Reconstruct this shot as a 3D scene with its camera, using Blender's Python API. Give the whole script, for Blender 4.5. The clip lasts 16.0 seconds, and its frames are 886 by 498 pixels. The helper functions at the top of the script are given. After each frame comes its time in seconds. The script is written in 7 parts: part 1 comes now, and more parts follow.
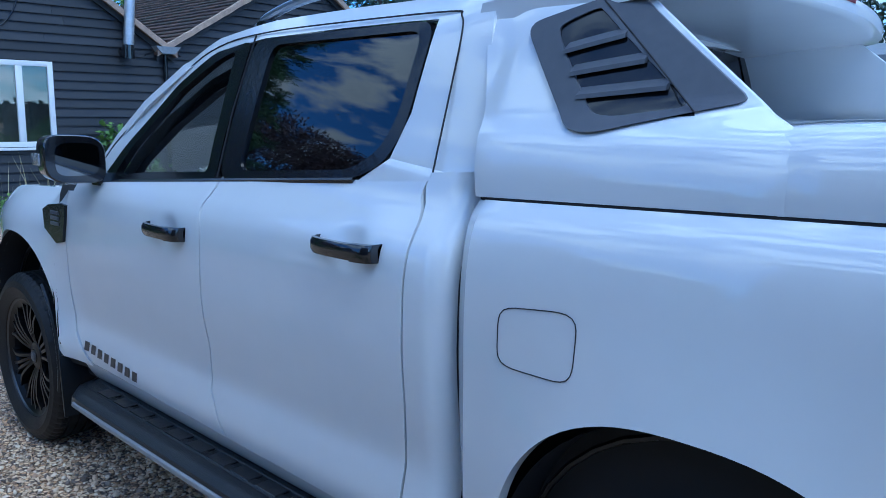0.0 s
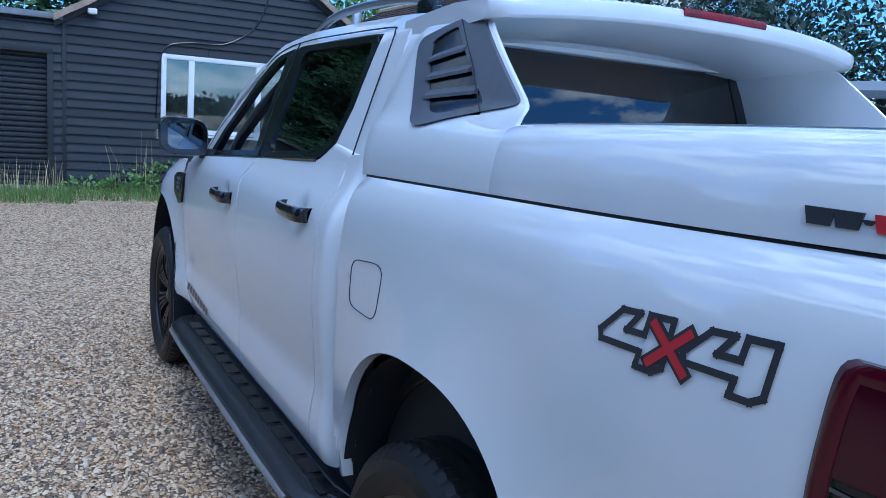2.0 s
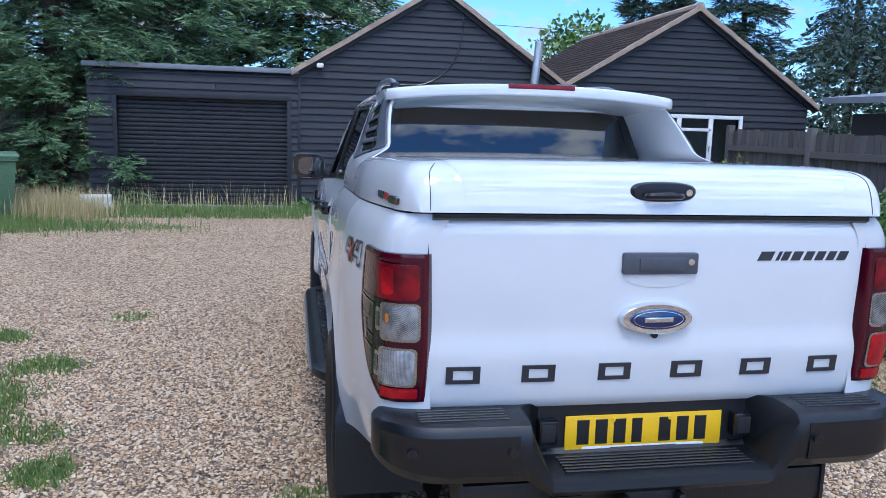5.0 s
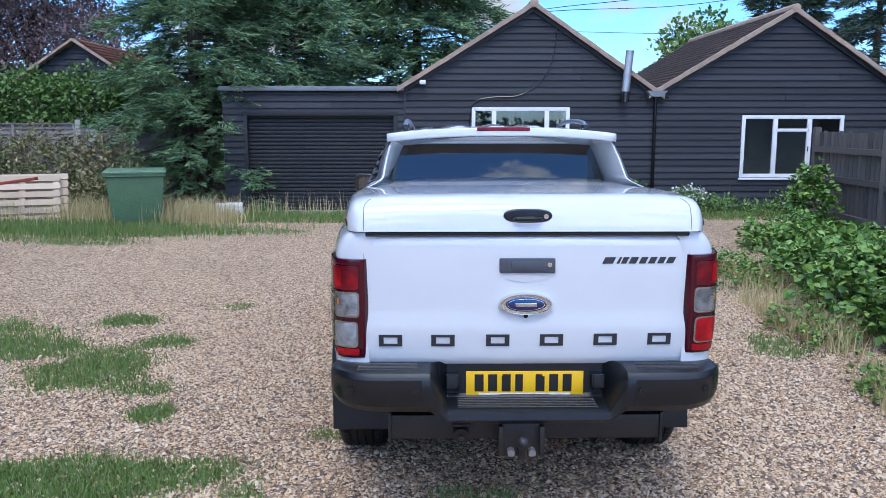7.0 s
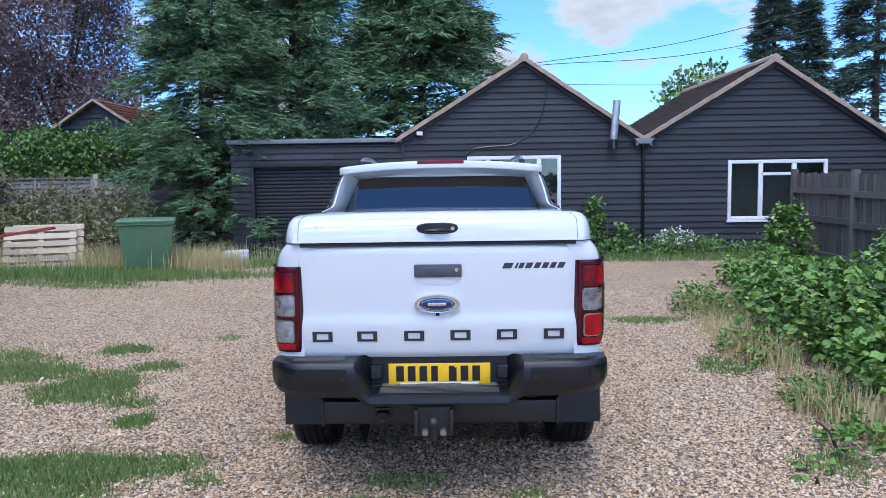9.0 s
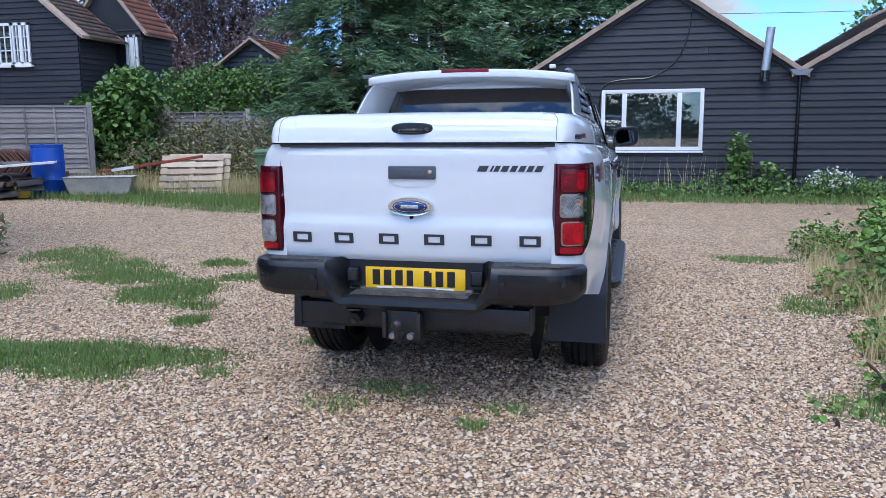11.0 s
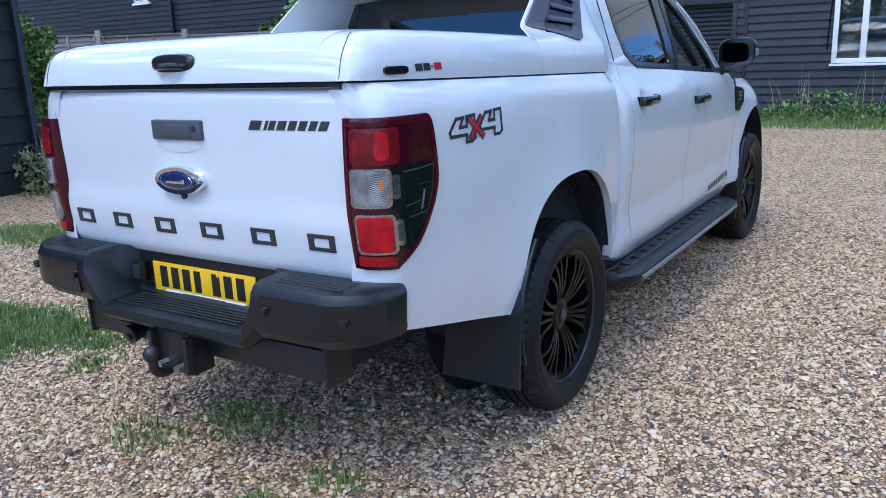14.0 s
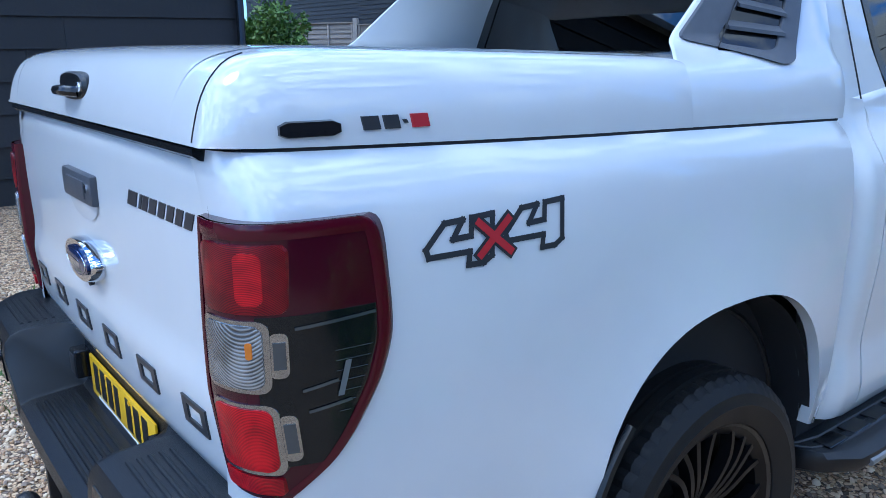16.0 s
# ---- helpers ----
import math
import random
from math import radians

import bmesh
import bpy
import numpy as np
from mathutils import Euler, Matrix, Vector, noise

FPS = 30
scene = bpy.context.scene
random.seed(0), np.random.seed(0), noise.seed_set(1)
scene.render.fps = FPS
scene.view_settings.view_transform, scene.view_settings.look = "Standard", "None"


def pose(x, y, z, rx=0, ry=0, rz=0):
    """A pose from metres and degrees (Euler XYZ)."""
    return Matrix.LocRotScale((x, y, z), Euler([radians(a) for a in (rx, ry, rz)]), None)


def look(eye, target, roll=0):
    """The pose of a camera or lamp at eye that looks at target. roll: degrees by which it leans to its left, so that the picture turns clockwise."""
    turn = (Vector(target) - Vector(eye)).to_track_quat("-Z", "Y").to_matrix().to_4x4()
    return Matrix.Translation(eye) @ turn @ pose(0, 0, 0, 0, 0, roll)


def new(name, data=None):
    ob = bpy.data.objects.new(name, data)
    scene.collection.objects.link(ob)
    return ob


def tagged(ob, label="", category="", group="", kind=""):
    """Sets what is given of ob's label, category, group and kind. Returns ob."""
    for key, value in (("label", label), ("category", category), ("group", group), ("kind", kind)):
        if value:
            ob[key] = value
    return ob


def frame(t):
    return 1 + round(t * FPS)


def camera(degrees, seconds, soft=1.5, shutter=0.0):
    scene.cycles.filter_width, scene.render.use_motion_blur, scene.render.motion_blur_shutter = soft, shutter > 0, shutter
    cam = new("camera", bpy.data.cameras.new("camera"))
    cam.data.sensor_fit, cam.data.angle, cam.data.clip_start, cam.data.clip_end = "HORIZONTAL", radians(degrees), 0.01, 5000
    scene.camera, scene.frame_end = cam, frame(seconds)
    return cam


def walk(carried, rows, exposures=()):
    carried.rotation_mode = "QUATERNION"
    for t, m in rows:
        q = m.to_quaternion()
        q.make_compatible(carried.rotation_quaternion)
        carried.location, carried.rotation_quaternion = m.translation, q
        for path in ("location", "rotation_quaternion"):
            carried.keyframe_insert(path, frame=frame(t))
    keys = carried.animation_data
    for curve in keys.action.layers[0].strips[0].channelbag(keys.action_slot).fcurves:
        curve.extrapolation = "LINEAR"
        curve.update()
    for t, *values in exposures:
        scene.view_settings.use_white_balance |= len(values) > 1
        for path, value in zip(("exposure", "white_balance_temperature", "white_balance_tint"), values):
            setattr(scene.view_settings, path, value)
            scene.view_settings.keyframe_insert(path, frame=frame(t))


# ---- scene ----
cam = camera(58.6, 16.0, soft=0.6)
PATH = [
    (0, (0.542, -2.09, 1.496), (-0.823, -0.667, 1.161), 0.7),
    (0.5, (0.53, -1.965, 1.501), (-0.989, -0.702, 1.191), 1.9),
    (1, (0.741, -1.775, 1.492), (-0.876, -0.637, 1.191), 3.1),
    (1.5, (1.079, -1.726, 1.468), (-0.603, -0.688, 1.163), 3.8),
    (2, (1.39, -1.664, 1.481), (-0.334, -0.703, 1.161), 4.3),
    (2.5, (1.736, -1.581, 1.475), (-0.026, -0.691, 1.151), 4.2),
    (3, (2.061, -1.58, 1.475), (0.264, -0.763, 1.152), 4.1),
    (3.2, (2.2, -1.567, 1.479), (0.387, -0.782, 1.164), 4.0),
    (5.3, (3.387, -0.999, 1.666), (1.434, -0.714, 1.344), 1.2),
    (5.5, (3.485, -0.953, 1.707), (1.526, -0.73, 1.37), 0.9),
    (6, (3.823, -0.81, 1.769), (1.856, -0.724, 1.422), 0.4),
    (6.5, (4.12, -0.62, 1.828), (2.15, -0.595, 1.485), 0.0),
    (7, (4.41, -0.404, 1.826), (2.435, -0.379, 1.515), 0.0),
    (7.5, (4.709, -0.299, 1.832), (2.728, -0.266, 1.561), 0.1),
    (8, (4.951, -0.207, 1.845), (2.963, -0.181, 1.626), -0.1),
    (8.2, (5.027, -0.149, 1.826), (3.037, -0.129, 1.626), -0.3),
    (10.3, (4.919, 0.669, 1.452), (2.95, 0.407, 1.218), -0.8),
    (10.5, (4.889, 0.8, 1.438), (2.933, 0.471, 1.18), -0.6),
    (11, (4.808, 1.066, 1.442), (2.888, 0.596, 1.14), -0.4),
    (11.5, (4.562, 1.293, 1.427), (2.679, 0.713, 1.087), -0.6),
    (12, (4.295, 1.546, 1.466), (2.455, 0.857, 1.093), -0.8),
    (12.5, (3.978, 1.839, 1.475), (2.189, 1.042, 1.071), -1.1),
    (13, (3.578, 1.959, 1.476), (1.846, 1.062, 1.034), -1.6),
    (13.5, (3.212, 2.029, 1.477), (1.537, 1.044, 1.005), -2.1),
    (14, (2.797, 2.145, 1.45), (1.177, 1.081, 0.96), -2.4),
    (14.5, (2.392, 2.135, 1.422), (0.838, 0.978, 0.924), -2.4),
    (15, (2.02, 2.081, 1.474), (0.557, 0.809, 0.981), -2.0),
    (15.5, (1.702, 2.005, 1.489), (0.361, 0.597, 1.018), -1.7),
    (16, (1.494, 1.832, 1.513), (0.315, 0.294, 1.017), -0.6),
]
walk(cam, [(t, look(eye, target, roll)) for t, eye, target, roll in PATH],
     [(0.0, 0.78, 4650, -2), (1.5, 0.80, 4800, -1), (3.0, 0.86, 5150, 5), (5.5, 1.03, 5680, 7), (8.0, 1.11, 5750, 9), (11.0, 1.03, 5800, 8), (12.5, 1.03, 5750, 7), (13.5, 1.05, 5600, 6), (14.5, 1.07, 5350, 3), (16.0, 1.05, 5100, 0)])


# ---- light ----
world = bpy.data.worlds.new("sky")
scene.world = world
world.use_nodes = True
wt = world.node_tree
sky = wt.nodes.new("ShaderNodeTexSky")
sky.sky_type, sky.sun_disc = "NISHITA", False
sky.dust_density, sky.air_density = 0.2, 1.1
SUN_AT = Vector((0.47, -0.08, 0.86)).normalized()      # towards the veiled sun: high, behind the truck
sky.sun_elevation, sky.sun_rotation = math.asin(SUN_AT.z), math.atan2(SUN_AT.x, SUN_AT.y)
coord = wt.nodes.new("ShaderNodeTexCoord")
stretch = wt.nodes.new("ShaderNodeMapping")
stretch.inputs["Scale"].default_value = (2.2, 2.2, 5.5)
stretch.inputs["Location"].default_value = (1.7, 0.2, 0.9)
puffs = wt.nodes.new("ShaderNodeTexNoise")
puffs.inputs["Scale"].default_value, puffs.inputs["Detail"].default_value, puffs.inputs["Roughness"].default_value = 1.9, 9, 0.60
cover = wt.nodes.new("ShaderNodeValToRGB")
cover.color_ramp.elements[0].position, cover.color_ramp.elements[1].position = 0.49, 0.57
shade = wt.nodes.new("ShaderNodeValToRGB")
shade.color_ramp.elements[0].position, shade.color_ramp.elements[1].position = 0.46, 0.72
shade.color_ramp.elements[0].color, shade.color_ramp.elements[1].color = (4.3, 4.35, 4.4, 1), (2.3, 2.45, 2.8, 1)
blend = wt.nodes.new("ShaderNodeMix")
blend.data_type = "RGBA"
wt.links.new(coord.outputs["Generated"], stretch.inputs[0])
wt.links.new(stretch.outputs[0], puffs.inputs["Vector"])
wt.links.new(puffs.outputs[0], cover.inputs[0])
wt.links.new(puffs.outputs[0], shade.inputs[0])
wt.links.new(cover.outputs[0], blend.inputs["Factor"])
clear = wt.nodes.new("ShaderNodeMix")                 # thin summer haze deepens the blue between the clouds
clear.data_type, clear.blend_type = "RGBA", "MULTIPLY"
clear.inputs["Factor"].default_value = 1.0
clear.inputs["B"].default_value = (0.29, 0.44, 0.72, 1)
wt.links.new(sky.outputs[0], clear.inputs["A"])
wt.links.new(clear.outputs["Result"], blend.inputs["A"])
# clouds stand brighter the nearer they are to the veiled sun
toward = wt.nodes.new("ShaderNodeVectorMath")
toward.operation = "DOT_PRODUCT"
toward.inputs[1].default_value = SUN_AT
lit = wt.nodes.new("ShaderNodeMapRange")
lit.interpolation_type = "SMOOTHSTEP"
lit.inputs["From Min"].default_value, lit.inputs["From Max"].default_value = -0.45, 1.0
lit.inputs["To Min"].default_value, lit.inputs["To Max"].default_value = 0.5, 2.6
glow = wt.nodes.new("ShaderNodeVectorMath")
glow.operation = "SCALE"
wt.links.new(coord.outputs["Generated"], toward.inputs[0])
wt.links.new(toward.outputs["Value"], lit.inputs["Value"])
wt.links.new(shade.outputs[0], glow.inputs[0])
wt.links.new(lit.outputs["Result"], glow.inputs["Scale"])
wt.links.new(glow.outputs[0], blend.inputs["B"])
wt.links.new(blend.outputs["Result"], wt.nodes["Background"].inputs[0])
wt.nodes["Background"].inputs[1].default_value = 0.18

sun = new("sun", bpy.data.lights.new("sun", "SUN"))
sun.data.energy, sun.data.angle, sun.data.color = 0.80, radians(22), (1, 0.92, 0.82)
sun.matrix_world = look(SUN_AT * 40, (0, 0, 0))


# ---- materials ----
def mat(name, color, rough=0.5, metal=0.0, coat=0.0, vary=0.0, scale=8.0, bump=0.0, bscale=60.0, color2=None, detail=5.0, **more):
    """A principled surface whose colour wanders between two tones at a large and a small scale, with fine relief."""
    m = bpy.data.materials.new(name)
    m.use_nodes = True
    t, p = m.node_tree, m.node_tree.nodes["Principled BSDF"]
    p.inputs["Base Color"].default_value = (*color, 1)
    p.inputs["Roughness"].default_value, p.inputs["Metallic"].default_value = rough, metal
    p.inputs["Coat Weight"].default_value = coat
    p.inputs["Coat Roughness"].default_value = 0.015
    for key, value in more.items():
        p.inputs[key.replace("_", " ")].default_value = value
    tc = t.nodes.new("ShaderNodeTexCoord")
    if vary:
        big, small = t.nodes.new("ShaderNodeTexNoise"), t.nodes.new("ShaderNodeTexNoise")
        big.inputs["Scale"].default_value, small.inputs["Scale"].default_value = scale, scale * 9
        big.inputs["Detail"].default_value = small.inputs["Detail"].default_value = detail
        mean = t.nodes.new("ShaderNodeMath")
        mean.operation = "MULTIPLY_ADD"
        mean.inputs[1].default_value = 0.5
        half = t.nodes.new("ShaderNodeMath")
        half.operation, half.inputs[1].default_value = "MULTIPLY", 0.5
        ramp = t.nodes.new("ShaderNodeValToRGB")
        ramp.color_ramp.elements[0].position, ramp.color_ramp.elements[1].position = 0.35, 0.65
        dark = color2 or tuple(c * (1 - vary) for c in color)
        ramp.color_ramp.elements[0].color, ramp.color_ramp.elements[1].color = (*dark, 1), (*color, 1)
        t.links.new(tc.outputs["Object"], big.inputs["Vector"])
        t.links.new(tc.outputs["Object"], small.inputs["Vector"])
        t.links.new(small.outputs[0], half.inputs[0])
        t.links.new(big.outputs[0], mean.inputs[0])
        t.links.new(half.outputs[0], mean.inputs[2])
        t.links.new(mean.outputs[0], ramp.inputs[0])
        t.links.new(ramp.outputs[0], p.inputs["Base Color"])
    if bump:
        grain, rise = t.nodes.new("ShaderNodeTexNoise"), t.nodes.new("ShaderNodeBump")
        grain.inputs["Scale"].default_value, grain.inputs["Detail"].default_value = bscale, 4
        rise.inputs["Strength"].default_value, rise.inputs["Distance"].default_value = bump, 0.01
        t.links.new(tc.outputs["Object"], grain.inputs["Vector"])
        t.links.new(grain.outputs[0], rise.inputs["Height"])
        t.links.new(rise.outputs[0], p.inputs["Normal"])
    return m


def islands(m, colors, per_object=False, step=False):
    """Gives every loose piece of a mesh, or every object, one of several colours by chance."""
    t, p = m.node_tree, m.node_tree.nodes["Principled BSDF"]
    pick = t.nodes.new("ShaderNodeObjectInfo" if per_object else "ShaderNodeNewGeometry")
    ramp = t.nodes.new("ShaderNodeValToRGB")
    ramp.color_ramp.interpolation = "CONSTANT" if step else "LINEAR"
    while len(ramp.color_ramp.elements) < len(colors):
        ramp.color_ramp.elements.new(0.5)
    for n, (e, c) in enumerate(zip(ramp.color_ramp.elements, colors)):
        e.position, e.color = n / max(1, len(colors) - (0 if step else 1)), (*c, 1)
    t.links.new(pick.outputs["Random" if per_object else "Random Per Island"], ramp.inputs[0])
    t.links.new(ramp.outputs[0], p.inputs["Base Color"])
    return m


PAINT = mat("white paint", (0.66, 0.675, 0.685), 0.55, coat=1.0, vary=0.03, scale=1.2, Coat_IOR=1.72, Specular_IOR_Level=0.2)
JOINT = mat("shut line black", (0.012, 0.012, 0.014), 0.7)
PLASTIC = mat("black grained plastic", (0.0075, 0.0088, 0.0112), 0.31, vary=0.35, scale=3, bump=0.15, bscale=900)
SATIN = mat("satin black plastic", (0.008, 0.0088, 0.0108), 0.17, vary=0.25, scale=3, bump=0.06, bscale=40)
GLOSS = mat("gloss black", (0.008, 0.008, 0.010), 0.12, coat=0.6)
GREYTRIM = mat("dark grey trim", (0.075, 0.080, 0.095), 0.42, vary=0.2, scale=4, bump=0.1, bscale=700)
STEEL = mat("dark painted steel", (0.010, 0.011, 0.013), 0.45, vary=0.4, scale=6, bump=0.15, bscale=120, color2=(0.022, 0.016, 0.013))
RUBBER = mat("tyre rubber", (0.008, 0.008, 0.009), 0.5, vary=0.35, scale=10, bump=0.12, bscale=300, color2=(0.012, 0.0115, 0.011), Specular_IOR_Level=0.3)
RIM = mat("black alloy", (0.004, 0.004, 0.0046), 0.28, coat=0.05, Specular_IOR_Level=0.2)
CUT = mat("machined alloy edge", (0.10, 0.10, 0.105), 0.34, metal=1.0)
CHROME = mat("chrome", (0.75, 0.76, 0.78), 0.08, metal=1.0)
CHROMELENS = mat("chromed lamp reflector", (0.42, 0.43, 0.44), 0.16, metal=1.0)
ZINCLENS = mat("grey lamp strut", (0.13, 0.14, 0.145), 0.3, coat=0.4)
SILVER = mat("silver rail", (0.30, 0.33, 0.38), 0.35, metal=0.8)
SATINSTEEL = mat("brushed step edge", (0.34, 0.34, 0.35), 0.4, metal=0.7, vary=0.2, scale=6)
INTERIOR = mat("dark interior cloth", (0.02, 0.021, 0.023), 0.8, vary=0.3, scale=8)
DASH = mat("grey dashboard", (0.11, 0.12, 0.135), 0.6, vary=0.2, scale=5)
MIRROR = mat("mirror glass", (0.17, 0.175, 0.185), 0.02, metal=1.0)
BLUE = mat("blue enamel", (0.008, 0.020, 0.09), 0.15, coat=0.8)
DECAL = mat("dark grey letter film", (0.030, 0.031, 0.036), 0.35)
REDFILM = mat("red film", (0.40, 0.02, 0.03), 0.35)
YELLOW = mat("reflective yellow", (0.86, 0.51, 0.008), 0.35, coat=0.4, vary=0.06, scale=14)
PLATEBLACK = mat("plate black", (0.012, 0.012, 0.012), 0.4)
WHITEPLASTIC = mat("white plastic", (0.75, 0.75, 0.74), 0.4)


def glass(name, tint, rough=0.0, ior=1.5):
    m = bpy.data.materials.new(name)
    m.use_nodes = True
    p = m.node_tree.nodes["Principled BSDF"]
    p.inputs["Base Color"].default_value = (*tint, 1)
    p.inputs["Transmission Weight"].default_value, p.inputs["Roughness"].default_value, p.inputs["IOR"].default_value = 1.0, rough, ior
    return m


PRIVACY = glass("privacy glass", (0.006, 0.007, 0.008), ior=1.7)
CLEARGLASS = glass("clear glass", (0.50, 0.54, 0.54))
def prisms(m, low, high, scale=260, way=(0.6, 0.4, 1.0), bump=0.25):
    """Fine slanting prism lines moulded into a lamp lens."""
    t, p = m.node_tree, m.node_tree.nodes["Principled BSDF"]
    tc, turn = t.nodes.new("ShaderNodeTexCoord"), t.nodes.new("ShaderNodeVectorMath")
    turn.operation, turn.inputs[1].default_value = "DOT_PRODUCT", way
    lines, broad, add = t.nodes.new("ShaderNodeMath"), t.nodes.new("ShaderNodeTexNoise"), t.nodes.new("ShaderNodeMath")
    wave = t.nodes.new("ShaderNodeMath")
    lines.operation, lines.inputs[1].default_value = "MULTIPLY", scale * 8
    wave.operation = "SINE"
    broad.inputs["Scale"].default_value, broad.inputs["Detail"].default_value = 17, 2
    add.operation, add.inputs[1].default_value = "MULTIPLY_ADD", 0.16
    ramp, rise = t.nodes.new("ShaderNodeValToRGB"), t.nodes.new("ShaderNodeBump")
    ramp.color_ramp.elements[0].position, ramp.color_ramp.elements[1].position = 0.33, 0.68
    ramp.color_ramp.elements[0].color, ramp.color_ramp.elements[1].color = (*low, 1), (*high, 1)
    rise.inputs["Strength"].default_value, rise.inputs["Distance"].default_value = bump, 0.002
    link = t.links.new
    link(tc.outputs["Object"], turn.inputs[0])
    link(turn.outputs["Value"], lines.inputs[0])
    link(lines.outputs[0], wave.inputs[0])
    link(tc.outputs["Object"], broad.inputs["Vector"])
    link(wave.outputs[0], add.inputs[0])
    link(broad.outputs[0], add.inputs[2])
    link(add.outputs[0], ramp.inputs[0])
    link(ramp.outputs[0], p.inputs["Base Color"])
    link(wave.outputs[0], rise.inputs["Height"])
    link(rise.outputs[0], p.inputs["Normal"])
    return m


LENSRED = prisms(mat("red lens", (0.4, 0.002, 0.006), 0.35, coat=0.35, Specular_IOR_Level=0.2), (0.17, 0.001, 0.006), (0.58, 0.0035, 0.012), 300, bump=0.1)
LENSDEEP = prisms(mat("red stop lens", (0.2, 0.002, 0.006), 0.35, coat=0.35, Specular_IOR_Level=0.2), (0.06, 0.0006, 0.005), (0.26, 0.0015, 0.008), 300, bump=0.1)
LENSDARK = mat("dark red lens", (0.040, 0.0008, 0.008), 0.10, coat=0.3, Specular_IOR_Level=0.35)
LENSRIM = mat("red lens rim", (0.062, 0.0012, 0.009), 0.14, coat=0.2, Specular_IOR_Level=0.35)
LENSSMOKE = mat("smoked lens", (0.005, 0.007, 0.008), 0.10, coat=0.15, Specular_IOR_Level=0.35)
LENSLINE = mat("smoked lens rib", (0.045, 0.052, 0.056), 0.15, coat=1.0)
LENSAMBER = prisms(mat("indicator lens", (0.3, 0.3, 0.3), 0.22, metal=0.35, coat=1.0), (0.07, 0.068, 0.066), (0.36, 0.35, 0.34), 260, (0.8, 0.6, 0.5))
AMBER = mat("amber bulb", (0.55, 0.16, 0.012), 0.25, coat=0.6)
LENSCLEAR = prisms(mat("clear ribbed lens", (0.4, 0.4, 0.4), 0.2, metal=0.4, coat=1.0), (0.16, 0.165, 0.17), (0.55, 0.56, 0.57), 260, (0.2, 0.15, 1.0))


# ---- mesh helpers ----
def finish(me, material, smooth=True, angle=32):
    if material:
        me.materials.append(material)
    if smooth and len(me.polygons):
        me.polygons.foreach_set("use_smooth", [True] * len(me.polygons))
        me.set_sharp_from_angle(angle=radians(angle))


def part(name, bm, material, parent=None, label="", smooth=True, angle=32):
    """Links a bmesh as one mesh object under a thing or under a part."""
    me = bpy.data.meshes.new(name)
    bm.to_mesh(me)
    bm.free()
    finish(me, material, smooth, angle)
    ob = new(name, me)
    ob.parent = parent
    return tagged(ob, label)


def thing(name, label, category, at=(0, 0, 0), turn=0, group="", kind=""):
    ob = new(name)
    ob.empty_display_size = 0.2
    ob.matrix_basis = pose(*at, 0, 0, turn)
    return tagged(ob, label, category, group, kind)


def box_bm(lo, hi, bevel=0.0, bm=None, m=None, segments=2):
    bm = bm or bmesh.new()
    before = set(bm.verts)
    bmesh.ops.create_cube(bm, size=1)
    mine = [v for v in bm.verts if v not in before]
    for v in mine:
        v.co = Vector([lo[i] + (v.co[i] + 0.5) * (hi[i] - lo[i]) for i in range(3)])
    if bevel:
        edges = list({e for v in mine for e in v.link_edges})
        made = bmesh.ops.bevel(bm, geom=edges, offset=bevel, segments=segments, profile=0.6, affect="EDGES")
        mine = [v for v in bm.verts if v not in before]
    if m is not None:
        bmesh.ops.transform(bm, matrix=m, verts=mine)
    return bm


def rod_bm(a, b, r1, r2=None, sides=16, bm=None, caps=True):
    bm = bm or bmesh.new()
    a, b = Vector(a), Vector(b)
    turn = (b - a).to_track_quat("Z", "Y").to_matrix().to_4x4()
    bmesh.ops.create_cone(bm, cap_ends=caps, segments=sides, radius1=r1, radius2=r1 if r2 is None else r2, depth=(b - a).length,
                          matrix=Matrix.Translation((a + b) / 2) @ turn)
    return bm


def tube_bm(points, radius, sides=8, bm=None, closed=False):
    """A round tube along a line of points; radius may be one number or one for each point."""
    bm = bm or bmesh.new()
    pts = [Vector(p) for p in points]
    rad = [radius] * len(pts) if isinstance(radius, (int, float)) else radius
    rings, side = [], None
    for i, p in enumerate(pts):
        ahead = (pts[min(i + 1, len(pts) - 1)] - pts[max(i - 1, 0)]).normalized()
        if side is None:
            side = ahead.orthogonal().normalized()
        side = (side - ahead * side.dot(ahead)).normalized()
        up = ahead.cross(side)
        rings.append([bm.verts.new(p + (side * math.cos(k * math.tau / sides) + up * math.sin(k * math.tau / sides)) * rad[i]) for k in range(sides)])
    for a, b in zip(rings, rings[1:] + (rings[:1] if closed else [])):
        for k in range(sides):
            bm.faces.new((a[k], a[(k + 1) % sides], b[(k + 1) % sides], b[k]))
    if not closed:
        bm.faces.new(rings[0][::-1])
        bm.faces.new(rings[-1])
    return bm


def grid_bm(f, us, vs, skirt=None, bm=None, flip=False):
    """A sheet of points f(u, v); skirt: the way in which its rim is folded back."""
    bm = bm or bmesh.new()
    rows = [[bm.verts.new(f(u, v)) for u in us] for v in vs]
    faces = []
    for a, b in zip(rows, rows[1:]):
        for k in range(len(us) - 1):
            loop = (a[k], a[k + 1], b[k + 1], b[k])
            faces.append(bm.faces.new(loop[::-1] if flip else loop))
    if skirt is not None:
        rim = [e for e in bm.edges if e.is_boundary]
        made = bmesh.ops.extrude_edge_only(bm, edges=rim)["geom"]
        for v in made:
            if isinstance(v, bmesh.types.BMVert):
                v.co += Vector(skirt)
    return bm


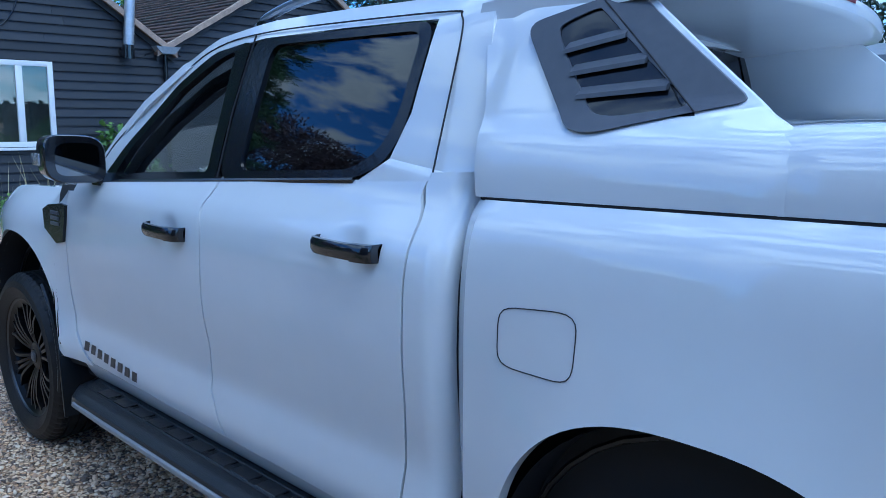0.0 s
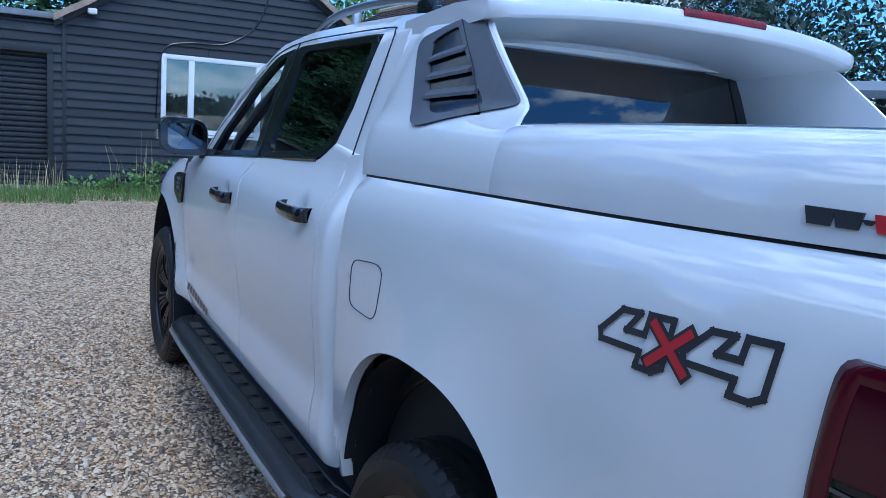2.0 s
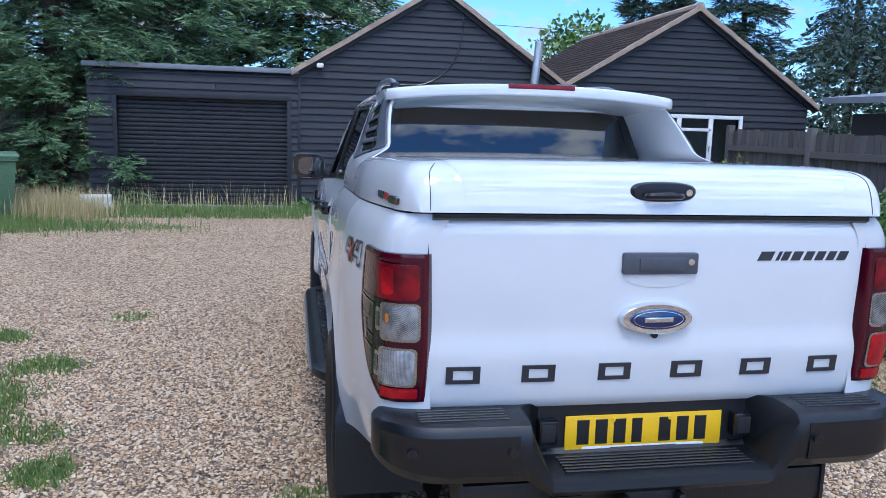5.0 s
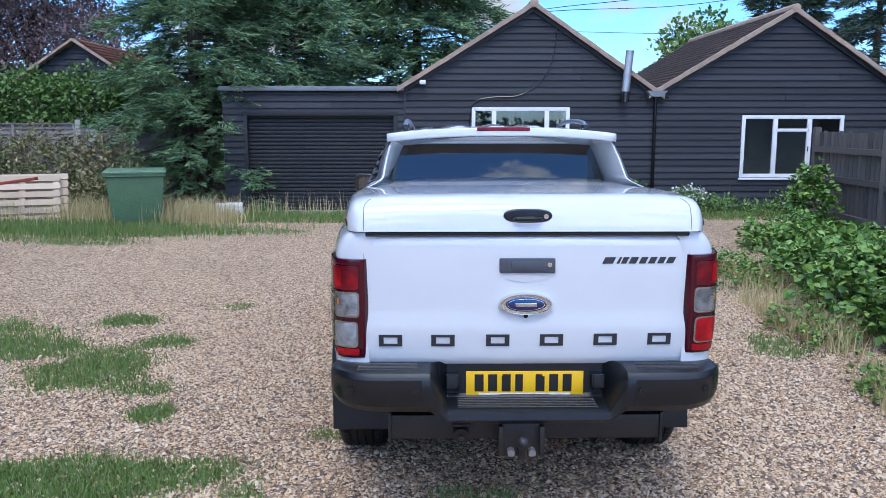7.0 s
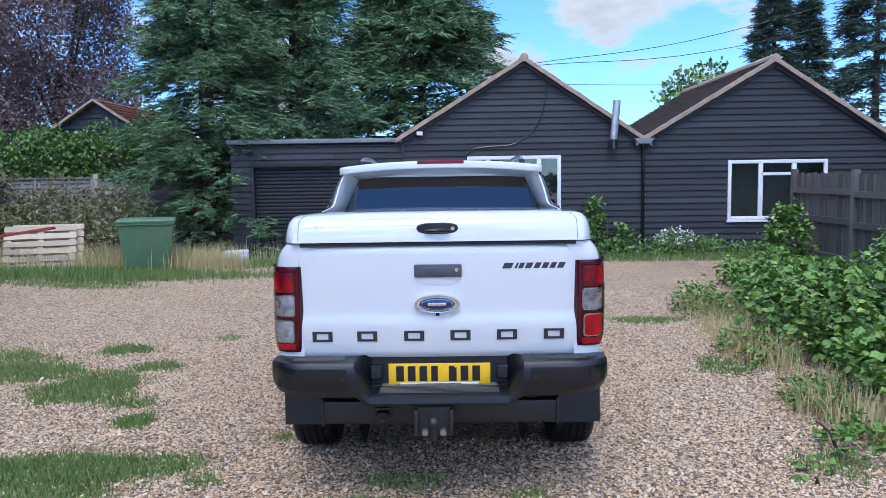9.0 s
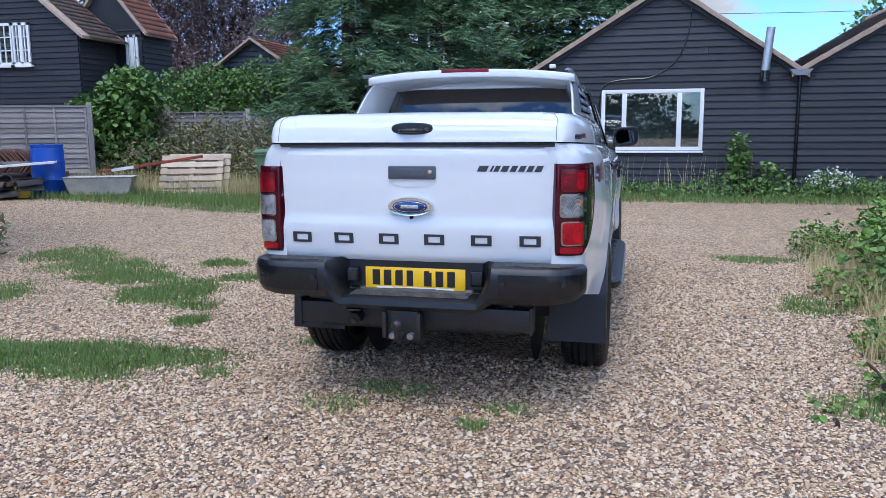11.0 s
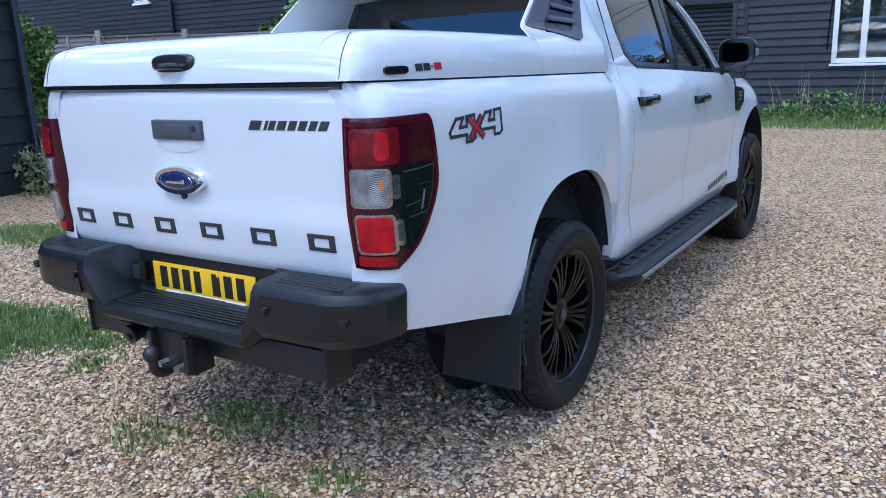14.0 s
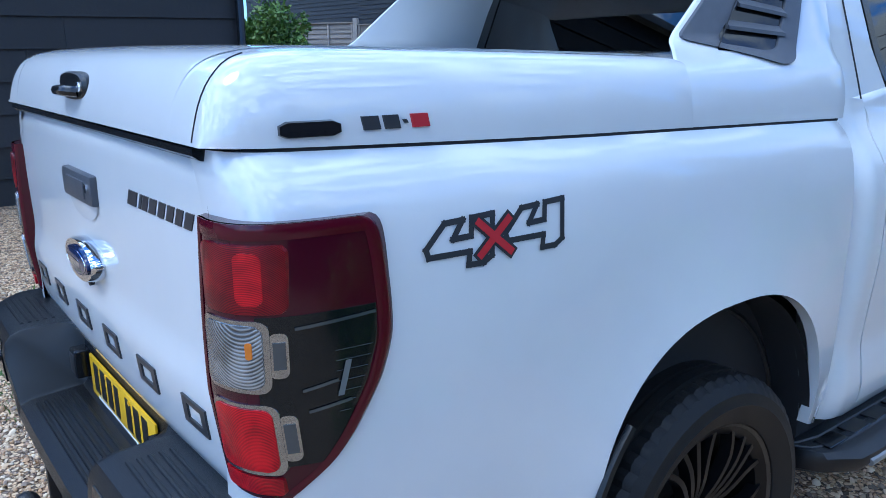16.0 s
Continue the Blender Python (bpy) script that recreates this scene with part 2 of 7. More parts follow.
def loft_bm(sections, closed=True, caps=True, bm=None):
    """Skins a row of sections that have the same number of points."""
    bm = bm or bmesh.new()
    rings = [[bm.verts.new(p) for p in s] for s in sections]
    n = len(rings[0])
    for a, b in zip(rings, rings[1:]):
        for k in range(n if closed else n - 1):
            bm.faces.new((a[k], a[(k + 1) % n], b[(k + 1) % n], b[k]))
    if caps and closed:
        bm.faces.new(rings[0][::-1])
        bm.faces.new(rings[-1])
    bmesh.ops.recalc_face_normals(bm, faces=bm.faces)
    return bm


def ring_bm(outer, inner, back=None, bm=None):
    """A band between two outlines of the same number of points; back: the way in which the inner rim is folded."""
    bm = bm or bmesh.new()
    a, b = [bm.verts.new(p) for p in outer], [bm.verts.new(p) for p in inner]
    n = len(a)
    loops = [(a, b)]
    if back is not None:
        loops += [(b, [bm.verts.new(Vector(p) + Vector(back)) for p in inner]), ([bm.verts.new(Vector(p) + Vector(back)) for p in outer], a)]
    for p, q in loops:
        for k in range(n):
            bm.faces.new((p[k], p[(k + 1) % n], q[(k + 1) % n], q[k]))
    return bm


def lathe_bm(profile, axis_y=True, sides=48, bm=None, center=(0, 0, 0)):
    """Turns a profile of (radius, along) round the y axis."""
    bm = bm or bmesh.new()
    rings = []
    for k in range(sides):
        c, s = math.cos(k * math.tau / sides), math.sin(k * math.tau / sides)
        rings.append([bm.verts.new((center[0] + r * c, center[1] + a, center[2] + r * s)) for r, a in profile])
    for k in range(sides):
        p, q = rings[k], rings[(k + 1) % sides]
        for j in range(len(profile) - 1):
            bm.faces.new((p[j], p[j + 1], q[j + 1], q[j]))
    return bm


def curve_at(table, x):
    """Smooth reading of a table of (x, y) pairs."""
    xs, ys = [a for a, _ in table], [b for _, b in table]
    if x <= xs[0]:
        return ys[0]
    if x >= xs[-1]:
        return ys[-1]
    i = max(k for k in range(len(xs) - 1) if xs[k] <= x)
    h, d = xs[i + 1] - xs[i], (ys[i + 1] - ys[i]) / (xs[i + 1] - xs[i])
    before = (ys[i] - ys[i - 1]) / (xs[i] - xs[i - 1]) if i else d
    after = (ys[i + 2] - ys[i + 1]) / (xs[i + 2] - xs[i + 1]) if i + 2 < len(xs) else d
    m0 = 0 if before * d <= 0 else 2 * before * d / (before + d)
    m1 = 0 if after * d <= 0 else 2 * after * d / (after + d)
    t = (x - xs[i]) / h
    return (ys[i] * (1 + 2 * t) * (1 - t) ** 2 + h * m0 * t * (1 - t) ** 2 + ys[i + 1] * t * t * (3 - 2 * t) + h * m1 * t * t * (t - 1))


def span(a, b, n):
    return [a + (b - a) * k / n for k in range(n + 1)]


def smooth_line(points, n=8):
    """A smooth line through a row of points (any dimension)."""
    pts = [np.array(p, float) for p in points]
    pts = [2 * pts[0] - pts[1], *pts, 2 * pts[-1] - pts[-2]]
    out = []
    for a, b, c, d in zip(pts, pts[1:], pts[2:], pts[3:]):
        for k in range(n):
            t = k / n
            out.append(0.5 * (2 * b + (c - a) * t + (2 * a - 5 * b + 4 * c - d) * t * t + (3 * b - a - 3 * c + d) * t ** 3))
    out.append(pts[-2])
    return [tuple(p) for p in out]

# ---- the pickup truck: x runs to its rear, y to its right side, the rear axle stands at x = 0 ----
truck = thing("pickup_truck", "white double-cab pickup truck with hard bed cover, parked on gravel", "pickup truck")
AXLE, TYRE = -3.2, 0.388
HANDLES = ((-0.922, 1.177), (-1.815, 1.121))
DOOR_SECTION = [(0.42, 0.835), (0.46, 0.862), (0.51, 0.884), (0.56, 0.890), (0.62, 0.886), (0.68, 0.880), (0.76, 0.888), (0.86, 0.900), (0.98, 0.908),
                (1.10, 0.906), (1.17, 0.897), (1.22, 0.877), (1.26, 0.850), (1.29, 0.830), (1.32, 0.815), (1.36, 0.802)]
BED_SECTION = [(0.46, 0.845), (0.56, 0.868), (0.70, 0.888), (0.90, 0.902), (1.05, 0.906), (1.16, 0.902), (1.24, 0.892), (1.285, 0.879), (1.315, 0.861),
               (1.3376, 0.840), (1.37, 0.80)]
TAPER = [(0.40, 0.0), (0.60, 0.012), (0.78, 0.032), (0.88, 0.046), (0.96, 0.058), (1.01, 0.072), (1.04, 0.095), (1.06, 0.135), (1.069, 0.190)]


def arch(x, z, cx, cz=0.52, r0=0.44):
    """How far the wing swells out over a wheel."""
    r = math.hypot(x - cx, z - cz)
    return 0.034 * max(0.0, 1 - max(0.0, r - r0) / 0.26) ** 2


def bed_y(x, z):
    front = max(0.0, min(1.0, (-0.52 - x) / 0.07))
    lift = max(0.0, min(1.0, (z - 1.08) / 0.22)) * 0.030 * x          # the shoulder climbs with the seam above it
    return curve_at(BED_SECTION, z - lift) - curve_at(TAPER, x) + arch(x, z, -0.01) - 0.065 * (1 - math.sqrt(1 - front ** 2 * 0.98))


def dish(x, z):
    """The hollow behind a door handle."""
    return sum(0.013 * max(0.0, 1 - ((x - a) / 0.072) ** 2 - ((z - b + 0.002) / 0.066) ** 2) ** 1.5 for a, b in HANDLES)


def door_y(x, z):
    rear = max(0.0, min(1.0, (x + 0.665) / 0.06))
    nose = max(0.0, min(1.0, (-2.6 - x) / 1.35))
    return curve_at(DOOR_SECTION, z) + arch(x, z, AXLE) - 0.05 * (1 - math.sqrt(1 - rear ** 2 * 0.98)) - 0.16 * nose ** 3


WING_TOP = lambda x: 1.19 + 0.045 * (x + 2.6) - 0.16 * max(0, -3.3 - x) ** 2


def wing_y(x, z):
    """The front wing rolls over towards the bonnet."""
    ahead = max(0.0, min(1.0, (-2.62 - x) / 0.25))
    return door_y(x, z) - 0.085 * ahead * max(0.0, 1 - (WING_TOP(x) - z) / 0.16) ** 2


def side(name, y_of, xl, xr, zb, zt, us, vs, s, material=PAINT, parent=truck, skirt=0.03, proud=0.0, label=""):
    """A body panel between two upright edges xl(v), xr(v) and a lower and an upper edge zb(x), zt(x), on the surface y_of(x, z)."""
    def f(u, v):
        x = xl(v) + (xr(v) - xl(v)) * u
        z = zb(x) + (zt(x) - zb(x)) * v
        return x, s * (y_of(x, z) + proud), z
    return part(name, grid_bm(f, us, vs, (0, -s * skirt, 0) if skirt else None, flip=s > 0), material, parent, label)


def arch_edge(x, cx, low, r=0.430, cz=0.53):
    d = abs(x - cx) / r
    return cz + 0.442 * (1 - d ** 2.4) ** (1 / 2.4) if d < 1 else low


def arch_steps(x0, x1, cx, r=0.430):
    """Steps along a wing that crowd where the arch stands upright."""
    xs = [x0, x1] + [cx + r * math.cos(a) for a in span(0, math.pi, 40)] + [cx - r - 1e-4, cx + r + 1e-4]
    xs += [x for x in span(x0, x1, 30) + span(x1 - 0.16, x1, 16) if abs(x - cx) > r]
    xs = sorted({round(x, 5) for x in xs if x0 <= x <= x1})
    return [(x - x0) / (x1 - x0) for x in xs]


BELT = lambda x: 1.285 + 0.066 * (x + 1.65)            # the foot of the side windows
BEDTOP = lambda x: 1.322 + 0.030 * (x + 0.52)           # the seam under the cover
V20, V30 = span(0, 1, 26), span(0, 1, 36)
REAR_EDGE = lambda v: -0.718 - 0.08 * max(0, 0.4 - v) - 0.028 * math.exp(-((v - 0.97) / 0.05) ** 2)
MID_EDGE = lambda v: -1.612 + 0.42 * max(0, 0.17 - v) + 0.012 * math.exp(-((v - 0.36) / 0.08) ** 2) - 0.022 * math.exp(-((v - 0.90) / 0.05) ** 2)
FRONT_EDGE = lambda v: curve_at([(0, -2.530), (0.08, -2.590), (0.18, -2.638), (0.4, -2.658), (0.66, -2.642), (0.85, -2.605), (1, -2.576)], v)
SILL = lambda x: 0.505 - 0.012 * (x + 1.5)

for s in (-1, 1):
    side("bed_side", bed_y, lambda v: -0.588, lambda v: 1.068, lambda x: arch_edge(x, -0.01, 0.53 - 0.40 * (-0.44 - x) if x < 0 else 0.53 + 0.20 * (x - 0.45)), BEDTOP,
         arch_steps(-0.588, 1.068, -0.01), V30, s)
    side("rear_door", lambda x, z: door_y(x, z) - dish(x, z), lambda v: MID_EDGE(v) + 0.004, lambda v: REAR_EDGE(v) - 0.004, SILL, BELT, span(0, 1, 56), span(0, 1, 72), s)
    side("front_door", lambda x, z: door_y(x, z) - dish(x, z), lambda v: FRONT_EDGE(v) + 0.004, lambda v: MID_EDGE(v) - 0.004, SILL, BELT, span(0, 1, 60), span(0, 1, 72), s)
    side("cab_corner", door_y, lambda v: REAR_EDGE(v) + 0.003, lambda v: -0.604, lambda x: 0.47, lambda x: BELT(x) + 0.02, span(0, 1, 14), V20, s)
    side("front_wing", wing_y, lambda v: -3.98, lambda v: FRONT_EDGE(v) - 0.004, lambda x: arch_edge(x, AXLE, 0.50), WING_TOP,
         arch_steps(-3.98, -2.58, AXLE), V20, s)
    side("sill", lambda x, z: door_y(x, z) - 0.006, lambda v: -2.60, lambda v: -0.60, lambda x: 0.43, lambda x: SILL(x) - 0.008, span(0, 1, 12), span(0, 1, 6), s)
    # dark inner skin behind the shut lines
    side("inner_body", lambda x, z: door_y(x, z) - 0.019, lambda v: -2.75, lambda v: -0.60, lambda x: 0.46, lambda x: BELT(x) - 0.01, span(0, 1, 24), span(0, 1, 24), s, JOINT, skirt=0)
    # wheel housings
    for cx in (-0.01, AXLE):
        bm = grid_bm(lambda a, y: (cx + 0.432 * math.cos(a), s * y, 0.53 + 0.446 * math.sin(a)), span(-0.35, math.pi + 0.35, 30), [0.868, 0.80, 0.70, 0.50])
        grid_bm(lambda a, y: (cx + 0.432 * math.cos(a), s * y, 0.53 + 0.446 * math.sin(a)), span(0.08, math.pi - 0.08, 26), [0.897, 0.868], bm=bm)
        grid_bm(lambda a, r: (cx + r * math.cos(a), s * 0.50, 0.47 + r * math.sin(a)), span(0, math.tau, 30), [0.02, 0.25, 0.46], bm=bm)
        part("wheel_housing", bm, JOINT, truck)
        for k in range(3):
            part("housing_rib", tube_bm([(cx + 0.449 * math.cos(a), s * (0.60 + 0.09 * k), 0.47 + 0.449 * math.sin(a)) for a in span(0.15, 2.9, 16)], 0.008, 6), PLASTIC, truck)
    # mud flaps
    for cx, y0, y1, z0 in ((0.455, 0.63, 0.925, 0.26), (AXLE + 0.435, 0.66, 0.925, 0.24)):
        def flap(u, v, cx=cx, y0=y0, y1=y1, z0=z0):
            return cx + 0.03 * (1 - v) - 0.10 * max(0, v - 0.75), s * (y0 + (y1 - y0) * u - 0.03 * (1 - v) * (1 - u)), z0 + (0.62 - z0) * v
        part("mud_flap", grid_bm(flap, span(0, 1, 5), span(0, 1, 8), (-0.012, 0, 0)), PLASTIC, truck, "black rubber mud flap")
        part("flap_edge", tube_bm([(cx - 0.005 + 0.455 * (math.cos(a) - 1), s * (0.925 - 0.005 * math.cos(a)), 0.47 + 0.452 * math.sin(a)) for a in span(-0.30, 0.75, 10)], 0.011, 6), PLASTIC, truck)
    # side step
    def step_section(x, w):
        y = [0.80, 0.83, 0.855, 0.86, 0.885, 0.89, 0.915, 0.92, 0.945, 0.965, 0.985, 0.988, 0.975, 0.94, 0.80]
        z = [0.425, 0.428, 0.428, 0.424, 0.424, 0.428, 0.428, 0.424, 0.424, 0.422, 0.408, 0.385, 0.365, 0.355, 0.365]
        return [(x, s * (0.80 + (a - 0.80) * w), b) for a, b in zip(y, z)]
    board = part("side_step", loft_bm([step_section(x, w) for x, w in ((-2.60, 0.30), (-2.57, 0.72), (-2.50, 0.97), (-2.44, 1), (-1.5, 1), (-0.68, 1), (-0.60, 0.97), (-0.52, 0.66), (-0.49, 0.32))]), PLASTIC, truck, "ribbed black side step")
    part("edge_strip", tube_bm([(-2.47, s * 0.984, 0.385), (-2.2, s * 0.990, 0.385), (-0.9, s * 0.990, 0.385), (-0.64, s * 0.984, 0.385)], 0.011, 8), SATINSTEEL, board, "dull metal edge strip")
    for k in range(14):
        x = -2.42 + k * 0.136
        part("tread_pad", box_bm((x, min(s * 0.862, s * 0.915), 0.424), (x + 0.10, max(s * 0.862, s * 0.915), 0.4305), 0.002, segments=1), SATIN, board)
    for x in (-2.2, -0.95):
        part("step_bracket", box_bm((x - 0.03, min(s * 0.6, s * 0.85), 0.36), (x + 0.03, max(s * 0.6, s * 0.85), 0.39)), STEEL, board)
    # door handles in their cups
    for x, z in HANDLES:
        y = door_y(x, z)
        grip = smooth_line([(x + 0.116, y - 0.004), (x + 0.108, y + 0.022), (x + 0.07, y + 0.034), (x, y + 0.038), (x - 0.07, y + 0.034), (x - 0.108, y + 0.022), (x - 0.116, y - 0.004)], 4)
        bm = loft_bm([[(a, s * (b - 0.006), z - 0.020), (a, s * (b + 0.004), z - 0.019), (a, s * (b + 0.010), z - 0.008), (a, s * (b + 0.010), z + 0.010), (a, s * (b + 0.004), z + 0.020), (a, s * (b - 0.006), z + 0.021)] for a, b in grip])
        handle = part("door_handle", bm, GLOSS, truck, "gloss black door handle", angle=50)
        part("key_cap", loft_bm([[(a, s * (b - 0.006), z - 0.022), (a, s * (b + 0.006), z - 0.021), (a, s * (b + 0.013), z - 0.008), (a, s * (b + 0.013), z + 0.010), (a, s * (b + 0.006), z + 0.022), (a, s * (b - 0.006), z + 0.023)] for a, b in grip if a > x + 0.045]), GLOSS, handle, angle=50)
    # wing vent trim
    x0, z0 = -2.845, 1.045
    outline = [(0.0, 0.055), (0.06, 0.078), (0.16, 0.090), (0.228, 0.088), (0.222, 0.03), (0.195, -0.060), (0.13, -0.070), (0.02, -0.02)]
    bm = bmesh.new()
    front = [bm.verts.new((x0 + a, s * (door_y(x0 + a, z0 + b) + 0.012), z0 + b)) for a, b in outline]
    back = [bm.verts.new((x0 + a, s * (door_y(x0 + a, z0 + b) - 0.005), z0 + b)) for a, b in outline]
    bm.faces.new(front)
    for k in range(len(front)):
        bm.faces.new((front[k], front[(k + 1) % 8], back[(k + 1) % 8], back[k]))
    trim = part("wing_vent", bm, SATIN, truck, "gloss black wing vent trim")
    for k in range(3):
        z = z0 + 0.052 - 0.022 * k
        part("badge_bar", box_bm((x0 + 0.09, min(s * (door_y(x0 + .1, z) + 0.010), s * (door_y(x0 + .1, z) + 0.016)), z - 0.007), (x0 + 0.17, max(s * (door_y(x0 + .1, z) + 0.010), s * (door_y(x0 + .1, z) + 0.016)), z + 0.007), 0.002, segments=1), GREYTRIM, trim)


def on_side(y_of, x, z, s, proud=0.0025):
    return x, s * (y_of(x, z) + proud), z


# fuel flap on the left side: a line round the lid
fx, fz = -0.345, 1.066
def flap_line(r):
    pts = []
    for k in range(48):
        a = k * math.tau / 48
        c, q = math.cos(a), math.sin(a)
        n = (abs(c) ** 5 + abs(q) ** 5) ** -0.2
        x, z = fx + 0.094 * n * c * r, fz + (0.064 + 0.004 * c) * n * q * r
        pts.append(on_side(bed_y, x, z + 0.006 * c, -1, 0.0008))
    return pts
part("fuel_flap", tube_bm(flap_line(1.0), 0.0012, 6, closed=True), JOINT, truck, "white fuel flap outlined by a dark gap")

# tailgate
TG = [(0.785, 1.052), (0.80, 1.066), (0.86, 1.078), (0.955, 1.086), (0.99, 1.082), (1.03, 1.078), (1.18, 1.080), (1.28, 1.078), (1.33, 1.076), (1.352, 1.066)]
def gate_x(y, z):
    return curve_at(TG, z) - 0.012 * (y / 0.7) ** 2
gate = part("tailgate", grid_bm(lambda y, z: (gate_x(y, z), y, z), span(-0.698, 0.698, 24), [a for a, _ in TG[:2]] + span(0.82, 1.34, 34) + [1.352], (-0.03, 0, 0)), PAINT, truck)
part("bed_wall", box_bm((1.00, -0.69, 0.60), (1.03, 0.69, 1.34)), JOINT, truck)
part("seal_strip", loft_bm([[(1.050, y, 1.350), (1.070, y, 1.353), (1.0815, y, 1.361), (1.0815, y, 1.372), (1.055, y, 1.380)] for y in span(-0.692, 0.692, 8)]), SATIN, truck, "black rubber seal")

def plate_on_gate(name, outline, material, parent, thick=0.006, dx=0.0, label=""):
    """A flat letter or badge, given by its outline in (y, z), laid on the tailgate."""
    bm = bmesh.new()
    top = [bm.verts.new((gate_x(y, z) + thick + dx, y, z)) for y, z in outline]
    low = [bm.verts.new((gate_x(y, z) - 0.002 + dx, y, z)) for y, z in outline]
    bm.faces.new(top)
    for k in range(len(top)):
        bm.faces.new((top[k], low[k], low[(k + 1) % len(top)], top[(k + 1) % len(top)]))
    bmesh.ops.recalc_face_normals(bm, faces=bm.faces)
    return part(name, bm, material, parent, label, smooth=False)

# wide lettering across the gate, as plain framed blocks of the letters' size
for k, y in enumerate((-0.590, -0.362, -0.124, 0.110, 0.345, 0.582)):
    z = 0.898 + 0.001 * k
    w, h, t = 0.051, 0.0265, 0.012
    outer = [(y - w, z - h), (y + w, z - h), (y + w, z + h), (y - w, z + h)]
    inner = [(y - w + 0.021, z - h + t), (y + w - 0.021, z - h + t), (y + w - 0.021, z + h - t), (y - w + 0.021, z + h - t)]
    bm = ring_bm([(gate_x(a, b) + 0.004, a, b) for a, b in outer], [(gate_x(a, b) + 0.004, a, b) for a, b in inner], (-0.005, 0, 0))
    part("letter_block", bm, DECAL, gate, "dark grey block lettering", smooth=False)
# slanted name strip, as plain bars
for k, (a, w) in enumerate(((0, 0.058), (0.062, 0.014), (0.080, 0.030), (0.114, 0.040), (0.158, 0.036), (0.198, 0.036), (0.238, 0.034), (0.276, 0.040))):
    y, z = 0.322 + a, 1.250
    t = 0.014
    plate_on_gate("name_bar", [(y, z - t), (y + w * 0.8, z - t), (y + w * 0.8 + 0.014, z + t), (y + 0.014, z + t)], DECAL, gate, 0.002)
# gate handle
bm = box_bm((1.070, -0.120, 1.197), (1.094, 0.120, 1.262), 0.008)
handle = part("tailgate_handle", bm, GREYTRIM, gate, "dark grey tailgate handle")
part("pull", box_bm((1.090, -0.070, 1.208), (1.098, 0.075, 1.248), 0.004), GREYTRIM, handle)
part("lock", rod_bm((1.09, 0.094, 1.235), (1.098, 0.094, 1.235), 0.010), CHROME, handle)
part("handle_scoop", grid_bm(lambda a, r: (gate_x(0, 1.17) + 0.002 + 0.004 * (1 - r), 0.115 * r * math.cos(a), 1.196 + 0.040 * r * math.sin(a)), span(math.pi, math.tau, 20), [0.05, 0.5, 1.0]), PAINT, gate)
# oval badge
def oval(y0, z0, a, b, x, n=48):
    return [(x, y0 + a * math.cos(k * math.tau / n), z0 + b * math.sin(k * math.tau / n)) for k in range(n)]
bm = loft_bm([oval(-0.006, 1.064, 0.116 * r, 0.048 * q, 1.076 + d) for r, q, d in ((1, 1, 0), (1.0, 1.0, 0.020), (0.95, 0.93, 0.031), (0.86, 0.80, 0.030))], caps=True)
badge = part("oval_badge", bm, CHROME, gate, "blue oval badge with a chrome rim")
part("badge_field", loft_bm([oval(-0.006, 1.064, 0.088 * r, 0.031 * r, 1.102 + d) for r, d in ((1, 0), (1, 0.008), (0.6, 0.013), (0.1, 0.014))]), BLUE, badge)
part("badge_line", tube_bm(oval(-0.006, 1.064, 0.079, 0.025, 1.1115), 0.0014, 6, closed=True), CHROME, badge)
part("badge_bar", box_bm((1.110, -0.052, 1.056), (1.1165, 0.040, 1.072), 0.003), CHROME, badge)
part("camera_dot", rod_bm((1.07, -0.004, 1.012), (1.09, -0.004, 1.010), 0.010), SATIN, gate)

# rear lamps round the corners
LAMP_PLAN = smooth_line([(1.079, 0.703), (1.081, 0.745), (1.070, 0.785), (1.045, 0.815), (1.005, 0.834), (0.955, 0.846), (0.905, 0.853), (0.855, 0.858)], 6)
LAMP_LENGTH = [0.0]
for a, b in zip(LAMP_PLAN, LAMP_PLAN[1:]):
    LAMP_LENGTH.append(LAMP_LENGTH[-1] + math.dist(a, b))
def lamp_point(u, z, s, proud=0.0):
    d = u * LAMP_LENGTH[-1]
    x, y = np.interp(d, LAMP_LENGTH, [p[0] for p in LAMP_PLAN]), np.interp(d, LAMP_LENGTH, [p[1] for p in LAMP_PLAN])
    x2, y2 = np.interp(d + 0.004, LAMP_LENGTH, [p[0] for p in LAMP_PLAN]), np.interp(d + 0.004, LAMP_LENGTH, [p[1] for p in LAMP_PLAN])
    n = Vector((y2 - y, x - x2))
    if n.length < 1e-6:
        n = Vector((0.1, 1))
    n.normalize()
    lean = 0.016 * max(0.0, (1.0 - z) / 0.16) if z < 1.0 else 0.0
    proud -= 0.006
    return x + n.x * proud - lean, s * (y + n.y * proud), z - (0.018 if s < 0 else 0.0)
def lamp_end(z):
    """Where the lamp ends along its plan at a height."""
    return curve_at([(0.84, 0.42), (0.86, 0.50), (0.90, 0.66), (0.96, 0.81), (1.03, 0.935), (1.10, 0.985), (1.20, 0.965), (1.25, 0.94), (1.268, 0.91), (1.276, 0.86)], z)
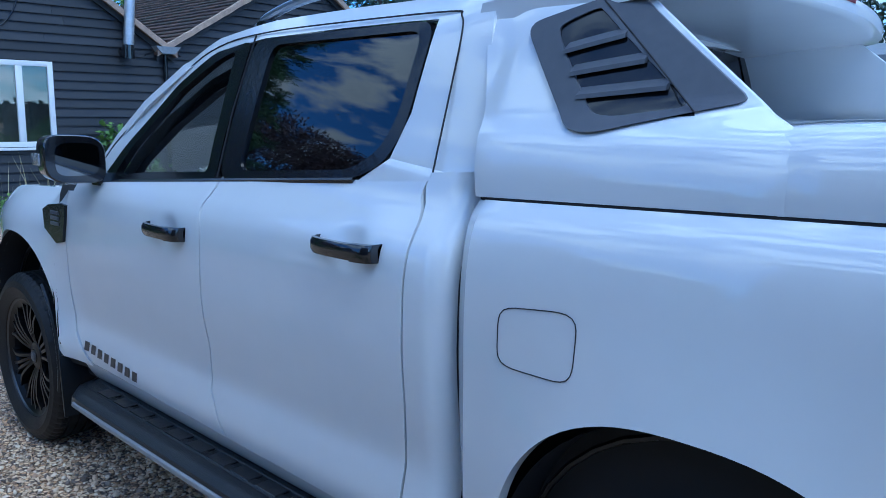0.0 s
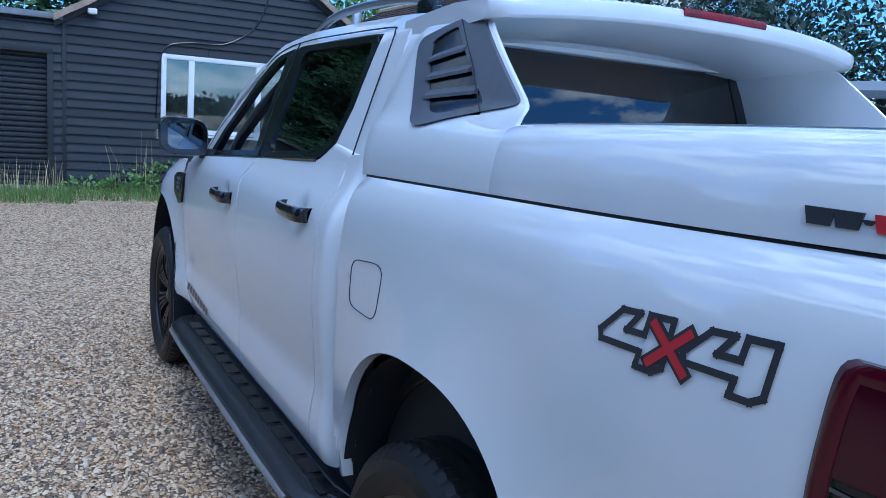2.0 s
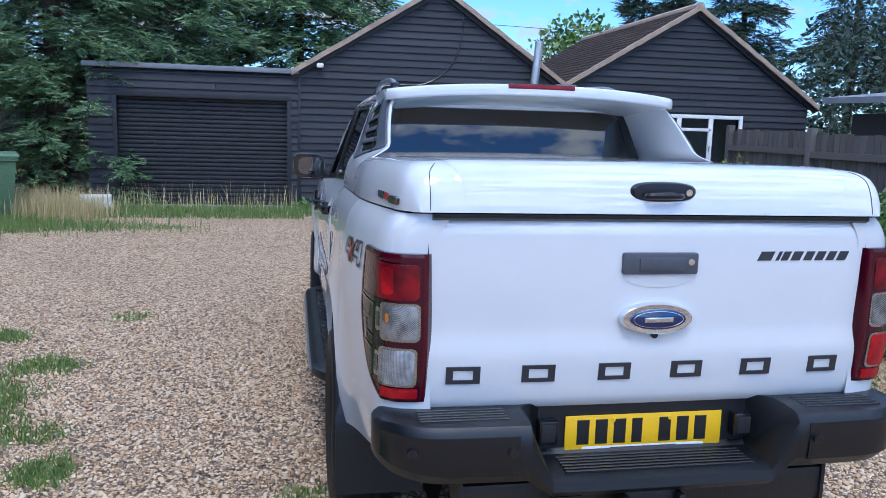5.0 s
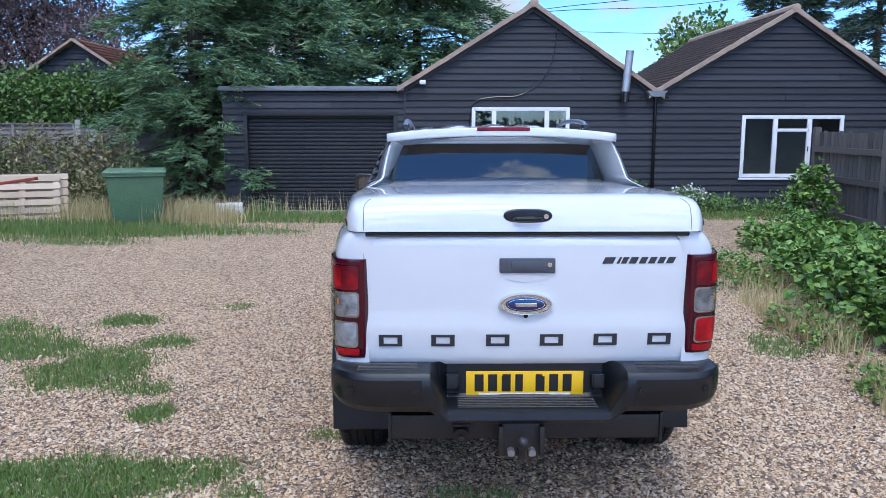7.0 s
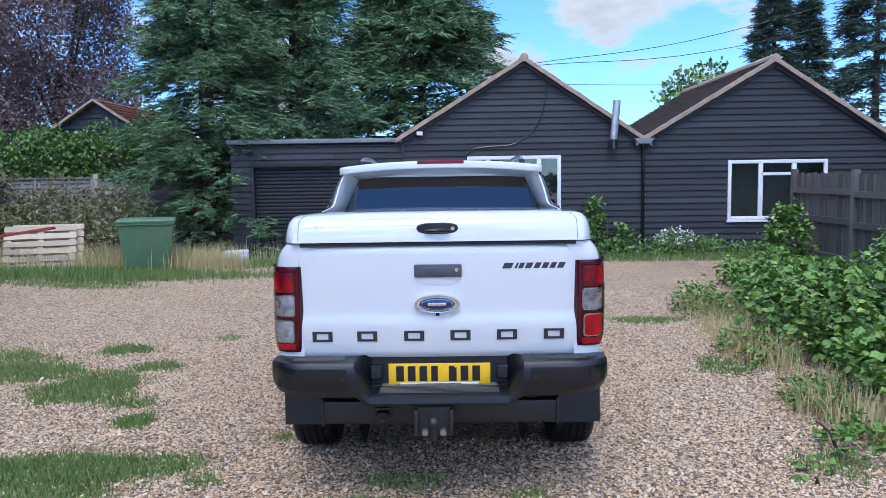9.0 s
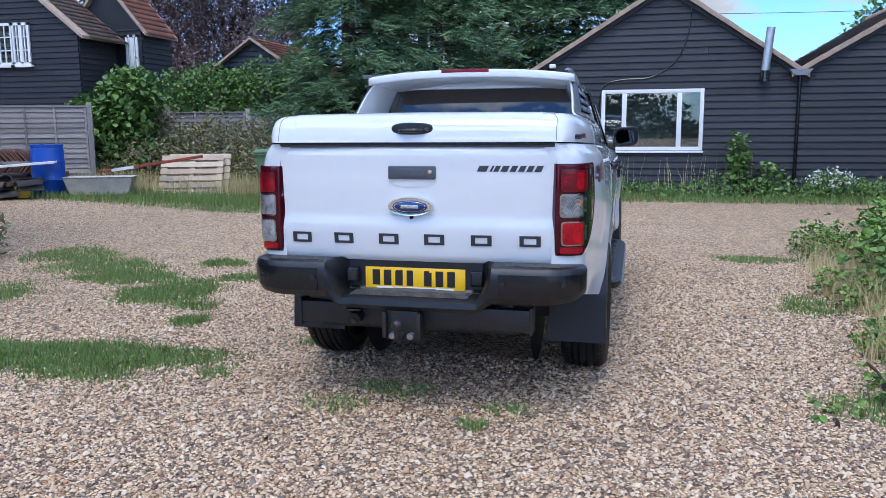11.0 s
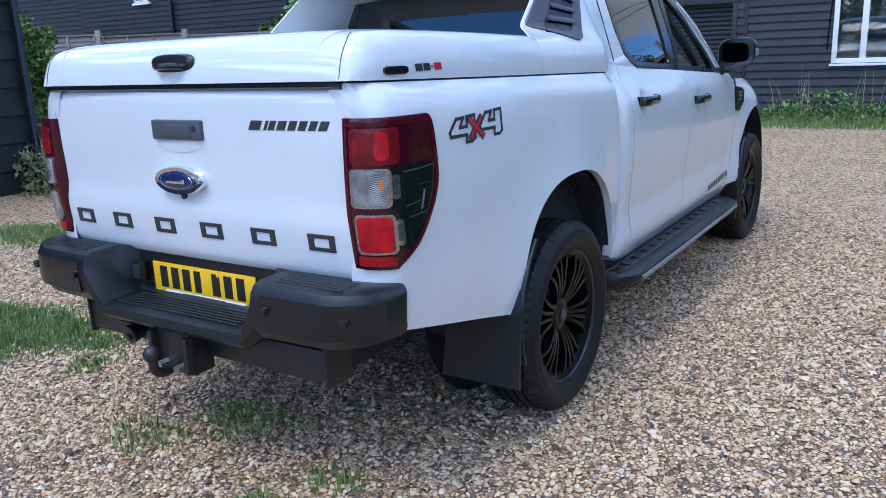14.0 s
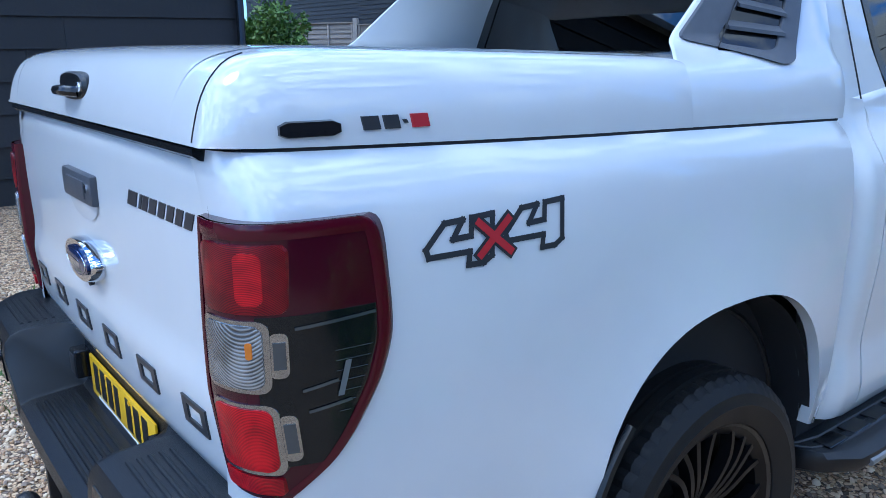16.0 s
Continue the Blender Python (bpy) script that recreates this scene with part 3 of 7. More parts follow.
def lamp_patch(name, s, u0, u1, z0, z1, proud, material, parent, label="", follow=False, nu=16, nz=16, round_=0.0, slant=0.0, dome=0.0):
    """A field of the lamp with rounded corners, laid proud of its shell."""
    def f(u, v):
        z = z0 + (z1 - z0) * v
        end = min(u1, lamp_end(z) - 0.075) if follow else u1
        q = max(0.0, (abs(2 * v - 1) - 0.70) / 0.30)
        cut = round_ * (1 - math.sqrt(max(0.0, 1 - q * q)))
        return lamp_point(u0 + cut + (end - u0 - 2 * cut) * u, z + slant * (u - 0.5), s, proud + dome * (1 - (2 * u - 1) ** 4) * (1 - (2 * v - 1) ** 4))
    vs = sorted(set(span(0, 1, nz) + ([0.015, 0.04, 0.08, 0.92, 0.96, 0.985] if round_ else [])))
    return part(name, grid_bm(f, span(0, 1, nu), vs, (-0.010, -s * 0.004, 0)), material, parent, label)
def lamp_bow(z):
    return 0.012 + 0.007 * math.sin(math.pi * min(1, max(0, (z - 0.84) / 0.436)))
for s in (-1, 1):
    zs = [0.838, 0.842, 0.85] + span(0.86, 1.262, 30) + [1.27, 1.275]
    bm = grid_bm(lambda u, z: lamp_point(u * lamp_end(z), z, s, lamp_bow(z)), span(0, 1, 30), zs, (-0.03, -s * 0.02, 0))
    lamp = part("tail_light", bm, LENSDARK, truck, "dark red rear light cluster")
    # brighter red edge that runs round the shell
    part("lens_edge", grid_bm(lambda u, z: lamp_point(lamp_end(z) - 0.062 * (1 - u), z, s, lamp_bow(z) + 0.0010 + 0.0012 * math.sin(math.pi * u)), span(0, 1, 5), zs[2:], (-0.006, -s * 0.004, 0)), LENSRIM, lamp, "red lens edge")
    part("lens_edge", grid_bm(lambda u, z: lamp_point(0.045 * u, z, s, lamp_bow(z) + 0.0012 + 0.002 * math.sin(math.pi * u)), span(0, 1, 4), zs[2:], (-0.006, -s * 0.004, 0)), LENSRIM, lamp)
    part("lens_brow", grid_bm(lambda u, z: lamp_point(0.03 + u * (lamp_end(z) - 0.05), z, s, lamp_bow(z) + 0.0010 + 0.0012 * math.sin(math.pi * (z - 1.252) / 0.023)), span(0, 1, 24), span(1.252, 1.275, 5), (-0.006, -s * 0.004, 0)), LENSRIM, lamp)
    smoke = lamp_patch("smoked_field", s, 0.36, 2, 0.900, 1.140, 0.0195, LENSSMOKE, lamp, "smoked black lamp field", follow=True, nz=24)
    for k in range(9):
        z = 0.945 + 0.0165 * k
        part("rib_line", grid_bm(lambda u, v: lamp_point(0.70 + (lamp_end(z) - 0.10 - 0.70) * u, z + 0.0014 * v, s, 0.0208), span(0, 1, 6), [0, 1], (-0.003, 0, 0)), LENSLINE, smoke) if lamp_end(z) > 0.84 else None
    for z, ua, ub in ((1.118, 0.52, 0.90), (1.020, 0.54, 0.70), (0.985, 0.56, 0.76)):
        part("rib_line", grid_bm(lambda u, v: lamp_point(ua + (ub - ua) * u, z + 0.008 * u + 0.005 * v, s, 0.0220), span(0, 1, 8), [0, 1], (-0.003, 0, 0)), LENSLINE, smoke)
    part("rib_line", grid_bm(lambda u, v: lamp_point(0.700 + 0.022 * v + 0.045 * u, 1.005 + 0.055 * u, s, 0.0225), span(0, 1, 4), [0, 1], (-0.003, 0, 0)), ZINCLENS, smoke)
    stop = lamp_patch("stop_lamp", s, 0.075, 0.50, 1.144, 1.246, 0.0190, LENSDEEP, lamp, "red stop lamp", round_=0.05, nu=20, dome=0.002)
    lamp_patch("stop_core", s, 0.29, 0.40, 1.158, 1.236, 0.0215, LENSRED, stop, "bright red stop lens", round_=0.04, nu=20)
    for z0, z1, u0, u1, lens, tag in ((1.030, 1.128, 0.085, 0.385, LENSAMBER, "clear unlit indicator lamp"), (0.893, 0.998, 0.105, 0.400, LENSRED if s > 0 else LENSCLEAR, "red fog lamp" if s > 0 else "clear reversing lamp")):
        rim = lamp_patch("lamp_rim", s, u0 - 0.022, u1 + 0.030, z0 - 0.007, z1 + 0.007, 0.0205, CHROMELENS, lamp, round_=0.05)
        lamp_patch("lamp_side", s, u1 + 0.024, u1 + 0.105, z0 + 0.016, z1 - 0.012, 0.0200, CHROMELENS, rim, "chromed reflector side", round_=0.03)
        lamp_patch("lamp_well", s, u1 + 0.040, u1 + 0.090, z0 + 0.030, z1 - 0.026, 0.0212, LENSLINE, rim)
        glass_ob = lamp_patch("lens", s, u0, u1, z0, z1, 0.0225, lens, rim, tag, round_=0.045, nu=20, dome=0.002)
        if lens is LENSAMBER:
            lamp_patch("bulb", s, u0 + 0.235, u0 + 0.262, z0 + 0.048, z0 + 0.074, 0.0250, AMBER, rim, "amber bulb behind the lens", round_=0.012, nu=6, nz=6)
    lamp_patch("reflector", s, 0.075, 0.40, 0.850, 0.880, 0.0190, LENSRED, lamp, "red reflector strip", round_=0.02)

# bumper with a stepped middle
def bumper_section(y):
    a = abs(y)
    wing = max(0.0, min(1.0, (a - 0.345) / 0.072))
    wrap = 0.0 if a < 0.66 else 0.135 * ((a - 0.66) / 0.205) ** 2.4
    crown = -0.020 * (a / 0.86) ** 2
    mid = [(1.035, 0.805), (1.046, 0.800), (1.052, 0.650), (1.066, 0.636), (1.195, 0.628), (1.222, 0.618), (1.228, 0.590), (1.205, 0.568), (1.06, 0.562), (1.02, 0.60)]
    out = [(1.030, 0.792), (1.090, 0.798), (1.188, 0.797), (1.214, 0.789), (1.229, 0.768), (1.235, 0.735), (1.229, 0.655), (1.198, 0.616), (1.05, 0.606), (1.01, 0.64)]
    lift = 0.030 * max(0.0, (a - 0.62) / 0.23) ** 2
    pts = []
    for k, (m, o) in enumerate(zip(mid, out)):
        x, z = m[0] + (o[0] - m[0]) * wing, m[1] + (o[1] - m[1]) * wing
        if k >= 6:
            z += lift
        x = x + crown - wrap * (0.6 + 0.4 * (x - 1.0) / 0.23)
        pts.append((max(x, 1.005 + 0.012 * k / 9) if a > 0.70 else x, y, z))
    if a > 0.79:
        shrink = 0.55 * (1 - math.sqrt(max(0.0, 1 - ((a - 0.79) / 0.063) ** 2)))
        mx, mz = sum(p[0] for p in pts) / len(pts), sum(p[2] for p in pts) / len(pts)
        pts = [(p[0] + (mx - p[0]) * shrink, y, p[2] + (mz - p[2]) * shrink * 0.8) for p in pts]
    return pts
stations = sorted({round(s * a, 4) for s in (-1, 1) for a in (0, 0.15, 0.30, 0.335, 0.3445, 0.3455, 0.3495, 0.362, 0.381, 0.400, 0.412, 0.4165, 0.4175, 0.43, 0.45, 0.55, 0.64, 0.68, 0.72, 0.76, 0.79, 0.81, 0.83, 0.845, 0.852)})
bumper = part("rear_bumper", loft_bm([bumper_section(y) for y in stations]), PLASTIC, truck, "black plastic rear bumper with a step", angle=30)
for s in (-1, 1):
    # smoother face panels on the wings
    def face(u, v):
        y = s * (0.452 + (0.835 - 0.452) * u)
        sec = bumper_section(y)
        a, b = Vector(sec[4]), Vector(sec[6])
        p = a.lerp(b, v) + Vector((0.004 + 0.004 * math.sin(math.pi * v), 0, 0))
        return p.x, p.y, p.z - 0.004
    panel = part("bumper_face", grid_bm(face, span(0, 1, 14), span(0, 1, 8), (-0.01, 0, 0)), SATIN, bumper, "satin black bumper face")
    for y in (0.475, 0.755):
        p = Vector(bumper_section(s * y)[5])
        part("sensor_rim", rod_bm(p + Vector((-0.005, 0, -0.015)), p + Vector((0.0135, 0, -0.015)), 0.0145, sides=20), GLOSS, panel)
        part("parking_sensor", rod_bm(p + Vector((0.0, 0, -0.015)), p + Vector((0.0150, 0, -0.015)), 0.010, sides=18), PLASTIC, panel)
    for k in range(5):
        x = 1.085 + k * 0.020
        part("step_rib", box_bm((x, min(s * 0.47, s * 0.73), 0.790), (x + 0.009, max(s * 0.47, s * 0.73), 0.8005), 0.002, segments=1), PLASTIC, bumper)
    part("pocket", box_bm((1.040, min(s * 0.290, s * 0.352), 0.672), (1.085, max(s * 0.290, s * 0.352), 0.748), 0.008), SATIN, bumper)
    part("pocket_hole", box_bm((1.062, min(s * 0.300, s * 0.345), 0.682), (1.0875, max(s * 0.300, s * 0.345), 0.738), 0.004), JOINT, bumper)
for k in range(6):
    x = 1.085 + k * 0.019
    part("step_rib", box_bm((x, -0.30, 0.624), (x + 0.009, 0.30, 0.6395 - 0.0006 * k), 0.002, segments=1), PLASTIC, bumper)
# number plate, its characters as plain bars
plate = part("number_plate", box_bm((1.050, -0.260, 0.640), (1.0565, 0.260, 0.751), 0.003), YELLOW, truck, "yellow rear number plate")
for y, w in ((-0.226, 0.050), (-0.166, 0.050), (-0.106, 0.050), (-0.046, 0.044), (0.044, 0.050), (0.104, 0.050), (0.164, 0.050)):
    part("plate_bar", box_bm((1.0555, y + 0.004, 0.659), (1.0578, y + w - 0.006, 0.738), 0.001, segments=1), PLATEBLACK, plate)
part("plate_strip", box_bm((1.052, -0.205, 0.634), (1.0572, 0.205, 0.6535), 0.004), WHITEPLASTIC, plate, "white dealer strip")
part("strip_bar", box_bm((1.0568, -0.11, 0.640), (1.0578, 0.11, 0.647), 0.001, segments=1), GREYTRIM, plate)
for y in (-0.105, 0.083):
    part("screw_cap", rod_bm((1.055, y, 0.735), (1.0600, y, 0.735), 0.0065, sides=12), YELLOW, plate)

# tow bar
tow = part("tow_bar", box_bm((1.03, -0.595, 0.462), (1.115, 0.595, 0.572), 0.010), STEEL, truck, "black steel tow bar")
for s in (-1, 1):
    part("end_plate", box_bm((1.00, min(s * 0.588, s * 0.602), 0.448), (1.122, max(s * 0.588, s * 0.602), 0.585), 0.004), STEEL, tow)
    part("hanger", box_bm((0.55, min(s * 0.44, s * 0.50), 0.50), (1.06, max(s * 0.44, s * 0.50), 0.60), 0.006), STEEL, truck)
part("tow_bracket", box_bm((1.09, -0.115, 0.410), (1.185, 0.060, 0.560), 0.010), STEEL, tow)
part("bracket_cheek", box_bm((1.17, -0.125, 0.425), (1.215, -0.105, 0.555), 0.005), STEEL, tow)
part("bracket_cheek", box_bm((1.17, 0.050, 0.425), (1.215, 0.070, 0.555), 0.005), STEEL, tow)
part("ball_neck", tube_bm(smooth_line([(1.18, -0.028, 0.44), (1.235, -0.028, 0.43), (1.27, -0.028, 0.45), (1.275, -0.028, 0.49)], 4), 0.017, 10), STEEL, tow)
bm = bmesh.new()
bmesh.ops.create_uvsphere(bm, u_segments=20, v_segments=14, radius=0.029, matrix=Matrix.Translation((1.275, -0.028, 0.508)))
part("tow_ball", bm, STEEL, tow)
for y in (-0.072, 0.018):
    part("bolt", rod_bm((1.18, y, 0.440), (1.222, y, 0.440), 0.017, sides=6), SATINSTEEL, tow, "bare steel bolt head")
socket = part("socket", rod_bm((1.10, -0.285, 0.515), (1.175, -0.285, 0.500), 0.036, 0.034, sides=20), PLASTIC, tow, "black trailer socket")
part("socket_lid", box_bm((1.10, -0.325, 0.545), (1.185, -0.245, 0.556), 0.004), SATIN, tow)
part("socket_pin", rod_bm((1.172, -0.285, 0.495), (1.185, -0.285, 0.492), 0.013, sides=12), CUT, tow)

# wheels
def wheel(cx, s):
    y0 = s * 0.795
    hub = part("wheel", lathe_bm([(0.03, -0.05), (0.14, -0.05), (0.145, 0.00), (0.05, 0.02)], sides=24), STEEL, truck)
    hub.location = (cx, y0, TYRE)
    hub.rotation_euler = (0, radians(random.uniform(0, 60)), 0 if s > 0 else math.pi)
    w, r, b = 0.132, TYRE, 0.268
    prof = [(b, -0.095), (b + 0.02, -0.118), (b + 0.06, -w), (r - 0.035, -w + 0.004), (r - 0.010, -w + 0.022), (r, -w + 0.040)]
    for g in (-0.062, -0.022, 0.022, 0.062):
        prof += [(r + 0.001, g - 0.006), (r - 0.009, g - 0.005), (r - 0.009, g + 0.005), (r + 0.001, g + 0.006)]
    prof += [(r, w - 0.040), (r - 0.010, w - 0.022), (r - 0.035, w - 0.004), (b + 0.062, w), (b + 0.058, w + 0.002), (b + 0.054, w), (b + 0.02, 0.120), (b + 0.006, 0.112), (b, 0.095)]
    bm = lathe_bm(prof, sides=180)
    for v in bm.verts:                                  # shoulder blocks cut by cross grooves
        rad, k = math.hypot(v.co.x, v.co.z), round(math.atan2(v.co.z, v.co.x) / math.tau * 180)
        if rad > r - 0.025 and abs(v.co.y) > 0.066 and (k + (1 if v.co.y > 0 else 3)) % 3 == 0:
            v.co.x, v.co.z = v.co.x * (1 - 0.006 / rad), v.co.z * (1 - 0.006 / rad)
    part("tyre", bm, RUBBER, hub, "black road tyre", angle=24)
    barrel = part("rim", lathe_bm([(b - 0.002, -0.10), (b - 0.030, -0.08), (b - 0.045, 0.02), (b - 0.030, 0.085), (b - 0.008, 0.100), (b + 0.004, 0.106), (b + 0.010, 0.100)], sides=60), RIM, hub, "gloss black multi-spoke alloy rim")
    part("rim_edge", lathe_bm([(b - 0.006, 0.1005), (b - 0.003, 0.1035), (b + 0.003, 0.1075), (b + 0.0075, 0.1055)], sides=60), CUT, barrel, "thin machined rim edge")
    for k in range(6):
        for q in (-1, 1):
            for lane in (0.0, 1.0):
                a = k * math.tau / 6 + q * (0.075 + 0.20 * lane)
                tip = a + q * (0.035 + 0.07 * lane)
                root = k * math.tau / 6 + q * (0.10 + 0.16 * lane)
                pts = [(0.055, root, 0.068), (0.12, (a + root) / 2, 0.088), (0.19, a, 0.096), (0.258, tip, 0.092)]
                secs = []
                for rad, ang, d in smooth_line(pts, 3):
                    c, n = Vector((rad * math.cos(ang), d, rad * math.sin(ang))), Vector((-math.sin(ang), 0, math.cos(ang)))
                    h = 0.0085
                    secs.append([c - n * h + Vector((0, -0.030, 0)), c - n * h * 0.8, c + n * h * 0.8, c + n * h + Vector((0, -0.030, 0))])
                part("spoke", loft_bm(secs), RIM, barrel)
    part("hub_face", lathe_bm([(0.001, 0.083), (0.030, 0.083), (0.034, 0.079), (0.060, 0.074), (0.072, 0.060), (0.074, 0.02)], sides=28), RIM, barrel)
    part("hub_cap", lathe_bm([(0.001, 0.090), (0.018, 0.089), (0.024, 0.084)], sides=20), GREYTRIM, barrel, "small grey hub cap")
    part("brake_disc", lathe_bm([(0.06, 0.005), (0.16, 0.005), (0.16, -0.02), (0.06, -0.02)], sides=32), STEEL, hub)
    return hub
for cx in (0.0, AXLE):
    for s in (-1, 1):
        wheel(cx, s)
part("rear_axle", rod_bm((0, -0.72, TYRE), (0, 0.72, TYRE), 0.055), STEEL, truck)
part("chassis", box_bm((-3.6, -0.52, 0.42), (1.02, 0.52, 0.60), 0.02), JOINT, truck)
part("underfloor", box_bm((-2.75, -0.82, 0.40), (-0.47, 0.82, 0.47), 0.02), JOINT, truck)
part("bed_floor", box_bm((-0.56, -0.78, 0.60), (1.03, 0.78, 0.95), 0.02), JOINT, truck)

def rounded(points, r, n=4):
    """A closed outline with its corners rounded off."""
    out = []
    for a, p, b in zip(points[-1:] + points[:-1], points, points[1:] + points[:1]):
        a, p, b = Vector(a), Vector(p), Vector(b)
        q0, q1 = p + (a - p) * min(0.45, r / max(1e-6, (a - p).length)), p + (b - p) * min(0.45, r / max(1e-6, (b - p).length))
        for k in range(n + 1):
            t = k / n
            out.append(tuple(q0 * (1 - t) ** 2 + p * 2 * t * (1 - t) + q1 * t ** 2))
    return out


# ---- bed cover and roll hoop ----
def seam_y(x):
    return 0.840 - curve_at([(0.40, 0), (0.60, 0.011), (0.78, 0.030), (0.88, 0.043), (0.96, 0.055), (1.01, 0.067), (1.04, 0.080), (1.06, 0.092), (1.084, 0.115)], x)
def cover_section(x, f):
    zb, yb = BEDTOP(x) + 0.006, seam_y(x)
    rise = 1.0 + 0.03 * math.sin(min(1, max(0, (x + 0.2) / 1.3)) * math.pi)
    shape = [(1.0, 0.0), (0.998, 0.25), (0.989, 0.50), (0.974, 0.70), (0.953, 0.835), (0.928, 0.900), (0.890, 0.935), (0.810, 0.955), (0.780, 0.978), (0.40, 1.0), (0.0, 1.01)]
    half = [(yb * a, zb + 0.150 * rise * b * f) for a, b in smooth_line(shape, 3)]
    return [(x, y, z) for y, z in half] + [(x, -y, z) for y, z in half[-2::-1]]
STATIONS = [(x, 1.0) for x in span(0.085, 0.82, 13)] + smooth_line([(0.86, 1.0), (0.91, 0.992), (0.95, 0.975), (0.985, 0.94), (1.014, 0.885), (1.038, 0.79), (1.056, 0.64), (1.069, 0.45), (1.077, 0.26), (1.082, 0.10), (1.084, 0.0)], 2)
tucked = [(0.0, y * 0.982, z - 0.006) for _, y, z in cover_section(0.03, 1.0)]          # the front rim lies hidden inside the hoop legs
cover = part("bed_cover", loft_bm([tucked] + [cover_section(x, f) for x, f in STATIONS], closed=False, caps=False), PAINT, truck, "white hard bed cover", angle=50)
part("front_deck", grid_bm(lambda x, y: (x, y, cover_section(0.12, 1)[30][2] - 0.018 * (y / 0.8) ** 2 - 0.006), span(-0.74, 0.13, 10), span(-0.745, 0.745, 12)), PAINT, cover)
# the dark seam between cover and bed
for s in (-1, 1):
    part("gate_gap", tube_bm([(gate_x(0.7, z) - 0.0005, s * 0.7010, z) for z in span(0.80, 1.350, 10)], 0.0028, 6), JOINT, truck)
    part("cover_seam", tube_bm([(x, s * (bed_y(x, BEDTOP(x)) - 0.006), BEDTOP(x) + 0.002) for x in span(-0.56, 1.03, 24)], 0.005, 6), JOINT, truck)
    line = []
    for x, f in STATIONS[::-1]:
        y, z = [(p[1], p[2]) for p in cover_section(x, f)][:31], None
        want = 0.700 - 0.045 * min(1, max(0, (1.04 - x) / 0.1))
        (y0, z0), (y1, z1) = next((a, b) for a, b in zip(y, y[1:]) if b[0] <= want)
        q = (y0 - want) / max(1e-6, y0 - y1)
        line.append((x + 0.0006, s * want, z0 + (z1 - z0) * max(0, q) + 0.0006))
    bm = tube_bm(line[1:15], 0.0012, 6)
    part("lid_seam", bm, JOINT, cover)

LEG_Y = [(1.345, 0.840), (1.385, 0.838), (1.42, 0.830), (1.45, 0.817), (1.47, 0.803), (1.50, 0.784), (1.56, 0.756), (1.64, 0.720), (1.70, 0.690), (1.735, 0.668), (1.758, 0.640)]
LEG_REAR = [(1.35, 0.078), (1.455, 0.078), (1.470, 0.072), (1.480, 0.058), (1.490, 0.036), (1.503, 0.006), (1.527, -0.034), (1.56, -0.075), (1.64, -0.172), (1.70, -0.245), (1.735, -0.288), (1.758, -0.315)]
LEG_FRONT = [(1.35, -0.565), (1.50, -0.60), (1.65, -0.655), (1.758, -0.70)]
LEG_Z = [1.352, 1.362, 1.38, 1.40, 1.42, 1.44, 1.455, 1.463, 1.470, 1.475, 1.480, 1.485, 1.490, 1.496, 1.503, 1.51, 1.518, 1.527, 1.54, 1.56, 1.60, 1.64, 1.67, 1.70, 1.72, 1.735, 1.745, 1.758]
def leg_y(x, z):
    front = max(0.0, min(1.0, (-0.53 - x) / 0.07))
    taper = max(0.0, min(1.0, (x + 0.42) / 0.40)) ** 1.3
    up = max(0.0, min(1.0, (z - 1.455) / 0.085))
    return curve_at(LEG_Y, z) - 0.010 * front ** 2 - 0.085 * taper * up * up * (3 - 2 * up)
hoop = part("roll_hoop", loft_bm([[(-0.66, y, 1.742), (-0.66, y, 1.73)] for y in (-0.5, 0.5)], closed=False, caps=False), PAINT, truck, "white moulded roll hoop with a spoiler")
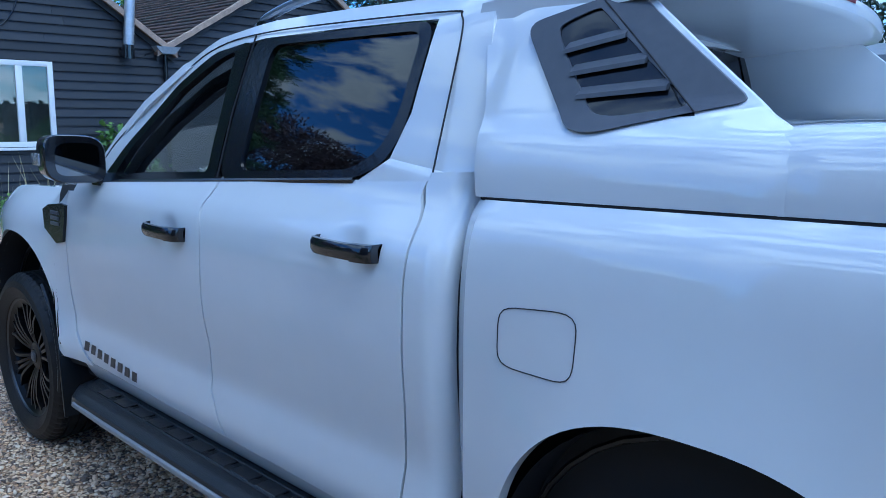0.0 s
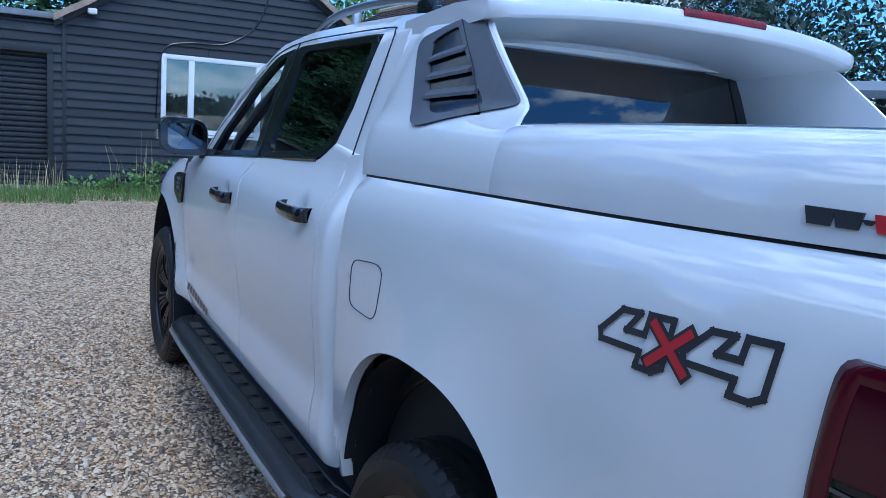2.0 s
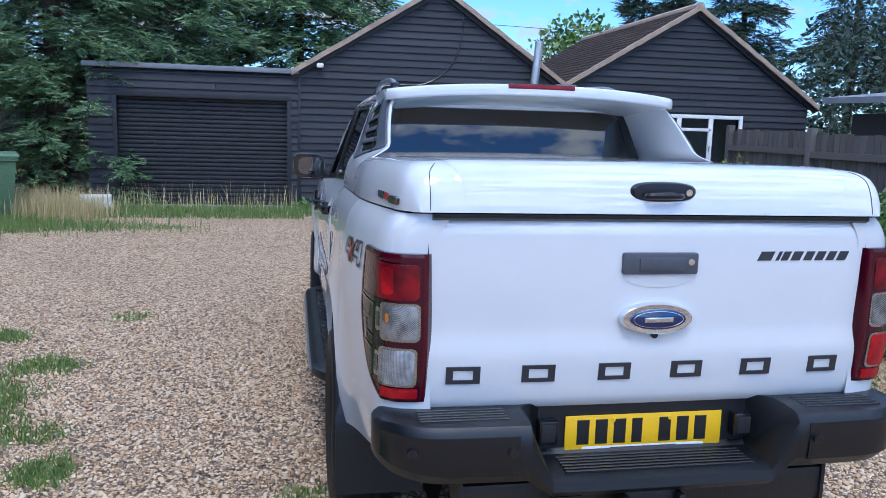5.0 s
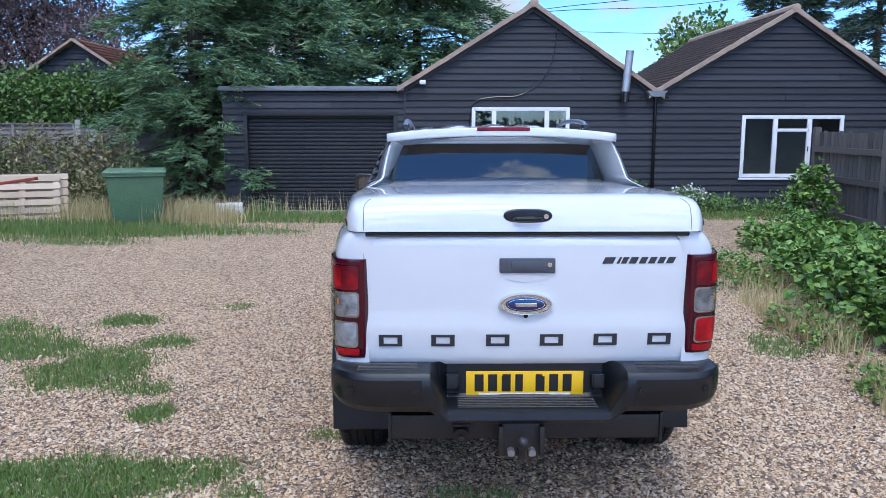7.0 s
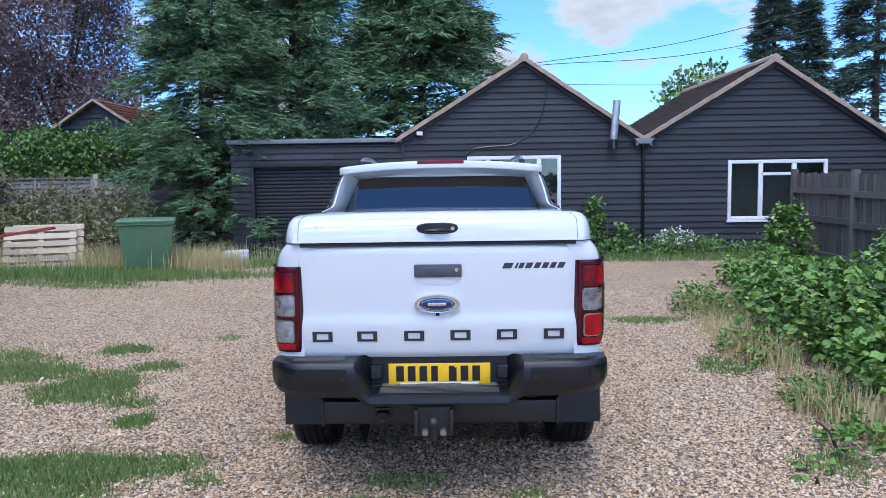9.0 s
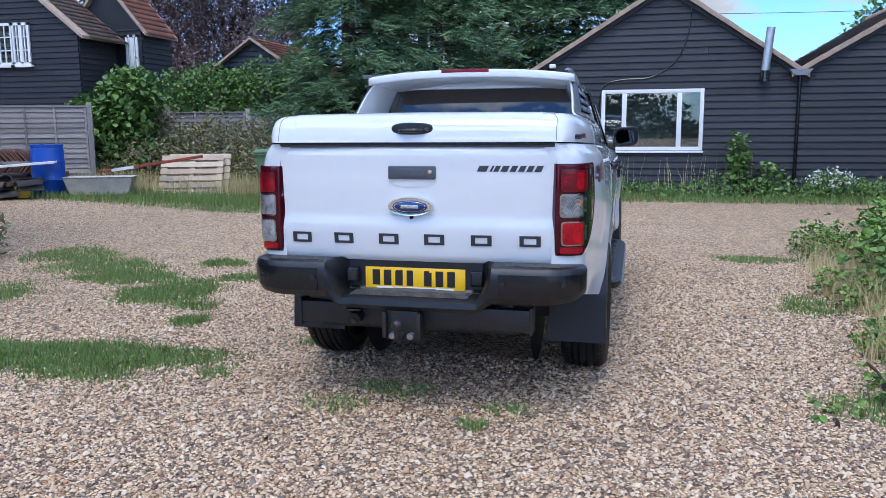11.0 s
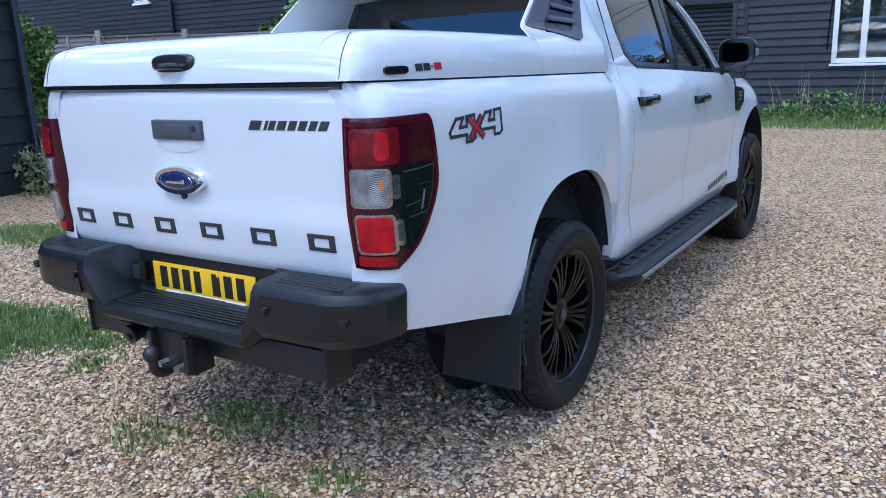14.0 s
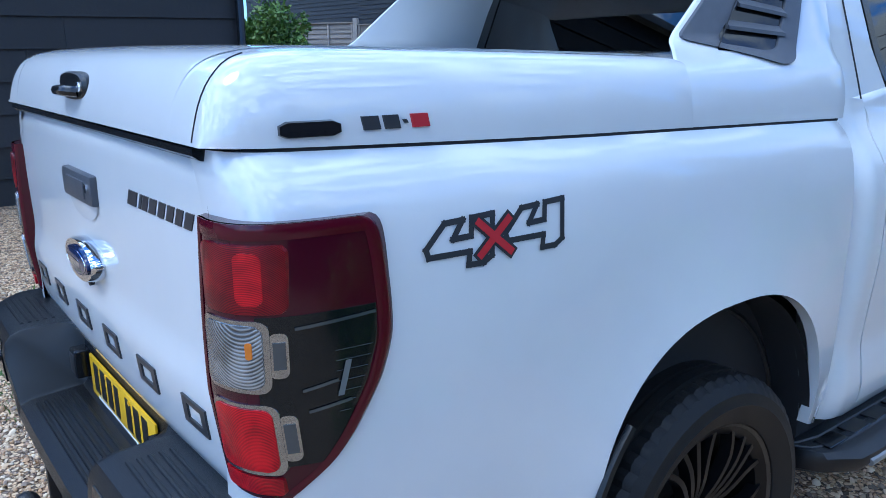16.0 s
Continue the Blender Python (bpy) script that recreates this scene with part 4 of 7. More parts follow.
for s in (-1, 1):
    def leg(u, z):
        x = curve_at(LEG_FRONT, z) + (curve_at(LEG_REAR, z) - curve_at(LEG_FRONT, z)) * u
        low = BEDTOP(x) + 0.006
        return x, s * leg_y(x, z), z if z > 1.455 else low + (1.455 - low) * (z - 1.352) / 0.103
    bm = grid_bm(leg, span(0, 1, 22), LEG_Z, flip=s > 0)
    part("hoop_leg", bm, PAINT, hoop)
    def inner_side(u, z):
        x0 = curve_at(LEG_REAR, z)
        y0 = leg_y(x0, z)
        if u < 0.3:
            return x0 + 0.004 * math.sin(u / 0.3 * math.pi), s * (y0 - 0.010 * u / 0.3), z
        f = (u - 0.3) / 0.7
        return x0 + (-0.66 - x0) * f, s * (y0 - 0.010 + (curve_at([(1.44, 0.70), (1.70, 0.585), (1.76, 0.55)], z) - y0 + 0.010) * f ** 0.8), z
    bm = grid_bm(inner_side, [0, 0.1, 0.2, 0.3, 0.45, 0.6, 0.8, 1.0], [1.455, 1.463, 1.47, 1.475, 1.48, 1.485, 1.49, 1.496, 1.503, 1.51, 1.518, 1.527, 1.54, 1.56, 1.60, 1.64, 1.70, 1.735, 1.758])
    part("hoop_inner", bm, PAINT, hoop)
    # vent panel on the leg
    def leg_pt(x, z, d=0.0):
        return x, s * (leg_y(x, z) + d), z
    outer = [(-0.337, 1.467), (-0.370, 1.478), (-0.394, 1.506), (-0.532, 1.672), (-0.526, 1.694), (-0.376, 1.733), (-0.308, 1.742), (-0.044, 1.526), (-0.125, 1.507), (-0.300, 1.466)]
    inner = [(-0.305, 1.499), (-0.325, 1.505), (-0.345, 1.525), (-0.456, 1.668), (-0.452, 1.684), (-0.378, 1.714), (-0.366, 1.708), (-0.152, 1.526), (-0.150, 1.515), (-0.270, 1.498)]
    def dense(pts):
        pts = rounded(pts, 0.022, 3)
        return [(a[0] + (b[0] - a[0]) * k / 3, a[1] + (b[1] - a[1]) * k / 3) for a, b in zip(pts, pts[1:] + pts[:1]) for k in range(3)]
    vent = part("vent_panel", ring_bm([leg_pt(x, z, 0.009) for x, z in dense(outer)], [leg_pt(x, z, 0.007) for x, z in dense(inner)], (0, -s * 0.022, 0)), GREYTRIM, hoop, "dark grey louvred vent panel")
    def tilt(u, v):
        a, b = Vector((-0.338, 1.498)).lerp(Vector((-0.142, 1.510)), u), Vector((-0.458, 1.688)).lerp(Vector((-0.366, 1.722)), u)
        p = a.lerp(b, v)
        return p.x, p.y
    part("vent_back", grid_bm(lambda u, v: leg_pt(*tilt(u, v), 0.0015), span(-0.10, 1.04, 8), span(-0.05, 1.02, 8)), SATIN, vent)
    for v in (0.23, 0.47, 0.71):
        secs = []
        for u in span(0.0, 1.0, 6):
            x, z = tilt(u, v)
            secs.append([leg_pt(x, z - 0.010, 0.0), leg_pt(x, z - 0.013, 0.011), leg_pt(x, z - 0.004, 0.013), leg_pt(x, z + 0.012, 0.001)])
        part("louvre", loft_bm(secs), GREYTRIM, vent)
    part("vent_joint", tube_bm([leg_pt(*p, 0.0105) for p in ((-0.127, 1.508), (-0.24, 1.612), (-0.374, 1.732))], 0.0016, 5), JOINT, vent)

def spoiler_section(y):
    a = abs(y) / 0.672
    drop, tip = 0.036 * a ** 2.4, 0.070 * a ** 2.5 + 0.030 * max(0.0, (a - 0.93) / 0.07) ** 2
    end = -0.158 - tip
    return [(-0.70, y, 1.786 - drop), (-0.50, y, 1.806 - drop), (-0.32 - tip, y, 1.812 - drop), (end - 0.030, y, 1.811 - drop), (end - 0.006, y, 1.808 - drop), (end, y, 1.803 - drop),
            (end + 0.004, y, 1.786 - drop), (end, y, 1.768 - drop), (end - 0.006, y, 1.763 - drop), (end - 0.03, y, 1.761 - drop), (-0.36 - tip * 0.5, y, 1.750 - drop), (-0.55, y, 1.730 - drop), (-0.72, y, 1.712 - drop)]
ys = [-0.674, -0.670, -0.660, -0.640] + span(-0.61, 0.61, 24) + [0.640, 0.660, 0.670, 0.674]
part("spoiler", loft_bm([spoiler_section(y) for y in ys]), PAINT, hoop, angle=36)
part("brake_light", loft_bm([[(spoiler_section(y)[5][0] + d, y, spoiler_section(y)[5][2] + e) for d, e in ((-0.020, 0.0095), (0.003, 0.0075), (0.0065, -0.003), (0.005, -0.013))] for y in span(-0.152, 0.152, 8)]), LENSDEEP, hoop, "red high-level brake light")

# cover furniture
handle = part("cover_handle", loft_bm([[(x + d, y0 * r, 1.441 + z0 * r) for y0, z0 in [(0.104 * (abs(math.cos(a)) ** 0.7) * (1 if math.cos(a) > 0 else -1), 0.030 * (abs(math.sin(a)) ** 0.7) * (1 if math.sin(a) > 0 else -1)) for a in span(0, math.tau, 35)[:-1]]] for x, d, r in ((1.045, 0.0, 1.0), (1.045, 0.026, 1.0), (1.045, 0.034, 0.9), (1.045, 0.036, 0.5))]), PLASTIC, cover, "black lockable lid handle")
part("handle_pull", tube_bm(smooth_line([(1.078, -0.062, 1.430), (1.098, -0.045, 1.432), (1.102, 0.02, 1.433), (1.092, 0.045, 1.432), (1.078, 0.058, 1.430)], 4), 0.011, 8), SATIN, handle)
part("handle_lock", rod_bm((1.075, 0.077, 1.441), (1.0845, 0.077, 1.441), 0.0105), CHROME, handle)
for s in (-1, 1):
    def low(x, z, d=0.0):
        f = max(0.0, min(0.70, (z - BEDTOP(x) - 0.006) / 0.153))
        return x, s * (seam_y(x) * curve_at([(0, 1.0), (0.25, 0.998), (0.50, 0.989), (0.70, 0.974)], f) + d), z
    a0, a1 = (0.892, 0.985) if s > 0 else (0.905, 0.995)
    part("side_catch", loft_bm([[low(x, 1.398 + h * 0.0135 * w, d) for h, d in ((-1, -0.004), (-0.8, 0.007), (0.8, 0.007), (1, -0.004))] for x, w in ((a0, 0.55), (a0 + 0.012, 1), (a1 - 0.012, 1), (a1, 0.55))]), GLOSS, cover, "black cover catch")
    x = 0.762 if s < 0 else 0.735
    for w, m, hh in ((0.036, DECAL, 0.0105), (0.034, DECAL, 0.0105), (0.014, DECAL, 0.003), (0.038, REDFILM, 0.0105)) if s < 0 else ((0.038, REDFILM, 0.0105), (0.014, DECAL, 0.003), (0.034, DECAL, 0.0105), (0.036, DECAL, 0.0105)):
        part("cover_badge_bar", loft_bm([[low(x + 0.004, 1.402 - hh, 0.0), low(x + 0.004, 1.402 - hh, 0.004), low(x + (0.008 if s > 0 else -0.002), 1.402 + hh, 0.004), low(x + (0.008 if s > 0 else -0.002), 1.402 + hh, 0.0)],
                                          [low(x + w - 0.004, 1.402 - hh, 0.0), low(x + w - 0.004, 1.402 - hh, 0.004), low(x + w, 1.402 + hh, 0.004), low(x + w, 1.402 + hh, 0.0)]]), m, cover, smooth=False)
        x += w

# "4x4" marks on both bed sides
FOUR = [(0.05, 0.27), (0.02, 0.44), (0.30, 0.92), (0.56, 0.95), (0.40, 0.58), (0.66, 0.60), (0.69, 0.97), (1.0, 1.0), (0.95, 0.13), (0.82, 0.0), (0.60, 0.0), (0.63, 0.28), (0.05, 0.27)]
def decal(points, width, material, name, s, x0, z0, sx, sz, proud, lean=0.0):
    bm = bmesh.new()
    for (a, b), (c, d) in zip(points, points[1:]):
        p, q = Vector((a * sx, b * sz)), Vector((c * sx, d * sz))
        n = Vector((-(q - p).y, (q - p).x)).normalized() * width / 2
        e = (q - p).normalized() * width / 2
        quad = [p - e - n, q + e - n, q + e + n, p - e + n]
        bm.faces.new([bm.verts.new(on_side(bed_y, x0 - s * v.x, z0 + v.y, s, proud)) for v in quad])
    return part(name, bm, material, mark, smooth=False)
for s in (-1, 1):
    mark = thing("drive_mark", "", "")
    mark.parent = truck
    tagged(mark, "dark outlined drive marking with a red cross")
    x0, zm = (0.792, 1.171) if s > 0 else (0.508, 1.161)
    decal(FOUR, 0.010, DECAL, "figure_line", s, x0, zm, 0.132, 0.078, 0.0030)
    decal(FOUR, 0.010, DECAL, "figure_line", s, x0 - s * 0.152, zm + 0.008, 0.132, 0.078, 0.0030)
    for w, m, d in ((0.028, DECAL, 0.0040), (0.016, REDFILM, 0.0050)):
        decal([(0, 0), (1, 1)], w * 0.8, m, "cross_bar", s, x0 - s * 0.103, zm + 0.014, 0.058, 0.052, d)
        decal([(0, 1), (1, 0)], w * 0.8, m, "cross_bar", s, x0 - s * 0.103, zm + 0.014, 0.058, 0.052, d + 0.0003)
    # slanted name strip low on the front door, as plain bars
    for k in range(8):
        xa = -2.57 + 0.058 * k
        drop = -0.004 * k
        outline = [(xa, 0.562 + drop), (xa + 0.040, 0.562 + drop), (xa + 0.050, 0.600 + drop), (xa + 0.010, 0.600 + drop)]
        bm = bmesh.new()
        bm.faces.new([bm.verts.new(on_side(door_y, a, b, s, 0.0025)) for a, b in outline])
        part("door_name_bar", bm, DECAL, truck, smooth=False)

# ---- cab ----
GLASS_Y = [(1.16, 0.845), (1.26, 0.825), (1.30, 0.815), (1.37, 0.798), (1.50, 0.758), (1.60, 0.725), (1.68, 0.697), (1.72, 0.680), (1.75, 0.662), (1.775, 0.635), (1.80, 0.58)]
def cab_y(x, z):
    rear = max(0.0, min(1.0, (x + 0.665) / 0.06))
    return curve_at(GLASS_Y, z) - 0.05 * (1 - math.sqrt(1 - rear ** 2 * 0.98)) - 0.05 * max(0, min(1, (-1.9 - x) / 0.8)) * max(0, (z - 1.2) / 0.4)
def cab_pt(x, z, s, d=0.0):
    return x, s * (cab_y(x, z) + d), z
def even(points, n):
    """n points spread along each side of a closed outline."""
    return [(a[0] + (b[0] - a[0]) * k / n, a[1] + (b[1] - a[1]) * k / n) for a, b in zip(points, points[1:] + points[:1]) for k in range(n)]
OUTER = [(-2.62, 1.205), (-1.6, BELT(-1.6) - 0.012), (-0.80, BELT(-0.80) - 0.012), (-0.612, BELT(-0.612)), (-0.620, 1.53), (-0.668, 1.775), (-0.90, 1.788), (-1.20, 1.790), (-1.58, 1.778), (-1.84, 1.735), (-2.08, 1.635), (-2.43, 1.415)]
HOLE = [(-2.48, 1.232), (-1.6, BELT(-1.6) + 0.004), (-0.985, BELT(-0.985) + 0.004), (-0.885, 1.390), (-0.846, 1.50), (-0.834, 1.724), (-0.95, 1.726), (-1.20, 1.726), (-1.57, 1.720), (-1.82, 1.692), (-2.04, 1.590), (-2.34, 1.366)]
REAR_O = [(-1.634, BELT(-1.634) + 0.006), (-0.995, BELT(-0.995) + 0.006), (-0.892, 1.385), (-0.852, 1.475), (-0.838, 1.722), (-1.616, 1.718)]
REAR_I = [(-1.535, BELT(-1.535) + 0.030), (-1.025, BELT(-1.025) + 0.030), (-0.930, 1.408), (-0.890, 1.490), (-0.876, 1.700), (-1.515, 1.697)]
FRONT_O = [(-2.47, 1.236), (-2.1, BELT(-2.1) + 0.006), (-1.654, BELT(-1.654) + 0.006), (-1.645, 1.50), (-1.634, 1.716), (-1.83, 1.688), (-2.04, 1.588), (-2.335, 1.366)]
FRONT_I = [(-2.37, 1.264), (-2.1, BELT(-2.1) + 0.032), (-1.712, BELT(-1.712) + 0.030), (-1.708, 1.50), (-1.712, 1.690), (-1.82, 1.658), (-2.02, 1.560), (-2.285, 1.362)]
for s in (-1, 1):
    part("cab_side", ring_bm([cab_pt(x, z, s) for x, z in even(OUTER, 8)], [cab_pt(x, z, s) for x, z in even(HOLE, 8)], (0, -s * 0.03, 0)), PAINT, truck, "white cab frame")
    for name, o, i, tint, r in (("rear_window", REAR_O, REAR_I, PRIVACY, 0.055), ("front_window", FRONT_O, FRONT_I, CLEARGLASS, 0.035)):
        frame_ob = part(name, ring_bm([cab_pt(x, z, s, 0.003) for x, z in even(rounded(o, r), 3)], [cab_pt(x, z, s, 0.001) for x, z in even(rounded(i, r * 0.8), 3)], (0, -s * 0.03, 0)), SATIN, truck, "black window surround" if name == "rear_window" else "black surround of an open side window")
        if name == "front_window":                      # wound down
            continue
        edge = even(rounded([(a * 0.7 + c * 0.3, b * 0.7 + d * 0.3) for (a, b), (c, d) in zip(i, o)], r), 3)
        mid = (sum(p[0] for p in edge) / len(edge), sum(p[1] for p in edge) / len(edge))
        bm = bmesh.new()
        for d, turned in ((-0.008, s > 0), (-0.012, s < 0)):
            grid_bm(lambda k, q: cab_pt(mid[0] + (edge[k % len(edge)][0] - mid[0]) * q, mid[1] + (edge[k % len(edge)][1] - mid[1]) * q, s, d), list(range(len(edge) + 1)), [1.0, 0.8, 0.6, 0.4, 0.2, 0.01], bm=bm, flip=turned)
        pane_ob = part("pane", bm, tint, frame_ob, "dark tinted glass", angle=60)
        pane_ob.visible_shadow = False
    # shut line of the doors round the windows
    part("door_gap", tube_bm([cab_pt(x, z, s, 0.0005) for x, z in smooth_line([(-0.735, BELT(-0.735)), (-0.731, 1.38), (-0.734, 1.545), (-0.742, 1.68), (-0.762, 1.728), (-0.81, 1.741), (-1.20, 1.744), (-1.58, 1.738), (-1.83, 1.706), (-2.06, 1.607), (-2.40, 1.40), (-2.54, 1.25)], 5)], 0.0024, 5), JOINT, truck)
    part("pillar_gap", tube_bm([cab_pt(x, z, s, 0.004) for x, z in ((-1.644, BELT(-1.644)), (-1.636, 1.5), (-1.625, 1.735))], 0.003, 5), JOINT, truck)
    part("belt_moulding", tube_bm([cab_pt(x, BELT(x) + 0.002, s, 0.003) for x in span(-2.47, -1.0, 14)], 0.008, 6), SATIN, truck)
    # roof rail
    rail = part("roof_rail", tube_bm(smooth_line([(-0.70, s * 0.575, 1.790), (-0.76, s * 0.580, 1.824), (-0.90, s * 0.582, 1.842), (-1.20, s * 0.580, 1.850), (-1.50, s * 0.572, 1.842), (-1.72, s * 0.560, 1.808), (-1.80, s * 0.555, 1.775)], 5), [0.020] * 3 + [0.015] * 25 + [0.014] * 3, 10), SILVER, truck, "silver roof rail")
    part("rail_foot", box_bm((-0.80, s * 0.578 - 0.020, 1.77), (-0.69, s * 0.578 + 0.020, 1.828), 0.014), SATIN, rail)
    part("rail_foot", box_bm((-1.78, s * 0.560 - 0.018, 1.74), (-1.68, s * 0.560 + 0.018, 1.795), 0.012), SATIN, rail)
    # door mirror
    mx, my, mz = -2.40, s * 0.962, 1.325 if s < 0 else 1.358
    ring = []
    for d, w, h in ((0.075, 0.55, 0.55), (0.06, 0.80, 0.80), (0.02, 0.97, 0.96), (-0.05, 1.0, 1.0), (-0.058, 0.96, 0.95)):
        ring.append([(mx - d, my + s * 0.004 + 0.108 * w * (abs(math.cos(a)) ** 0.55) * (1 if math.cos(a) > 0 else -1), mz + 0.086 * h * (abs(math.sin(a)) ** 0.55) * (1 if math.sin(a) > 0 else -1) + 0.012 * s * math.cos(a)) for a in span(0, math.tau, 40)[:-1]])
    mirror = part("door_mirror", loft_bm(ring), GLOSS, truck, "black door mirror")
    part("mirror_glass", loft_bm([[(mx + 0.0595 + d + (0.012 + 0.0115 * (abs(math.cos(a)) ** 0.5) * (1 if math.cos(a) > 0 else -1) if s > 0 else 0.0), my + 0.077 * (abs(math.cos(a)) ** 0.5) * (1 if math.cos(a) > 0 else -1), mz + 0.058 * (abs(math.sin(a)) ** 0.5) * (1 if math.sin(a) > 0 else -1)) for a in span(0, math.tau, 40)[:-1]] for d in (-0.004, 0.0)]), MIRROR, mirror, "mirror glass")
    part("mirror_arm", loft_bm([[(mx - 0.02, s * 0.80, 1.215), (mx + 0.045, s * 0.80, 1.215), (mx + 0.045, s * 0.80, 1.27), (mx - 0.02, s * 0.80, 1.27)], [(mx - 0.03, s * 0.88, 1.225), (mx + 0.03, s * 0.88, 1.225), (mx + 0.03, s * 0.88, 1.27), (mx - 0.03, s * 0.88, 1.27)]]), SATIN, mirror)
    part("side_repeater", box_bm((mx - 0.055, min(s * 1.062, s * 1.078), mz - 0.022), (mx + 0.012, max(s * 1.062, s * 1.078), mz + 0.022), 0.006), LENSCLEAR, mirror, "clear side repeater")

    side("cab_filler", lambda x, z: curve_at(GLASS_Y, z) - 0.034 - 0.01 * max(0, (x + 0.63) / 0.11), lambda v: -0.64, lambda v: -0.52, lambda x: 1.28, lambda x: 1.735, span(0, 1, 4), span(0, 1, 12), s, skirt=0)

# roof skin
def roof(u, y):
    x = -1.76 + (-0.64 + 1.76) * u
    zc = curve_at([(-1.76, 1.782), (-1.6, 1.806), (-1.35, 1.819), (-1.0, 1.822), (-0.64, 1.812)], x)
    return x, y, zc - 0.040 * (abs(y) / 0.60) ** 3 + 0.008 * math.cos(y * 26) * (1 if abs(y) < 0.48 else 0)
part("roof", grid_bm(roof, span(0, 1, 14), span(-0.61, 0.61, 40), (0, 0, -0.03)), PAINT, truck, angle=60)
part("head_lining", box_bm((-1.70, -0.56, 1.725), (-0.72, 0.56, 1.73)), INTERIOR, truck)
# rear wall of the cab with its window
bm = ring_bm([(-0.650, y, z) for y, z in even([(-0.80, 0.55), (0.80, 0.55), (0.79, 1.30), (0.61, 1.765), (-0.61, 1.765), (-0.79, 1.30)], 6)],
             [(-0.655, y, z) for y, z in even([(-0.55, 1.26), (0.55, 1.26), (0.66, 1.33), (0.560, 1.700), (-0.560, 1.700), (-0.66, 1.33)], 6)], (-0.03, 0, 0))
part("cab_back", bm, PAINT, truck)
part("window_strip", box_bm((-0.66, -0.57, 1.708), (-0.585, 0.57, 1.738), 0.010), PAINT, hoop)
def rear_glass(u, v, d=0.0):
    return -0.588 - 0.045 * v + d, (u - 0.5) * 2 * (0.705 - 0.115 * v), 1.40 + 0.315 * v
bm = grid_bm(lambda u, v: rear_glass(u, v), span(0, 1, 6), span(0, 1, 4))
grid_bm(lambda u, v: rear_glass(u, v, -0.005), span(0, 1, 6), span(0, 1, 4), bm=bm, flip=True)
rear_pane = part("rear_pane", bm, PRIVACY, truck, "dark tinted rear window")
rear_pane.visible_shadow = False
for s in (-1, 1):
    part("window_border", grid_bm(lambda u, v: rear_glass(0.5 + s * (0.5 - 0.035 * u), v, 0.004), span(0, 1, 2), span(0, 1, 4), (-0.003, 0, 0)), GLOSS, rear_pane)
# windscreen and bonnet
def screen(u, v, d=0.0):
    y = (u - 0.5) * 2 * (0.70 - 0.14 * v)
    return curve_at([(0, -2.66), (0.36, -2.42), (0.6, -2.22), (0.82, -1.98), (1, -1.72)], v) - 0.08 * (1 - (y / 0.7) ** 2) + d, y, 1.18 + 0.60 * v
bm = grid_bm(lambda u, v: screen(u, v), span(0, 1, 12), span(0, 1, 6), flip=True)
grid_bm(lambda u, v: screen(u, v, 0.005), span(0, 1, 12), span(0, 1, 6), bm=bm)
wind = part("windscreen", bm, CLEARGLASS, truck, "clear windscreen")
wind.visible_shadow = False
for s in (-1, 1):
    part("screen_pillar", loft_bm([[(x, s * (y - 0.045), z - 0.004), (x - 0.02, s * (y + 0.000), z - 0.012), (x + 0.03, s * (y + 0.012), z - 0.03), (x + 0.03, s * (y - 0.03), z - 0.03)] for x, y, z in ((-2.66, 0.79, 1.22), (-2.44, 0.765, 1.415), (-2.24, 0.742, 1.545), (-2.02, 0.700, 1.668), (-1.74, 0.632, 1.772))]), PAINT, truck)
    part("pillar_trim", loft_bm([[(x + 0.03, s * (y - 0.03), z - 0.05), (x + 0.08, s * (y - 0.02), z - 0.09), (x + 0.09, s * (y - 0.05), z - 0.09)] for x, y, z in ((-2.64, 0.78, 1.20), (-2.40, 0.75, 1.405), (-2.20, 0.72, 1.535), (-1.98, 0.68, 1.655), (-1.74, 0.61, 1.755))]), SATIN, truck)
def bonnet(u, v):
    x = -3.99 + (-2.50 + 3.99) * v
    edge = 0.835 - 0.16 * max(0.0, min(1.0, (-2.6 - x) / 1.35)) ** 3
    y = (u - 0.5) * 2 * edge
    z = curve_at([(-3.99, 0.98), (-3.93, 1.04), (-3.75, 1.095), (-3.4, 1.14), (-3.0, 1.17), (-2.5, 1.195)], x)
    return x, y, z + 0.025 * (1 - (y / edge) ** 2) - 0.02 * (abs(y) / edge) ** 6
part("bonnet", grid_bm(bonnet, span(0, 1, 24), span(0, 1, 20), (0, 0, -0.03)), PAINT, truck)
def nose(u, v):
    y = (u - 0.5) * 2 * 0.74
    return -4.02 + 0.16 * (abs(y) / 0.74) ** 3 + 0.04 * v, y, 0.40 + 0.62 * v
part("front_bumper", grid_bm(nose, span(0, 1, 14), span(0, 1, 8), (0.05, 0, 0)), PAINT, truck)
for s in (-1, 1):
    part("head_light", loft_bm([[(-3.97, s * 0.55, 0.88), (-3.97, s * 0.55, 1.00), (-3.9, s * 0.55, 1.03)], [(-3.86, s * 0.735, 0.90), (-3.80, s * 0.74, 1.06), (-3.78, s * 0.72, 1.08)]]), LENSCLEAR, truck)
